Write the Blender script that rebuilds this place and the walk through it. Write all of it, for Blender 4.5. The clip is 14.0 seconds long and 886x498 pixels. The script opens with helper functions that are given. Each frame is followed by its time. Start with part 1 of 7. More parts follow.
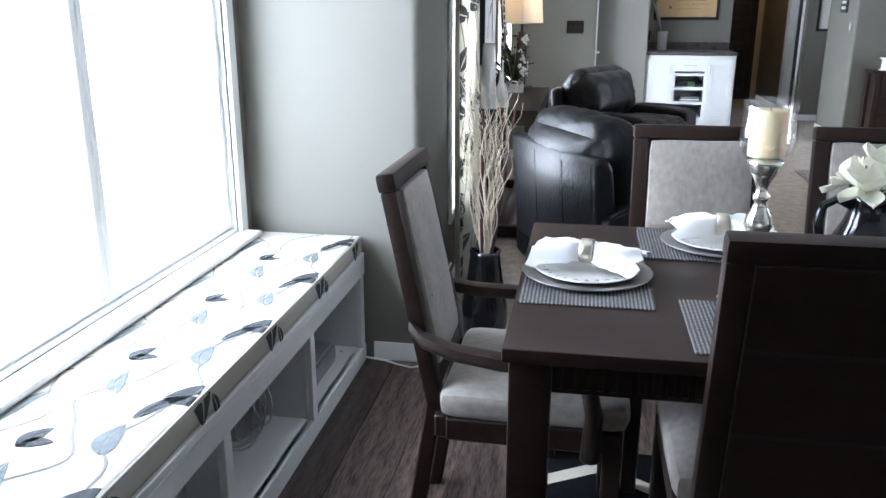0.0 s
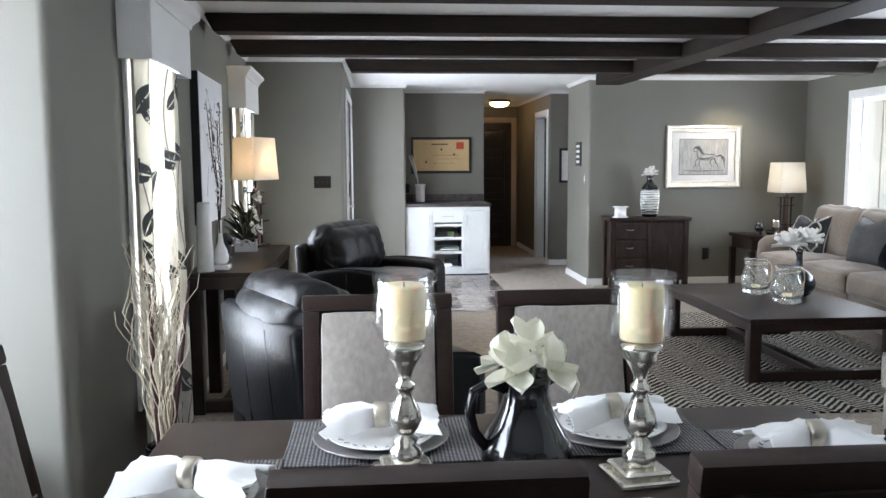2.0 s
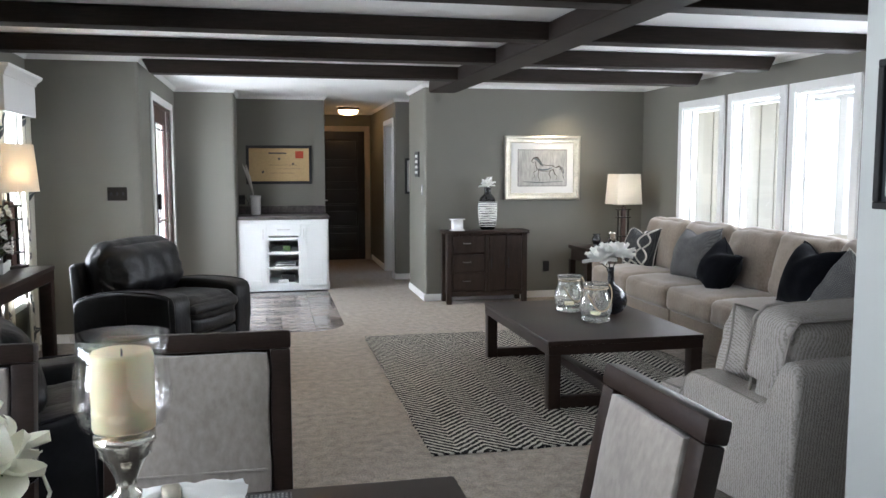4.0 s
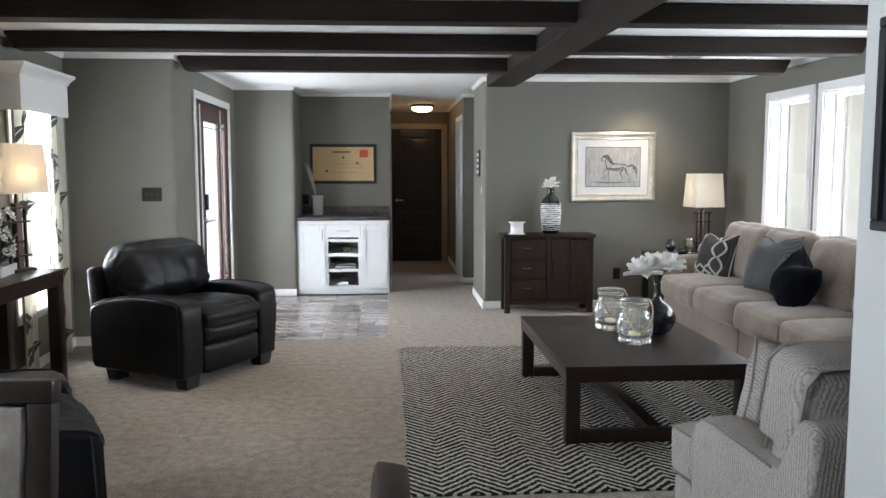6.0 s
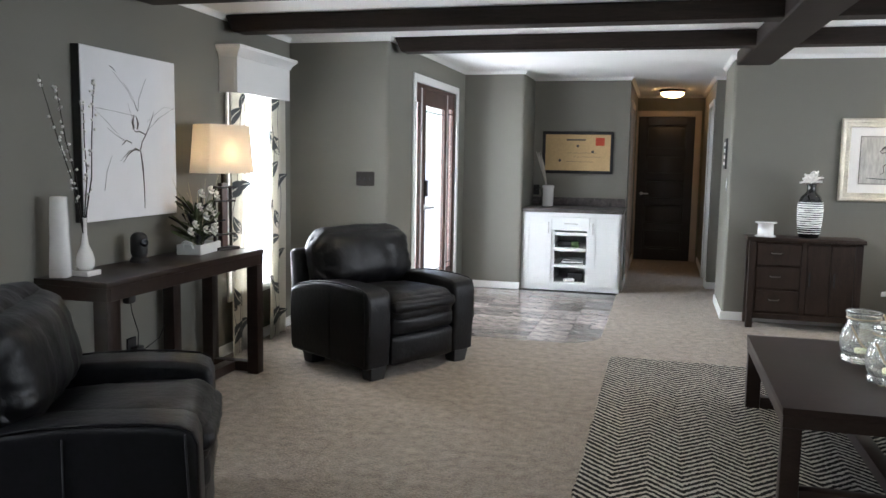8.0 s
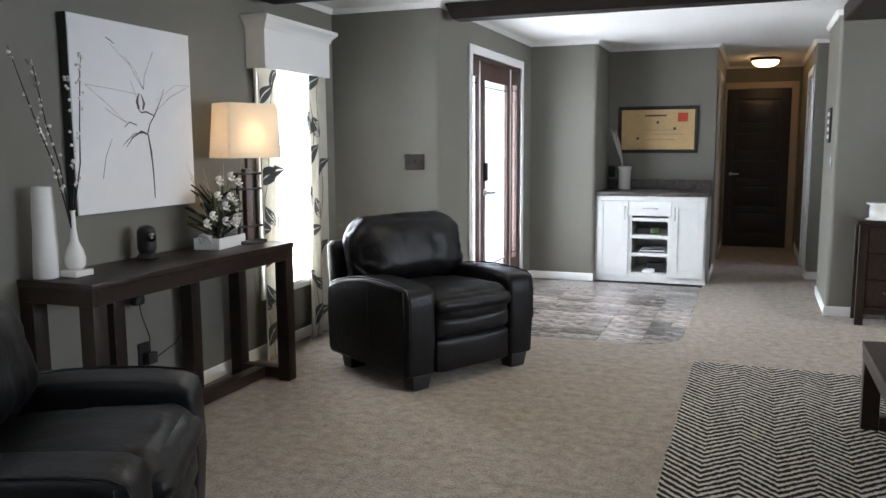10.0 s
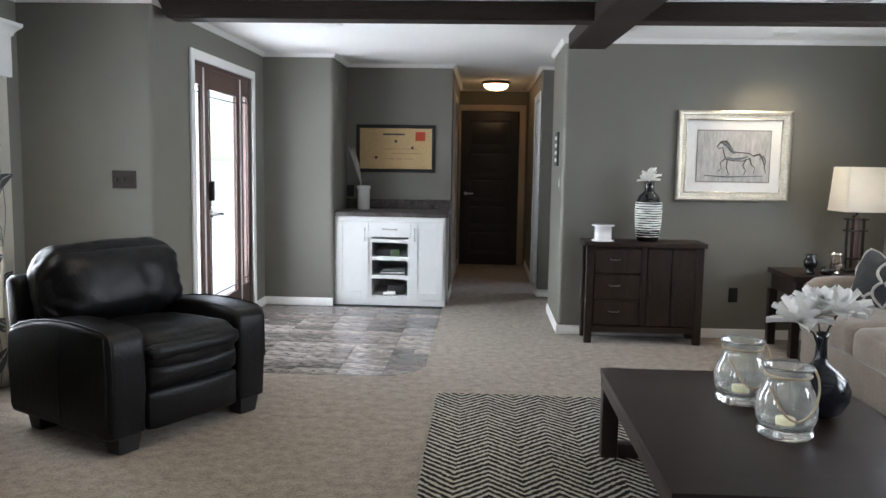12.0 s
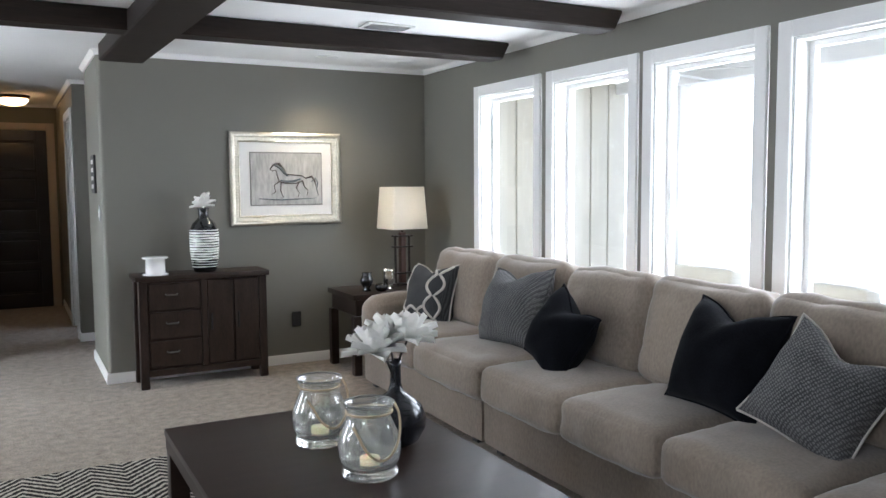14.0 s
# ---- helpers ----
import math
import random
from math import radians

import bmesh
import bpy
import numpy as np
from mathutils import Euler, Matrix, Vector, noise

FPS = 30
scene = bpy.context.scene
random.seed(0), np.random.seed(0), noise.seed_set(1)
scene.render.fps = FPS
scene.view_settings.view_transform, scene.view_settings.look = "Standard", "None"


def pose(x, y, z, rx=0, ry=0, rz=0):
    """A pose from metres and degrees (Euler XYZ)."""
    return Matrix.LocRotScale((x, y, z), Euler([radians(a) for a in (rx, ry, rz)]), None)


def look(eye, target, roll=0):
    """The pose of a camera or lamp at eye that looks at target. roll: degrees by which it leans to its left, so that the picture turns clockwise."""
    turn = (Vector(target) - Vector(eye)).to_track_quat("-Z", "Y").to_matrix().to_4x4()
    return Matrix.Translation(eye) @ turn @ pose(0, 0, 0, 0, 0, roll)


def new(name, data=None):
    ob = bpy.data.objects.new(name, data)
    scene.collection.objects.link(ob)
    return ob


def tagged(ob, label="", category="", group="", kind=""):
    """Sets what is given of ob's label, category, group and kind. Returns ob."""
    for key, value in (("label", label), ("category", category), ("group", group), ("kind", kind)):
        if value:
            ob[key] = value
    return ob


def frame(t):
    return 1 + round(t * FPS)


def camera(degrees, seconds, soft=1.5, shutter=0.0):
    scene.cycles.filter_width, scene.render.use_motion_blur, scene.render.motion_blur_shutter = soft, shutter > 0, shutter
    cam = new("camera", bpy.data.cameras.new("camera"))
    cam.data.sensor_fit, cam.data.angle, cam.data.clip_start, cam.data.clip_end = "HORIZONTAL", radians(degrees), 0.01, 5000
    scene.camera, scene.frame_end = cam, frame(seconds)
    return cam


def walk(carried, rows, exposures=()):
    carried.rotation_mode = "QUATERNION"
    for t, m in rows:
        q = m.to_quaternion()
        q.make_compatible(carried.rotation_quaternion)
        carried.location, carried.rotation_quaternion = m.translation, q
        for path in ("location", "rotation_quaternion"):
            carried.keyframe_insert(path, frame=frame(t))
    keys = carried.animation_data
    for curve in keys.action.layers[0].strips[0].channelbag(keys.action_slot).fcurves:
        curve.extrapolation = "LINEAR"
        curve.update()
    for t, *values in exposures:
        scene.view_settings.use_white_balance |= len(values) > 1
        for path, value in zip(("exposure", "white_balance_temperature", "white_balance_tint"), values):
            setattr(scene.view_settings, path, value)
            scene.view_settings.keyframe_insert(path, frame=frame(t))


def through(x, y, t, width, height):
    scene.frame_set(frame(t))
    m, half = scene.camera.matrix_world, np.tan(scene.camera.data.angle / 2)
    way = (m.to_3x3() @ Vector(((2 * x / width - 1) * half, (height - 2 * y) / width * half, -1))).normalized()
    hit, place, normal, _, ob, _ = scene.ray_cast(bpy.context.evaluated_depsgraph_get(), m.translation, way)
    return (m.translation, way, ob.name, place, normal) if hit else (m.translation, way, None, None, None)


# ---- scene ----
cam = camera(57.6, 14.0)
PATH = [
    (0, (1.255, 0.575, 1.388), (0.927, 2.464, 0.817), 0.0),
    (0.5, (1.305, 0.667, 1.39), (1.041, 2.602, 0.958), -1.3),
    (1, (1.418, 0.769, 1.39), (1.273, 2.737, 1.066), -1.0),
    (1.5, (1.526, 0.864, 1.389), (1.53, 2.848, 1.136), -0.2),
    (2, (1.64, 0.977, 1.407), (1.799, 2.959, 1.192), -0.3),
    (2.5, (1.768, 1.092, 1.404), (2.068, 3.059, 1.201), -0.2),
    (3, (1.953, 1.172, 1.414), (2.367, 3.118, 1.212), -0.1),
    (3.2, (2.018, 1.215, 1.409), (2.465, 3.154, 1.212), -0.2),
    (5.3, (2.893, 1.58, 1.422), (3.154, 3.554, 1.229), 0.0),
    (5.5, (2.921, 1.638, 1.42), (3.151, 3.615, 1.226), -0.1),
    (6, (3.059, 1.762, 1.428), (3.187, 3.748, 1.231), -0.1),
    (6.5, (3.204, 1.896, 1.424), (3.183, 3.886, 1.227), 0.3),
    (7, (3.298, 2.02, 1.4), (3.1, 4.001, 1.201), 0.2),
    (7.5, (3.381, 2.159, 1.391), (3.018, 4.115, 1.182), 0.6),
    (8, (3.43, 2.324, 1.4), (2.913, 4.244, 1.177), 1.0),
    (8.5, (3.487, 2.489, 1.398), (2.822, 4.361, 1.169), 0.2),
    (8.7, (3.5, 2.549, 1.387), (2.782, 4.402, 1.16), -0.1),
    (10.8, (3.386, 3.232, 1.35), (2.697, 5.089, 1.077), -0.6),
    (11, (3.383, 3.269, 1.36), (2.759, 5.15, 1.093), -0.7),
    (11.5, (3.395, 3.36, 1.359), (3.008, 5.308, 1.12), 0.2),
    (12, (3.374, 3.46, 1.373), (3.279, 5.446, 1.157), 0.9),
    (12.5, (3.371, 3.563, 1.382), (3.549, 5.545, 1.187), -0.3),
    (13, (3.411, 3.693, 1.379), (3.843, 5.637, 1.198), -1.5),
    (13.5, (3.442, 3.79, 1.386), (4.122, 5.663, 1.216), -1.2),
    (14, (3.43, 3.84, 1.407), (4.374, 5.596, 1.244), -0.4),
]
walk(cam, [(t, look(eye, target, roll)) for t, eye, target, roll in PATH], [(0.0, 1.34, 5550, 10), (1.5, 1.34, 5750, 10), (3.0, 1.25, 5900, 10), (6.0, 1.18, 5950, 10), (8.5, 1.20, 6000, 10), (11.0, 1.13, 5950, 10), (12.7, 0.98, 5950, 10), (14.0, 1.06, 5850, 10)])

# ---- light ----
world = bpy.data.worlds.new("sky")
scene.world = world
world.use_nodes = True
wn = world.node_tree.nodes
sky = wn.new("ShaderNodeTexSky")
sky.sky_type, sky.sun_disc = "NISHITA", False
sky.sun_elevation, sky.sun_rotation = radians(52), radians(175)
wn["Background"].inputs["Strength"].default_value = 0.16
world.node_tree.links.new(sky.outputs["Color"], wn["Background"].inputs["Color"])
sun = new("sun", bpy.data.lights.new("sun", "SUN"))
sun.data.energy, sun.data.angle, sun.data.color = 3.0, radians(0.6), (1.0, 0.95, 0.88)
sun.matrix_world = look((3, -10, 14), (3.6, 4, 0))


def window_light(x, y, z, toward, width, height, power, tint=(0.97, 0.98, 1.0)):
    """Daylight of the sky in a window's opening."""
    lamp = new("window_light", bpy.data.lights.new("window_light", "AREA"))
    lamp.data.shape, lamp.data.size, lamp.data.size_y = "RECTANGLE", width, height
    lamp.data.energy, lamp.data.color = power, tint
    lamp.matrix_world = pose(x, y, z, 90, 0, -90 if toward > 0 else 90)


window_light(-0.36, 2.45, 1.35, 1, 1.95, 1.5, 64)
window_light(0.30, 4.70, 1.15, 1, 0.60, 1.4, 34)
window_light(0.24, 7.68, 1.15, 1, 0.60, 1.4, 34)
window_light(1.05, 9.8, 1.1, 1, 1.3, 1.7, 48)
for y in (8.62, 7.7, 6.81, 5.92):
    window_light(6.86, y, 1.4, -1, 0.66, 1.25, 14)

# ---- helpers for the things ----


def thing(name, label, category, at=(0, 0, 0), turn=0.0, group="", kind=""):
    """An Empty at the base of a thing, to hold its parts."""
    ob = new(name)
    ob.empty_display_size = 0.1
    ob.matrix_world = pose(*at, 0, 0, turn)
    return tagged(ob, label, category, group, kind)


def smooth(bm, angle=35):
    for f in bm.faces:
        f.smooth = True
    limit = radians(angle)
    for e in bm.edges:
        if len(e.link_faces) == 2 and e.calc_face_angle(0) > limit:
            e.smooth = False


def part(name, bm, material, parent=None, label="", soft=35):
    """Links a bmesh as one mesh object under a thing or a part."""
    if soft:
        smooth(bm, soft)
    me = bpy.data.meshes.new(name)
    bm.to_mesh(me)
    bm.free()
    me.materials.append(material)
    ob = new(name, me)
    if parent is not None:
        ob.parent = parent
    if label:
        ob["label"] = label
    return ob


def single(name, bm, material, label, category, group="", kind="", soft=35):
    return tagged(part(name, bm, material, None, "", soft), label, category, group, kind)


def box(bm, x0, x1, y0, y1, z0, z1, bevel=0.0, seg=2, m=None):
    """A box, with rounded edges where bevel is given."""
    made = bmesh.ops.create_cube(bm, size=1.0)["verts"]
    for v in made:
        v.co = Vector(((x0 + x1) / 2 + v.co.x * (x1 - x0), (y0 + y1) / 2 + v.co.y * (y1 - y0), (z0 + z1) / 2 + v.co.z * (z1 - z0)))
    if bevel:
        before = len(bm.verts) - 8
        edges = list({e for v in made for e in v.link_edges})
        bmesh.ops.bevel(bm, geom=edges, offset=bevel, segments=seg, affect="EDGES", profile=0.6)
        made = list(bm.verts)[before:]
    if m is not None:
        for v in made:
            v.co = m @ v.co
    return made


def boxed(*a, **k):
    bm = bmesh.new()
    box(bm, *a, **k)
    return bm


def lathe(bm, profile, x=0.0, y=0.0, z=0.0, seg=28, square=0.0, m=None):
    """Turns (radius, height) pairs round the upright axis."""
    rings = []
    for r, h in profile:
        ring = []
        for k in range(seg):
            a = 2 * math.pi * k / seg
            c, s = math.cos(a), math.sin(a)
            q = 1.0
            if square:
                q = 1 / max(abs(c), abs(s)) * square + (1 - square)
            co = Vector((x + r * q * c, y + r * q * s, z + h))
            ring.append(bm.verts.new(m @ co if m is not None else co))
        rings.append(ring)
    for a, b in zip(rings, rings[1:]):
        for k in range(seg):
            bm.faces.new((a[k], a[(k + 1) % seg], b[(k + 1) % seg], b[k]))
    if profile[0][0] > 1e-4:
        bm.faces.new(rings[0][::-1])
    if profile[-1][0] > 1e-4:
        bm.faces.new(rings[-1])
    return bm


def lathed(profile, **k):
    return lathe(bmesh.new(), profile, **k)


def tube(bm, points, radius, seg=6, cap=True):
    """A pipe along points; radius is a number or one for each point."""
    pts = [Vector(p) for p in points]
    radii = radius if isinstance(radius, (list, tuple)) else [radius] * len(pts)
    rings, up = [], None
    for k, p in enumerate(pts):
        d = (pts[min(k + 1, len(pts) - 1)] - pts[max(k - 1, 0)]).normalized()
        if up is None:
            up = d.orthogonal().normalized()
        up = (up - d * up.dot(d))
        up = up.normalized() if up.length > 1e-6 else d.orthogonal().normalized()
        side = d.cross(up)
        rings.append([bm.verts.new(p + radii[k] * (math.cos(a) * up + math.sin(a) * side)) for a in (2 * math.pi * j / seg for j in range(seg))])
    for a, b in zip(rings, rings[1:]):
        for k in range(seg):
            bm.faces.new((a[k], a[(k + 1) % seg], b[(k + 1) % seg], b[k]))
    if cap:
        bm.faces.new(rings[0][::-1])
        bm.faces.new(rings[-1])
    return bm


def pad(bm, sx, sy, sz, r, puff=(0, 0, 0), seg=8, m=None, wrinkle=0.0, scale=6.0, seed=0.0):
    """A soft block, centred at 0: rounded edges of radius r, sides that bulge by puff, faint wrinkles."""
    before = len(bm.verts)
    made = bmesh.ops.create_cube(bm, size=2.0)["verts"]
    edges = list({e for v in made for e in v.link_edges})
    bmesh.ops.subdivide_edges(bm, edges=edges, cuts=seg, use_grid_fill=True)
    seen = list(bm.verts)[before:]
    half = Vector((sx / 2, sy / 2, sz / 2))
    for v in seen:
        u = v.co.copy()
        q = Vector([math.copysign(abs(c) ** 0.8, c) * h for c, h in zip(u, half)])
        inner = Vector([max(-(h - r), min(h - r, c)) for c, h in zip(q, half)])
        d = q - inner
        co = inner + d.normalized() * r if d.length > 1e-9 else q
        for n in range(3):
            a, b = (n + 1) % 3, (n + 2) % 3
            co[n] += math.copysign(1, u[n]) * puff[n] * abs(u[n]) * (1 - u[a] ** 2) * (1 - u[b] ** 2)
        if wrinkle:
            w = noise.noise(co * scale + Vector((seed, 0, 0))) + 0.5 * noise.noise(co * scale * 2.7 + Vector((0, seed, 0)))
            co += d.normalized() * w * wrinkle if d.length > 1e-9 else Vector((0, 0, w * wrinkle))
        v.co = m @ co if m is not None else co
    return seen


def prism(bm, outline, y0, y1, bevel=0.03, seg=4):
    """An outline of (x, z) pairs drawn out along y, its end edges rounded."""
    a = [bm.verts.new((x, y0, z)) for x, z in outline]
    b = [bm.verts.new((x, y1, z)) for x, z in outline]
    n = len(a)
    ends = [bm.faces.new(a), bm.faces.new(b[::-1])]
    for k in range(n):
        bm.faces.new((a[k], b[k], b[(k + 1) % n], a[(k + 1) % n]))
    bmesh.ops.recalc_face_normals(bm, faces=bm.faces)
    rim = list({e for f in ends for e in f.edges})
    bmesh.ops.bevel(bm, geom=rim, offset=bevel, segments=seg, affect="EDGES", profile=0.5)


def prismed(*a, **k):
    bm = bmesh.new()
    prism(bm, *a, **k)
    return bm


def padded(*a, **k):
    bm = bmesh.new()
    pad(bm, *a, **k)
    return bm


def sweep(bm, path, profile, up=Vector((0, 0, 1)), closed=False):
    """Draws a profile of (out, up) pairs along a level path, mitred at its corners; out is to the right of the way."""
    pts = [Vector(p) for p in path]
    rings = []
    n = len(pts)
    for k, p in enumerate(pts):
        ways = []
        if k > 0 or closed:
            ways.append((p - pts[k - 1]).normalized())
        if k < n - 1 or closed:
            ways.append((pts[(k + 1) % n] - p).normalized())
        outs = [w.cross(up).normalized() for w in ways]
        out = sum(outs, Vector()).normalized()
        out /= max(0.2, out.dot(outs[0]))
        rings.append([bm.verts.new(p + out * o + up * h) for o, h in profile])
    m = len(profile)
    pairs = list(zip(rings, rings[1:])) + ([(rings[-1], rings[0])] if closed else [])
    for a, b in pairs:
        for k in range(m):
            bm.faces.new((a[k], b[k], b[(k + 1) % m], a[(k + 1) % m]))
    if not closed:
        bm.faces.new(rings[0])
        bm.faces.new(rings[-1][::-1])
    bmesh.ops.recalc_face_normals(bm, faces=bm.faces)
    return bm


def swept(*a, **k):
    return sweep(bmesh.new(), *a, **k)

# ---- materials ----


def surface(name, color, rough=0.6, metal=0.0, vary=0.12, scale=6.0, fine=60.0, bump=0.1, depth=0.004, tint=None, spec=0.5, sheen=0.0, coat=0.0, stretch=(1, 1, 1), per_piece=0.0, spread=0.4):
    """A surface with colour that varies at two scales and a fine relief."""
    mat = bpy.data.materials.new(name)
    mat.use_nodes = True
    nt = mat.node_tree
    n, link = nt.nodes, nt.links.new
    b = n["Principled BSDF"]
    tc, mp = n.new("ShaderNodeTexCoord"), n.new("ShaderNodeMapping")
    mp.inputs["Scale"].default_value = stretch
    link(tc.outputs["Object"], mp.inputs["Vector"])
    big, small = n.new("ShaderNodeTexNoise"), n.new("ShaderNodeTexNoise")
    big.inputs["Scale"].default_value, small.inputs["Scale"].default_value = scale, fine
    big.inputs["Detail"].default_value = 4
    small.inputs["Detail"].default_value = 3
    for t in (big, small):
        link(mp.outputs["Vector"], t.inputs["Vector"])
    add = n.new("ShaderNodeMath")
    add.operation = "ADD"
    link(big.outputs["Fac"], add.inputs[0])
    link(small.outputs["Fac"], add.inputs[1])
    ramp = n.new("ShaderNodeMapRange")
    ramp.inputs["From Min"].default_value, ramp.inputs["From Max"].default_value = 1 - spread, 1 + spread
    link(add.outputs[0], ramp.inputs["Value"])
    mix = n.new("ShaderNodeMix")
    mix.data_type = "RGBA"
    dark = tint or tuple(c * (1 - vary) for c in color)
    lite = tuple(min(1, c * (1 + vary)) for c in color)
    mix.inputs["A"].default_value, mix.inputs["B"].default_value = (*dark, 1), (*lite, 1)
    link(ramp.outputs["Result"], mix.inputs["Factor"])
    out = mix.outputs["Result"]
    if per_piece:
        info, hsv, rng = n.new("ShaderNodeObjectInfo"), n.new("ShaderNodeHueSaturation"), n.new("ShaderNodeMapRange")
        rng.inputs["To Min"].default_value, rng.inputs["To Max"].default_value = 1 - per_piece, 1 + per_piece
        link(info.outputs["Random"], rng.inputs["Value"])
        link(rng.outputs["Result"], hsv.inputs["Value"])
        link(out, hsv.inputs["Color"])
        out = hsv.outputs["Color"]
    link(out, b.inputs["Base Color"])
    b.inputs["Roughness"].default_value, b.inputs["Metallic"].default_value = rough, metal
    b.inputs["Specular IOR Level"].default_value = spec
    b.inputs["Sheen Weight"].default_value = sheen
    b.inputs["Coat Weight"].default_value = coat
    if bump:
        bp = n.new("ShaderNodeBump")
        bp.inputs["Strength"].default_value, bp.inputs["Distance"].default_value = bump, depth
        link(small.outputs["Fac"], bp.inputs["Height"])
        link(bp.outputs["Normal"], b.inputs["Normal"])
    return mat


def glass(name, tint=(1, 1, 1), rough=0.0, ior=1.45):
    mat = bpy.data.materials.new(name)
    mat.use_nodes = True
    b = mat.node_tree.nodes["Principled BSDF"]
    b.inputs["Base Color"].default_value = (*tint, 1)
    b.inputs["Transmission Weight"].default_value, b.inputs["Roughness"].default_value, b.inputs["IOR"].default_value = 1.0, rough, ior
    return mat


def pane_glass(name, shine=0.05):
    """Thin window glass: clear, with a faint gloss."""
    mat = bpy.data.materials.new(name)
    mat.use_nodes = True
    nt = mat.node_tree
    nt.nodes.remove(nt.nodes["Principled BSDF"])
    clear, gloss, mix = (nt.nodes.new(k) for k in ("ShaderNodeBsdfTransparent", "ShaderNodeBsdfGlossy", "ShaderNodeMixShader"))
    gloss.inputs["Roughness"].default_value = 0.02
    mix.inputs[0].default_value = shine
    nt.links.new(clear.outputs[0], mix.inputs[1])
    nt.links.new(gloss.outputs[0], mix.inputs[2])
    nt.links.new(mix.outputs[0], nt.nodes["Material Output"].inputs["Surface"])
    return mat


def glowing(name, color, power):
    mat = bpy.data.materials.new(name)
    mat.use_nodes = True
    b = mat.node_tree.nodes["Principled BSDF"]
    b.inputs["Base Color"].default_value = (*color, 1)
    b.inputs["Emission Color"].default_value = (*color, 1)
    b.inputs["Emission Strength"].default_value = power
    return mat


def chevron(name, dark, lite, width, rise, turns):
    """A woven rug: zigzag rows in two colours, with the ribs of the weave."""
    mat = bpy.data.materials.new(name)
    mat.use_nodes = True
    nt = mat.node_tree
    n, link = nt.nodes, nt.links.new
    b = n["Principled BSDF"]
    tc, sep = n.new("ShaderNodeTexCoord"), n.new("ShaderNodeSeparateXYZ")
    link(tc.outputs["Object"], sep.inputs[0])

    def op(kind, a, c=None):
        m = n.new("ShaderNodeMath")
        m.operation = kind
        for k, v in enumerate((a, c)):
            if v is None:
                continue
            if isinstance(v, (int, float)):
                m.inputs[k].default_value = v
            else:
                link(v, m.inputs[k])
        return m.outputs[0]

    wob = n.new("ShaderNodeTexNoise")
    wob.inputs["Scale"].default_value = 5.0
    link(tc.outputs["Object"], wob.inputs["Vector"])
    rag = n.new("ShaderNodeTexNoise")
    rag.inputs["Scale"].default_value = 45.0
    link(tc.outputs["Object"], rag.inputs["Vector"])
    zig = op("PINGPONG", sep.outputs[0], turns)
    row = op("ADD", op("ADD", sep.outputs[1], op("MULTIPLY", zig, rise)), op("ADD", op("MULTIPLY", wob.outputs["Fac"], 0.03), op("MULTIPLY", rag.outputs["Fac"], 0.028)))
    tri = op("PINGPONG", row, width)
    grain = n.new("ShaderNodeTexNoise")
    grain.inputs["Scale"].default_value = 140.0
    link(tc.outputs["Object"], grain.inputs["Vector"])
    edge = op("ADD", tri, op("MULTIPLY", op("SUBTRACT", grain.outputs["Fac"], 0.5), width * 0.5))
    mask = n.new("ShaderNodeMapRange")
    mask.inputs["From Min"].default_value, mask.inputs["From Max"].default_value = width * 0.49, width * 0.66
    link(edge, mask.inputs["Value"])
    mix = n.new("ShaderNodeMix")
    mix.data_type = "RGBA"
    mix.inputs["A"].default_value, mix.inputs["B"].default_value = (*dark, 1), (*lite, 1)
    link(mask.outputs[0], mix.inputs["Factor"])
    soil = n.new("ShaderNodeMix")
    soil.data_type, soil.blend_type = "RGBA", "MULTIPLY"
    soil.inputs["Factor"].default_value = 0.4
    link(mix.outputs["Result"], soil.inputs["A"])
    link(grain.outputs["Fac"], soil.inputs["B"])
    link(soil.outputs["Result"], b.inputs["Base Color"])
    b.inputs["Roughness"].default_value = 0.95
    b.inputs["Specular IOR Level"].default_value = 0.1
    bp = n.new("ShaderNodeBump")
    bp.inputs["Strength"].default_value, bp.inputs["Distance"].default_value = 0.7, 0.006
    link(op("ADD", op("MULTIPLY", tri, 20.0), grain.outputs["Fac"]), bp.inputs["Height"])
    link(bp.outputs["Normal"], b.inputs["Normal"])
    return mat


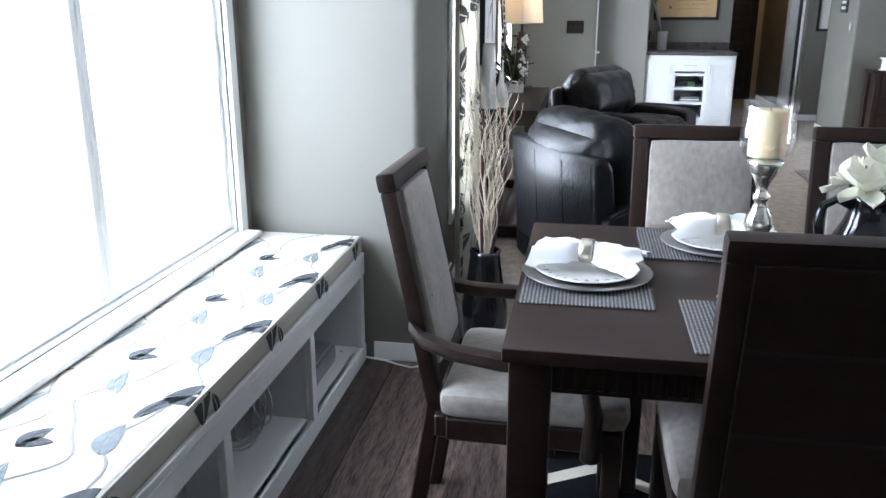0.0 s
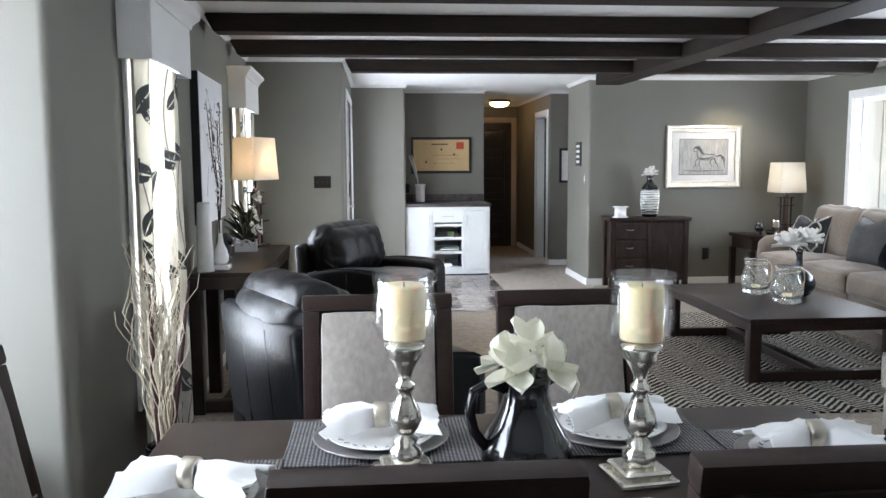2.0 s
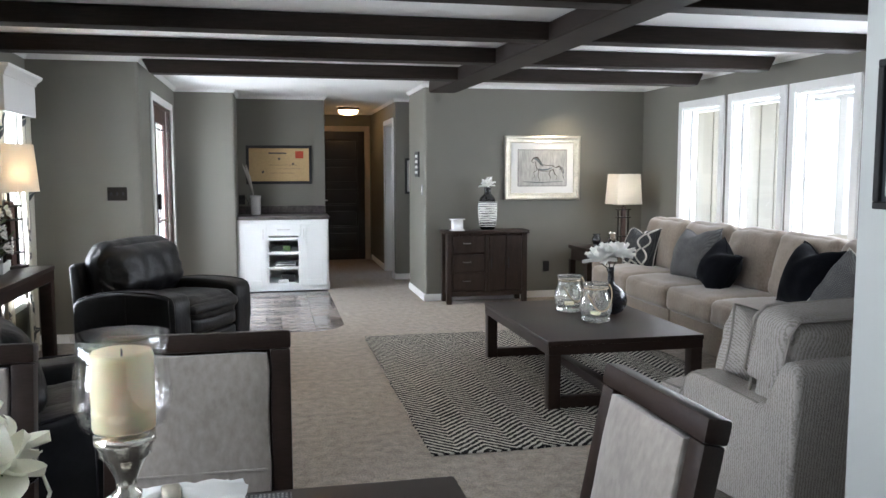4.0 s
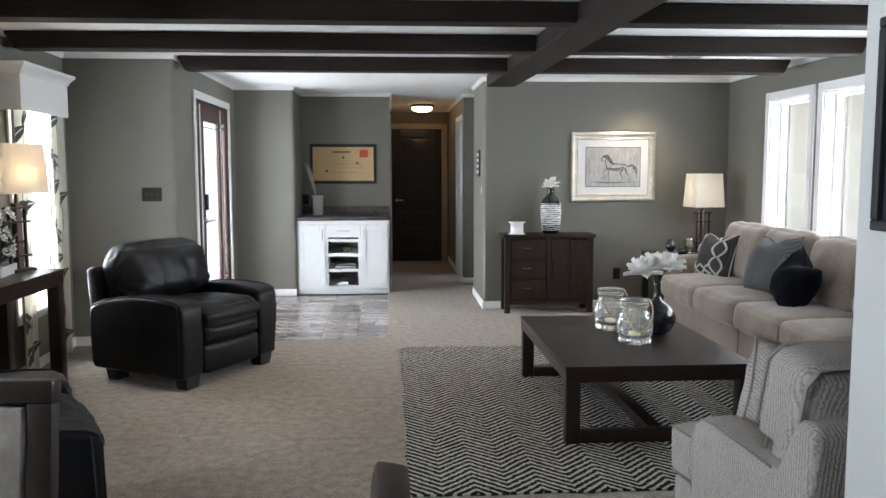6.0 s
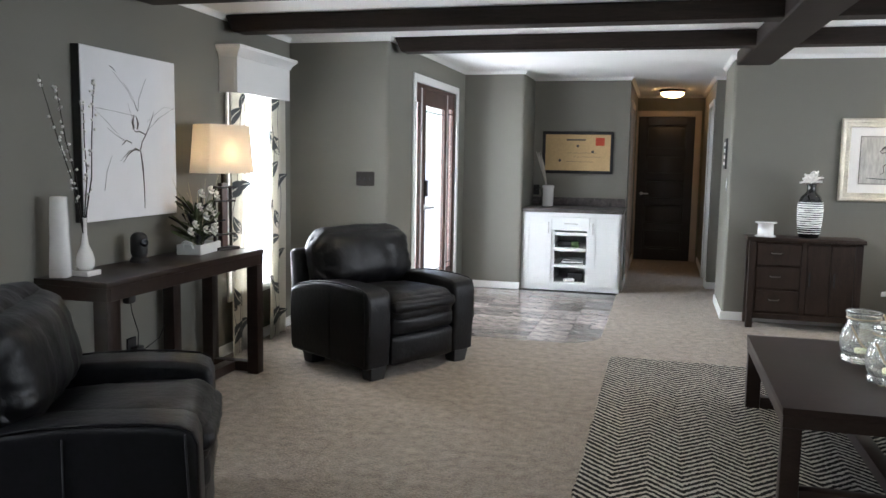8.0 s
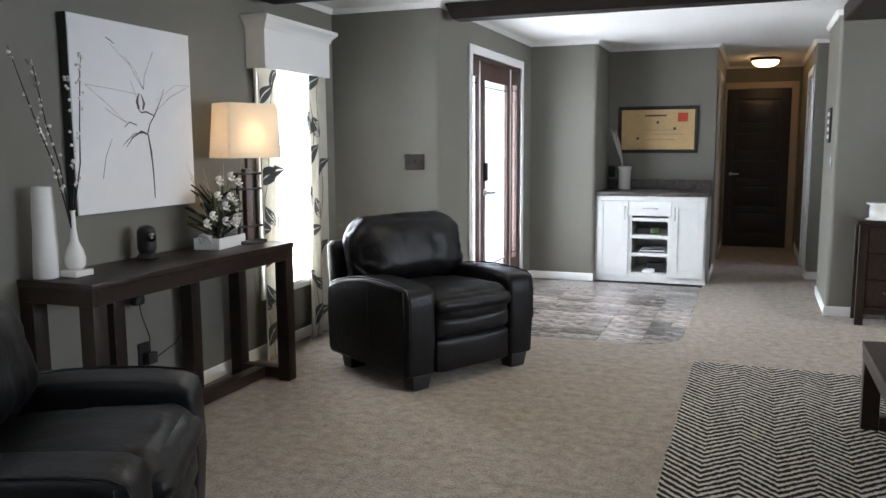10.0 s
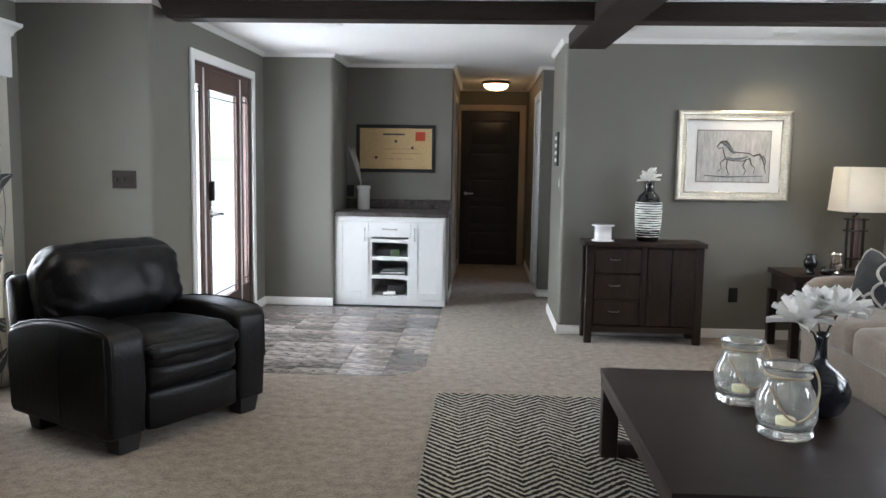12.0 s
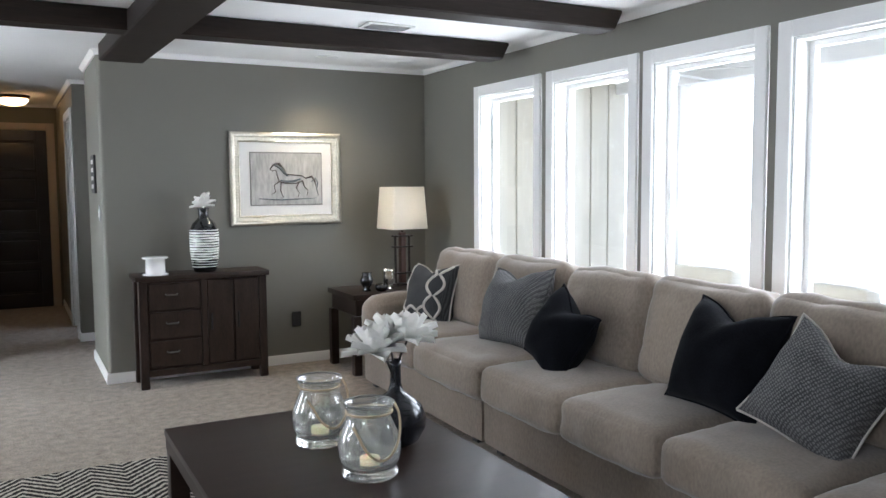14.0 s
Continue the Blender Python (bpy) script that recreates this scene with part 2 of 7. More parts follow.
def weave(name, dark, lite, su, sv, rough=0.85, axis="XY", tilt=0.0, mixing=0.5, wander=1.2):
    """Cloth with a ribbed weave: thin bars in two directions, two colours."""
    mat = bpy.data.materials.new(name)
    mat.use_nodes = True
    nt = mat.node_tree
    n, link = nt.nodes, nt.links.new
    b = n["Principled BSDF"]
    tc, mp = n.new("ShaderNodeTexCoord"), n.new("ShaderNodeMapping")
    mp.inputs["Rotation"].default_value = (0, 0, radians(tilt))
    link(tc.outputs["Object"], mp.inputs["Vector"])
    waves = []
    for d, s in ((axis[0], su), (axis[1], sv)):
        if s:
            w = n.new("ShaderNodeTexWave")
            w.bands_direction = d
            w.inputs["Scale"].default_value, w.inputs["Distortion"].default_value, w.inputs["Detail"].default_value = s, wander, 2.0
            w.inputs["Detail Scale"].default_value = 3.0
            link(mp.outputs["Vector"], w.inputs["Vector"])
            waves.append(w.outputs["Fac"])
    fac = waves[0]
    if len(waves) > 1:
        m = n.new("ShaderNodeMath")
        m.operation = "MULTIPLY"
        link(waves[0], m.inputs[0])
        link(waves[1], m.inputs[1])
        fac = m.outputs[0]
    nz = n.new("ShaderNodeTexNoise")
    nz.inputs["Scale"].default_value = 9.0
    link(tc.outputs["Object"], nz.inputs["Vector"])
    blend = n.new("ShaderNodeMath")
    blend.operation = "MULTIPLY_ADD"
    link(nz.outputs["Fac"], blend.inputs[0])
    blend.inputs[1].default_value = 0.4
    link(fac, blend.inputs[2])
    ramp = n.new("ShaderNodeMapRange")
    ramp.inputs["From Min"].default_value, ramp.inputs["From Max"].default_value = mixing - 0.25, mixing + 0.45
    link(blend.outputs[0], ramp.inputs["Value"])
    mix = n.new("ShaderNodeMix")
    mix.data_type = "RGBA"
    mix.inputs["A"].default_value, mix.inputs["B"].default_value = (*dark, 1), (*lite, 1)
    link(ramp.outputs[0], mix.inputs["Factor"])
    link(mix.outputs["Result"], b.inputs["Base Color"])
    b.inputs["Roughness"].default_value = rough
    b.inputs["Specular IOR Level"].default_value = 0.25
    bp = n.new("ShaderNodeBump")
    bp.inputs["Strength"].default_value, bp.inputs["Distance"].default_value = 0.5, 0.003
    link(fac, bp.inputs["Height"])
    link(bp.outputs["Normal"], b.inputs["Normal"])
    return mat


PAINT = surface("grey_green_wall_paint", (0.177, 0.171, 0.143), 0.62, vary=0.04, scale=1.5, fine=260, bump=0.06, depth=0.002)
# a paler grey than PAINT, used on the kitchen wall alone
PALE_WALL = surface("pale_grey_wall", (0.52, 0.54, 0.52), 0.62, vary=0.03, scale=1.5, fine=260, bump=0.06, depth=0.002)
CEILING = surface("white_ceiling_paint", (0.86, 0.86, 0.84), 0.85, vary=0.03, scale=2, fine=180, bump=0.12, depth=0.003)
TRIM = surface("white_trim_paint", (0.82, 0.82, 0.80), 0.4, vary=0.02, scale=3, fine=90, bump=0.02)
BEAM = surface("dark_stained_beam_wood", (0.020, 0.014, 0.011), 0.55, spec=0.2, vary=0.45, scale=3, fine=40, bump=0.25, depth=0.003, stretch=(0.25, 1, 3))
CARPET = surface("beige_carpet_pile", (0.275, 0.232, 0.186), 0.98, vary=0.35, scale=17, fine=80, bump=1.0, depth=0.012, spec=0.1, sheen=0.2, spread=0.27)
PLANK = surface("dark_grey_brown_plank", (0.078, 0.054, 0.045), 0.42, vary=0.88, scale=5, fine=22, bump=0.2, depth=0.002, stretch=(7, 0.8, 1), per_piece=0.45, spread=0.22)
GROUT = surface("dark_joint", (0.03, 0.028, 0.026), 0.8)
TILE = surface("grey_brown_slate_tile", (0.21, 0.185, 0.168), 0.2, vary=0.7, scale=4, fine=16, bump=0.12, depth=0.003, stretch=(1, 2.6, 1), per_piece=0.45, spread=0.24)
DARK_WOOD = surface("espresso_wood", (0.021, 0.0125, 0.0095), 0.38, spec=0.28, vary=0.4, scale=5, fine=50, bump=0.05, depth=0.001, stretch=(1, 6, 6), coat=0.03)
RUSTIC = surface("rustic_brown_wood", (0.026, 0.015, 0.010), 0.5, spec=0.3, vary=0.65, scale=5, fine=30, bump=0.3, depth=0.002, stretch=(5, 5, 0.9))
LEATHER = surface("black_leather", (0.0045, 0.0045, 0.0055), 0.41, vary=0.5, scale=8, fine=42, bump=0.5, depth=0.004, spec=0.26)
TAUPE = surface("taupe_velour", (0.305, 0.272, 0.24), 0.85, vary=0.2, scale=3, fine=40, bump=0.12, depth=0.003, spec=0.15, sheen=0.5, stretch=(1.6, 1, 1), spread=0.28)
SOFA = surface("beige_chenille", (0.245, 0.200, 0.158), 0.9, vary=0.28, scale=4, fine=90, bump=0.15, depth=0.002, spec=0.1, sheen=0.4, stretch=(1, 1, 0.5), spread=0.42)
BLACK_PAINT = surface("black_door_paint", (0.018, 0.015, 0.015), 0.33, vary=0.2, bump=0.03)
METAL = surface("brushed_nickel", (0.55, 0.54, 0.52), 0.28, 1.0, vary=0.05, bump=0.02)
PEWTER = surface("dull_pewter", (0.20, 0.19, 0.18), 0.45, 0.9, vary=0.15)
DARK_METAL = surface("dark_bronze_metal", (0.03, 0.025, 0.022), 0.4, 0.8, vary=0.2)
WHITE_CABINET = surface("white_cabinet_lacquer", (0.71, 0.72, 0.71), 0.35, vary=0.02, bump=0.02)
WHITE_CERAMIC = surface("white_glazed_ceramic", (0.80, 0.79, 0.77), 0.18, vary=0.03, bump=0.02, coat=0.4)
BLACK_CERAMIC = surface("black_glazed_ceramic", (0.008, 0.008, 0.009), 0.14, vary=0.1, bump=0.02, coat=0.5)
PANE = pane_glass("window_pane_glass")
THIN_GLASS = pane_glass("thin_blown_glass", 0.13)


def cloth(name, color, through=0.3, rough=0.9):
    """Thin cloth that lets some light through."""
    mat = surface(name, color, rough, vary=0.06, scale=8, fine=300, bump=0.15, depth=0.001, spec=0.1)
    nt = mat.node_tree
    b = nt.nodes["Principled BSDF"]
    tr, mix = nt.nodes.new("ShaderNodeBsdfTranslucent"), nt.nodes.new("ShaderNodeMixShader")
    tr.inputs["Color"].default_value = (*color, 1)
    mix.inputs[0].default_value = through
    nt.links.new(b.outputs[0], mix.inputs[1])
    nt.links.new(tr.outputs[0], mix.inputs[2])
    nt.links.new(mix.outputs[0], nt.nodes["Material Output"].inputs["Surface"])
    return mat


CURTAIN = cloth("cream_curtain_cotton", (0.68, 0.655, 0.58), 0.38)
CURTAIN_INK = cloth("charcoal_curtain_print", (0.10, 0.108, 0.112), 0.3)
CUSHION_CLOTH = surface("cream_bench_cotton", (0.47, 0.448, 0.39), 0.9, vary=0.05, fine=300, bump=0.15, depth=0.001, spec=0.1)
LEAF_INK = surface("charcoal_leaf_print", (0.06, 0.066, 0.07), 0.9, vary=0.35, scale=14, bump=0.0, spec=0.1)
GREY_INK = surface("grey_leaf_print", (0.15, 0.168, 0.175), 0.9, vary=0.3, scale=14, bump=0.0, spec=0.1)
STEM_INK = surface("taupe_stem_print", (0.20, 0.195, 0.185), 0.9, vary=0.2, bump=0.0, spec=0.1)
SHADE = cloth("cream_lamp_shade_linen", (0.84, 0.80, 0.72), 0.5)
PAPER = surface("white_paper", (0.78, 0.77, 0.75), 0.85, vary=0.03, bump=0.03)
CANVAS = surface("white_canvas", (0.81, 0.81, 0.82), 0.9, vary=0.04, fine=400, bump=0.2, depth=0.001)
INK = surface("grey_brown_ink", (0.10, 0.085, 0.075), 0.9, vary=0.3, bump=0.0)
BLACK = surface("matt_black", (0.012, 0.012, 0.013), 0.55, vary=0.2, bump=0.03)
SILVER = surface("champagne_silver_leaf", (0.56, 0.52, 0.43), 0.32, 0.85, vary=0.22, scale=10, bump=0.12)
MERCURY = surface("mercury_glass", (0.78, 0.74, 0.66), 0.17, 0.9, vary=0.3, scale=30, fine=90, bump=0.1, depth=0.002)
CANDLE = surface("ivory_candle_wax", (0.86, 0.76, 0.49), 0.5, vary=0.05, bump=0.03)
CANDLE.node_tree.nodes["Principled BSDF"].inputs["Subsurface Weight"].default_value = 0.3
LINEN = surface("white_napkin_linen", (0.82, 0.82, 0.81), 0.85, vary=0.03, fine=260, bump=0.15, depth=0.001)
MAT_WEAVE = weave("grey_woven_placemat", (0.05, 0.05, 0.052), (0.34, 0.335, 0.33), 36, 36, 0.7)
GREY_CHARGER = surface("hammered_pewter", (0.30, 0.29, 0.28), 0.35, 0.8, vary=0.2, fine=120, bump=0.3)
PETAL = cloth("white_petals", (0.88, 0.87, 0.83), 0.15, 0.6)
CALLA = cloth("cream_calla_petals", (0.88, 0.87, 0.74), 0.15, 0.6)
FOLIAGE = surface("silk_foliage", (0.07, 0.09, 0.036), 0.6, vary=0.5, scale=12, bump=0.1)
STRAW = surface("straw_twigs", (0.60, 0.52, 0.39), 0.75, vary=0.25, scale=10, bump=0.2)
REED = surface("dark_red_reed", (0.06, 0.02, 0.022), 0.5, vary=0.3, bump=0.1)
ROPE = surface("jute_rope", (0.42, 0.33, 0.22), 0.9, vary=0.3, fine=200, bump=0.6)
MAHOGANY = surface("mahogany_door_wood", (0.075, 0.032, 0.022), 0.35, vary=0.4, scale=4, fine=40, bump=0.08, stretch=(6, 6, 0.8), coat=0.2)
COUNTER = surface("dark_marbled_laminate", (0.075, 0.066, 0.062), 0.3, vary=0.75, scale=14, fine=45, bump=0.02)
HALL_TRIM = surface("almond_trim_paint", (0.46, 0.37, 0.29), 0.45, vary=0.03, bump=0.02)
RUG = chevron("chevron_rug_wool", (0.022, 0.021, 0.021), (0.56, 0.52, 0.45), 0.026, 0.98, 0.148)
GRAPHITE = weave("charcoal_ribbed_cushion", (0.03, 0.031, 0.034), (0.19, 0.186, 0.182), 24, 34, 0.95, "XY", 25, 0.3, 3.5)
CORDUROY = weave("oatmeal_corduroy", (0.26, 0.24, 0.216), (0.45, 0.42, 0.385), 34, 0, 0.92, "XY", 38, 0.35, 4.5)
WELT = surface("oatmeal_welt_cord", (0.30, 0.278, 0.25), 0.92, vary=0.1, fine=200, bump=0.3, spec=0.1)
BLACK_VELVET = surface("black_velvet", (0.006, 0.0065, 0.0085), 0.95, vary=0.4, scale=9, fine=120, bump=0.3, sheen=0.03, spec=0.04)
RED_INK = surface("red_stamp_ink", (0.50, 0.07, 0.03), 0.8, vary=0.15)
PARCHMENT = surface("aged_parchment", (0.56, 0.40, 0.20), 0.85, vary=0.12, scale=5, bump=0.05)
PLASTIC = surface("grey_plastic", (0.20, 0.21, 0.21), 0.4, vary=0.1)
LUSTRE = glass("milky_lustre_glass", (0.90, 0.91, 0.88), 0.05)
LUSTRE.node_tree.nodes["Principled BSDF"].inputs["Transmission Weight"].default_value = 0.93
LUSTRE.node_tree.nodes["Principled BSDF"].inputs["Coat Weight"].default_value = 0.8

# ---- the building ----
ZC = 2.34          # ceiling
XL, XR, XM = 0.50, 6.53, 4.00   # window wall, far window wall, the middle line of the house
YN, YP, YD, YB, YH = 3.56, 8.41, 10.93, 11.70, 9.92  # nook wall, switch wall, wall beside the bar, bar niche, picture wall


def wall(name, x0, x1, y0, y1, holes=(), along="x", paint=None, z1=ZC, label="", round_at=()):
    """A wall with openings (from, to, bottom, top along its length), built of blocks round them."""
    bm = bmesh.new()
    a0, a1 = (x0, x1) if along == "x" else (y0, y1)

    def block(p, q, lo, hi):
        if q - p > 1e-4 and hi - lo > 1e-4:
            if along == "x":
                box(bm, p, q, y0, y1, lo, hi)
            else:
                box(bm, x0, x1, p, q, lo, hi)

    at = a0
    for p, q, lo, hi in sorted(holes):
        block(at, p, 0, z1)
        block(p, q, 0, lo)
        block(p, q, hi, z1)
        at = q
    block(at, a1, 0, z1)
    for cx, cy in round_at:
        edges = [e for e in bm.edges if all(abs(v.co.x - cx) < 1e-3 and abs(v.co.y - cy) < 1e-3 for v in e.verts)]
        bmesh.ops.bevel(bm, geom=edges, offset=0.03, segments=5, affect="EDGES", profile=0.5)
    return tagged(part(name, bm, paint or PAINT, soft=30 if round_at else 0), label or "wall painted a flat grey green", "wall", kind="structure")


WIN_R = [(9.075, 8.225), (8.16, 7.30), (7.255, 6.43), (6.375, 5.53)]
CAS = 0.075
wall("wall_nook_window", -0.19, -0.05, -2.6, YN, [(1.72, 3.42, 0.56, 2.1)], "y", label="outer wall of the dining nook with a wide window")
XC, XP = 0.646, 0.48   # the window wall runs a little askew, from XC at the nook to XP at the switch wall
SKEW = pose(0.565, 5.985, 0, 0, 0, 1.96) @ pose(-0.5, -5.985, 0)
wall("wall_nook", -0.19, XC, YN, YN + 0.12, label="end wall of the dining nook", round_at=[(XC, YN)])
wall("wall_window_side", XL - 0.14, XL, YN + 0.12, YP, [(4.43, 4.98, 0.44, 1.95), (7.39, 7.97, 0.44, 1.95)], "y", label="grey green wall with two tall windows").matrix_world = SKEW
wall("wall_switch", XP - 0.16, 1.33, YP, YP + 0.12, label="grey green wall with a dark switch plate", round_at=[(1.33, YP)])
wall("wall_front_door", 1.19, 1.33, YP + 0.12, YD + 0.12, [(9.09, 10.54, 0.0, 2.07)], "y", label="grey green wall round the front door")
wall("wall_bar_side", 1.33, 1.98, YD, YD + 0.12, label="short grey green wall beside the bar", round_at=[(1.98, YD)])
wall("wall_niche_side", 1.86, 1.98, YD + 0.12, YB, along="y", label="side wall of the bar niche")
wall("wall_niche_back", 1.86, 3.05, YB, YB + 0.12, label="back wall of the bar niche")
wall("wall_hall_a", 2.93, 3.05, YB + 0.12, 14.4, [(12.1, 12.9, 0, 2.04)], "y", label="hallway wall with a cased door")
wall("wall_hall_end", 2.93, 4.1, 14.29, 14.41, [], label="end wall of the hallway")
wall("wall_hall_b", 3.96, 4.08, 11.86, 14.29, [(11.93, 12.68, 0, 2.04)], "y", label="hallway wall with a cased opening")
wall("wall_hall_corner", 3.96, 5.3, 11.74, 11.86, label="short wall at the mouth of the hallway")
wall("wall_return", XM, XM + 0.12, YH, 10.9, along="y", label="short return wall lit by the front door", round_at=[(XM, YH)])
wall("wall_passage", XM + 0.12, 5.3, 10.78, 10.9, label="passage wall")
wall("wall_passage_end", 5.18, 5.3, 10.9, 11.74, along="y", label="passage end wall")
wall("wall_picture", XM + 0.12, XR + 0.14, YH, YH + 0.12, label="grey green wall with a framed horse print")
wall("wall_porch_side", XR, XR + 0.14, -2.6, YH, [(b, a, 0.56, 2.115) for a, b in WIN_R], "y", label="grey green wall with four tall windows")
wall("wall_kitchen", XM, XM + 0.28, -2.6, 3.33, along="y", paint=PALE_WALL, label="pale grey wall at the end of the kitchen")
# never in view: added only to close the rooms behind the camera
wall("wall_back", -0.19, XR + 0.14, -2.74, -2.6, label="unseen wall added to close the house behind the dining room")
wall("wall_room_a", 1.9, 2.93, 12.0, 12.06, paint=PAINT, label="wall of the room off the hallway")
wall("wall_room_b", 4.08, 5.3, 13.4, 13.5, label="wall of the room off the hallway")

bm = bmesh.new()
box(bm, -0.19, XR + 0.14, -2.74, YP + 0.12, ZC, ZC + 0.12)
box(bm, 1.19, XR + 0.14, YP + 0.12, 14.5, ZC, ZC + 0.12)
tagged(part("ceiling", bm, CEILING, soft=0), "flat white painted ceiling", "ceiling", kind="structure")
# roof out of view, added with eaves to keep direct sun out
bm = bmesh.new()
box(bm, -0.6, XR + 0.5, -3.2, YP + 0.2, ZC + 0.125, ZC + 0.3)
box(bm, 1.0, XR + 0.5, YP + 0.2, 15.0, ZC + 0.125, ZC + 0.3)
tagged(part("roof", bm, TRIM, soft=0), "unseen roof deck with short eaves that block the sun", "roof", kind="structure")
bm = bmesh.new()
box(bm, -0.19, XR + 0.14, -2.74, YP + 0.12, -0.3, -0.012)
box(bm, 1.19, XR + 0.14, YP + 0.12, 14.5, -0.3, -0.012)
tagged(part("floor", bm, GROUT, soft=0), "sub-floor below the carpet and planks", "floor", kind="structure")


def carpet_sheet():
    """Carpet round the entry, whose inner corner is cut to a curve."""
    bm = bmesh.new()
    r, cx, cy = 0.34, 3.02, 8.47
    arc = [(cx - r + r * math.sin(a), cy + r - r * math.cos(a)) for a in (math.pi / 2 * k / 12 for k in range(13))]
    runs = [
        [(0.5, 3.62), (4.0, 3.62), (6.53, 3.62), (6.53, 8.47), (cx - r, 8.47), (0.5, 8.47)],
        [(cx - r, 8.47), (6.53, 8.47), (6.53, 9.92), (4.0, 9.92), (4.0, 14.29), (3.02, 14.29), (3.02, 10.93)] + arc[::-1],
        [(4.0, 10.9), (5.2, 10.9), (5.2, 11.74), (4.0, 11.74)],
        [(4.0, 11.86), (5.2, 11.86), (5.2, 13.4), (4.0, 13.4)],
        [(4.28, -2.6), (6.53, -2.6), (6.53, 3.62), (4.28, 3.62)],
    ]
    for run in runs:
        f = bm.faces.new([bm.verts.new((x, y, 0.0)) for x, y in run])
        if f.normal.z < 0:
            f.normal_flip()
    g = bmesh.ops.extrude_face_region(bm, geom=list(bm.faces))
    for v in [v for v in g["geom"] if isinstance(v, bmesh.types.BMVert)]:
        v.co.z -= 0.012
    bmesh.ops.recalc_face_normals(bm, faces=bm.faces)
    return bm


tagged(part("carpet", carpet_sheet(), CARPET, soft=0), "wall to wall beige cut pile carpet", "carpet", kind="structure")

# crown moulding and baseboard
CROWN = [(0.0, 0.0), (0.012, 0.0), (0.016, 0.014), (0.03, 0.03), (0.055, 0.058), (0.066, 0.064), (0.07, 0.085), (0.0, 0.085)]
BASE = [(0.0, 0.0), (0.012, 0.0), (0.012, 0.06), (0.006, 0.075), (0.0, 0.075)]


def trim_run(name, pts, profile, z, label, category):
    bm = swept([(x, y, z) for x, y in pts], profile)
    return tagged(part(name, bm, TRIM, soft=30), label, category, kind="structure")


c = "white painted crown moulding at the ceiling"
trim_run("crown_moulding", [(-0.05, -2.6), (-0.05, YN), (XC, YN), (XP, YP), (1.33, YP), (1.33, YD), (1.98, YD), (1.98, YB), (3.05, YB), (3.05, 14.29), (3.96, 14.29), (3.96, 11.74), (5.18, 11.74), (5.18, 10.9), (XM, 10.9), (XM, YH), (XR, YH), (XR, -2.6)], CROWN, ZC - 0.036, c, "moulding")
trim_run("crown_moulding", [(XM + 0.28, -2.6), (XM + 0.28, 3.33), (XM, 3.33), (XM, -2.6)], CROWN, ZC - 0.036, c, "moulding")
c = "white painted baseboard along the floor"
for pts in (
    [(-0.05, -2.6), (-0.05, 0.7)], [(0.45, YN), (XC, YN), (XP, YP), (1.33, YP), (1.33, 9.0)], [(1.33, 10.63), (1.33, YD), (1.98, YD)],
    [(3.05, 11.2), (3.05, 12.02)], [(3.05, 12.98), (3.05, 14.29)], [(3.96, 14.29), (3.96, 12.76)], [(3.96, 11.86), (3.96, 11.74), (5.18, 11.74), (5.18, 10.9), (XM, 10.9), (XM, YH), (XR, YH), (XR, -2.6)],
    [(XM + 0.28, -2.6), (XM + 0.28, 3.33), (XM, 3.33), (XM, -2.6)],
):
    trim_run("baseboard", pts, BASE, 0.0, c, "baseboard")

# ceiling beams
ZB = 2.225


def beam(x0, x1, y0, y1, z0, slant):
    bm = bmesh.new()
    box(bm, x0, x1, y0, y1, z0, ZC - 0.003, 0.008, 1)
    for v in bm.verts:
        if v.co.z < z0 + 0.05 and slant:
            if v.co.x < x0 + 0.02 and slant in (1, 3):
                v.co.x += 0.05
            if v.co.x > x1 - 0.02 and slant in (2, 3):
                v.co.x -= 0.05
    return bm


BEAM_Y = [8.44, 7.31, 6.21, 5.10, 4.00]
RIDGE = pose(XM + 0.02, 8.5, 0, 0, 0, 1.6)    # the ridge runs a little askew, like the window wall


def ridge_x(y):
    return XM + 0.02 - (y - 8.5) * math.tan(radians(1.6))


for k, y in enumerate(BEAM_Y):
    x0 = 1.36 if k == 0 else XC - 0.0342 * (y - YN) + 0.02
    single("ceiling_beam", beam(x0, ridge_x(y) + 0.03, y, y + 0.17, ZB, 1), BEAM, "dark stained wooden ceiling beam", "beam", "cross beams", "structure")
    single("ceiling_beam", beam(ridge_x(y) + 0.25, XR - 0.11, y, y + 0.17, ZB, 2), BEAM, "dark stained wooden ceiling beam", "beam", "cross beams", "structure")
single("ridge_beam", boxed(0, 0.28, 3.34 - 8.5, YH - 0.3 - 8.5, ZB - 0.006, ZC - 0.003, 0.01, 1, m=RIDGE), BEAM, "wide dark stained beam along the room", "beam", kind="structure")

# ---- windows, doors and the porch ----


def print_leaves(S, leaves, lift=0.002):
    """Printed leaves that lie on a surface S(u, v): u, v, length, angle, breadth."""
    bm = bmesh.new()
    for u, v, ln, ang, fat in leaves:
        c, s = math.cos(ang), math.sin(ang)
        rows = []
        for k in range(9):
            t = k / 8
            w = fat * ln * (math.sin(math.pi * min(1, t * 0.96 + 0.02)) ** 0.75) * (1.1 - 0.5 * t)
            bend = 0.10 * ln * math.sin(math.pi * t)
            row = []
            for side in (-1, -0.1, 0.1, 1):
                a, b = (t - 0.5) * ln, side * w + bend
                row.append(bm.verts.new(S(u + a * c - b * s, v + a * s + b * c, lift)))
            rows.append(row)
        for p, q in zip(rows, rows[1:]):
            bm.faces.new((p[0], p[1], q[1], q[0]))
            bm.faces.new((p[2], p[3], q[3], q[2]))
    return bm


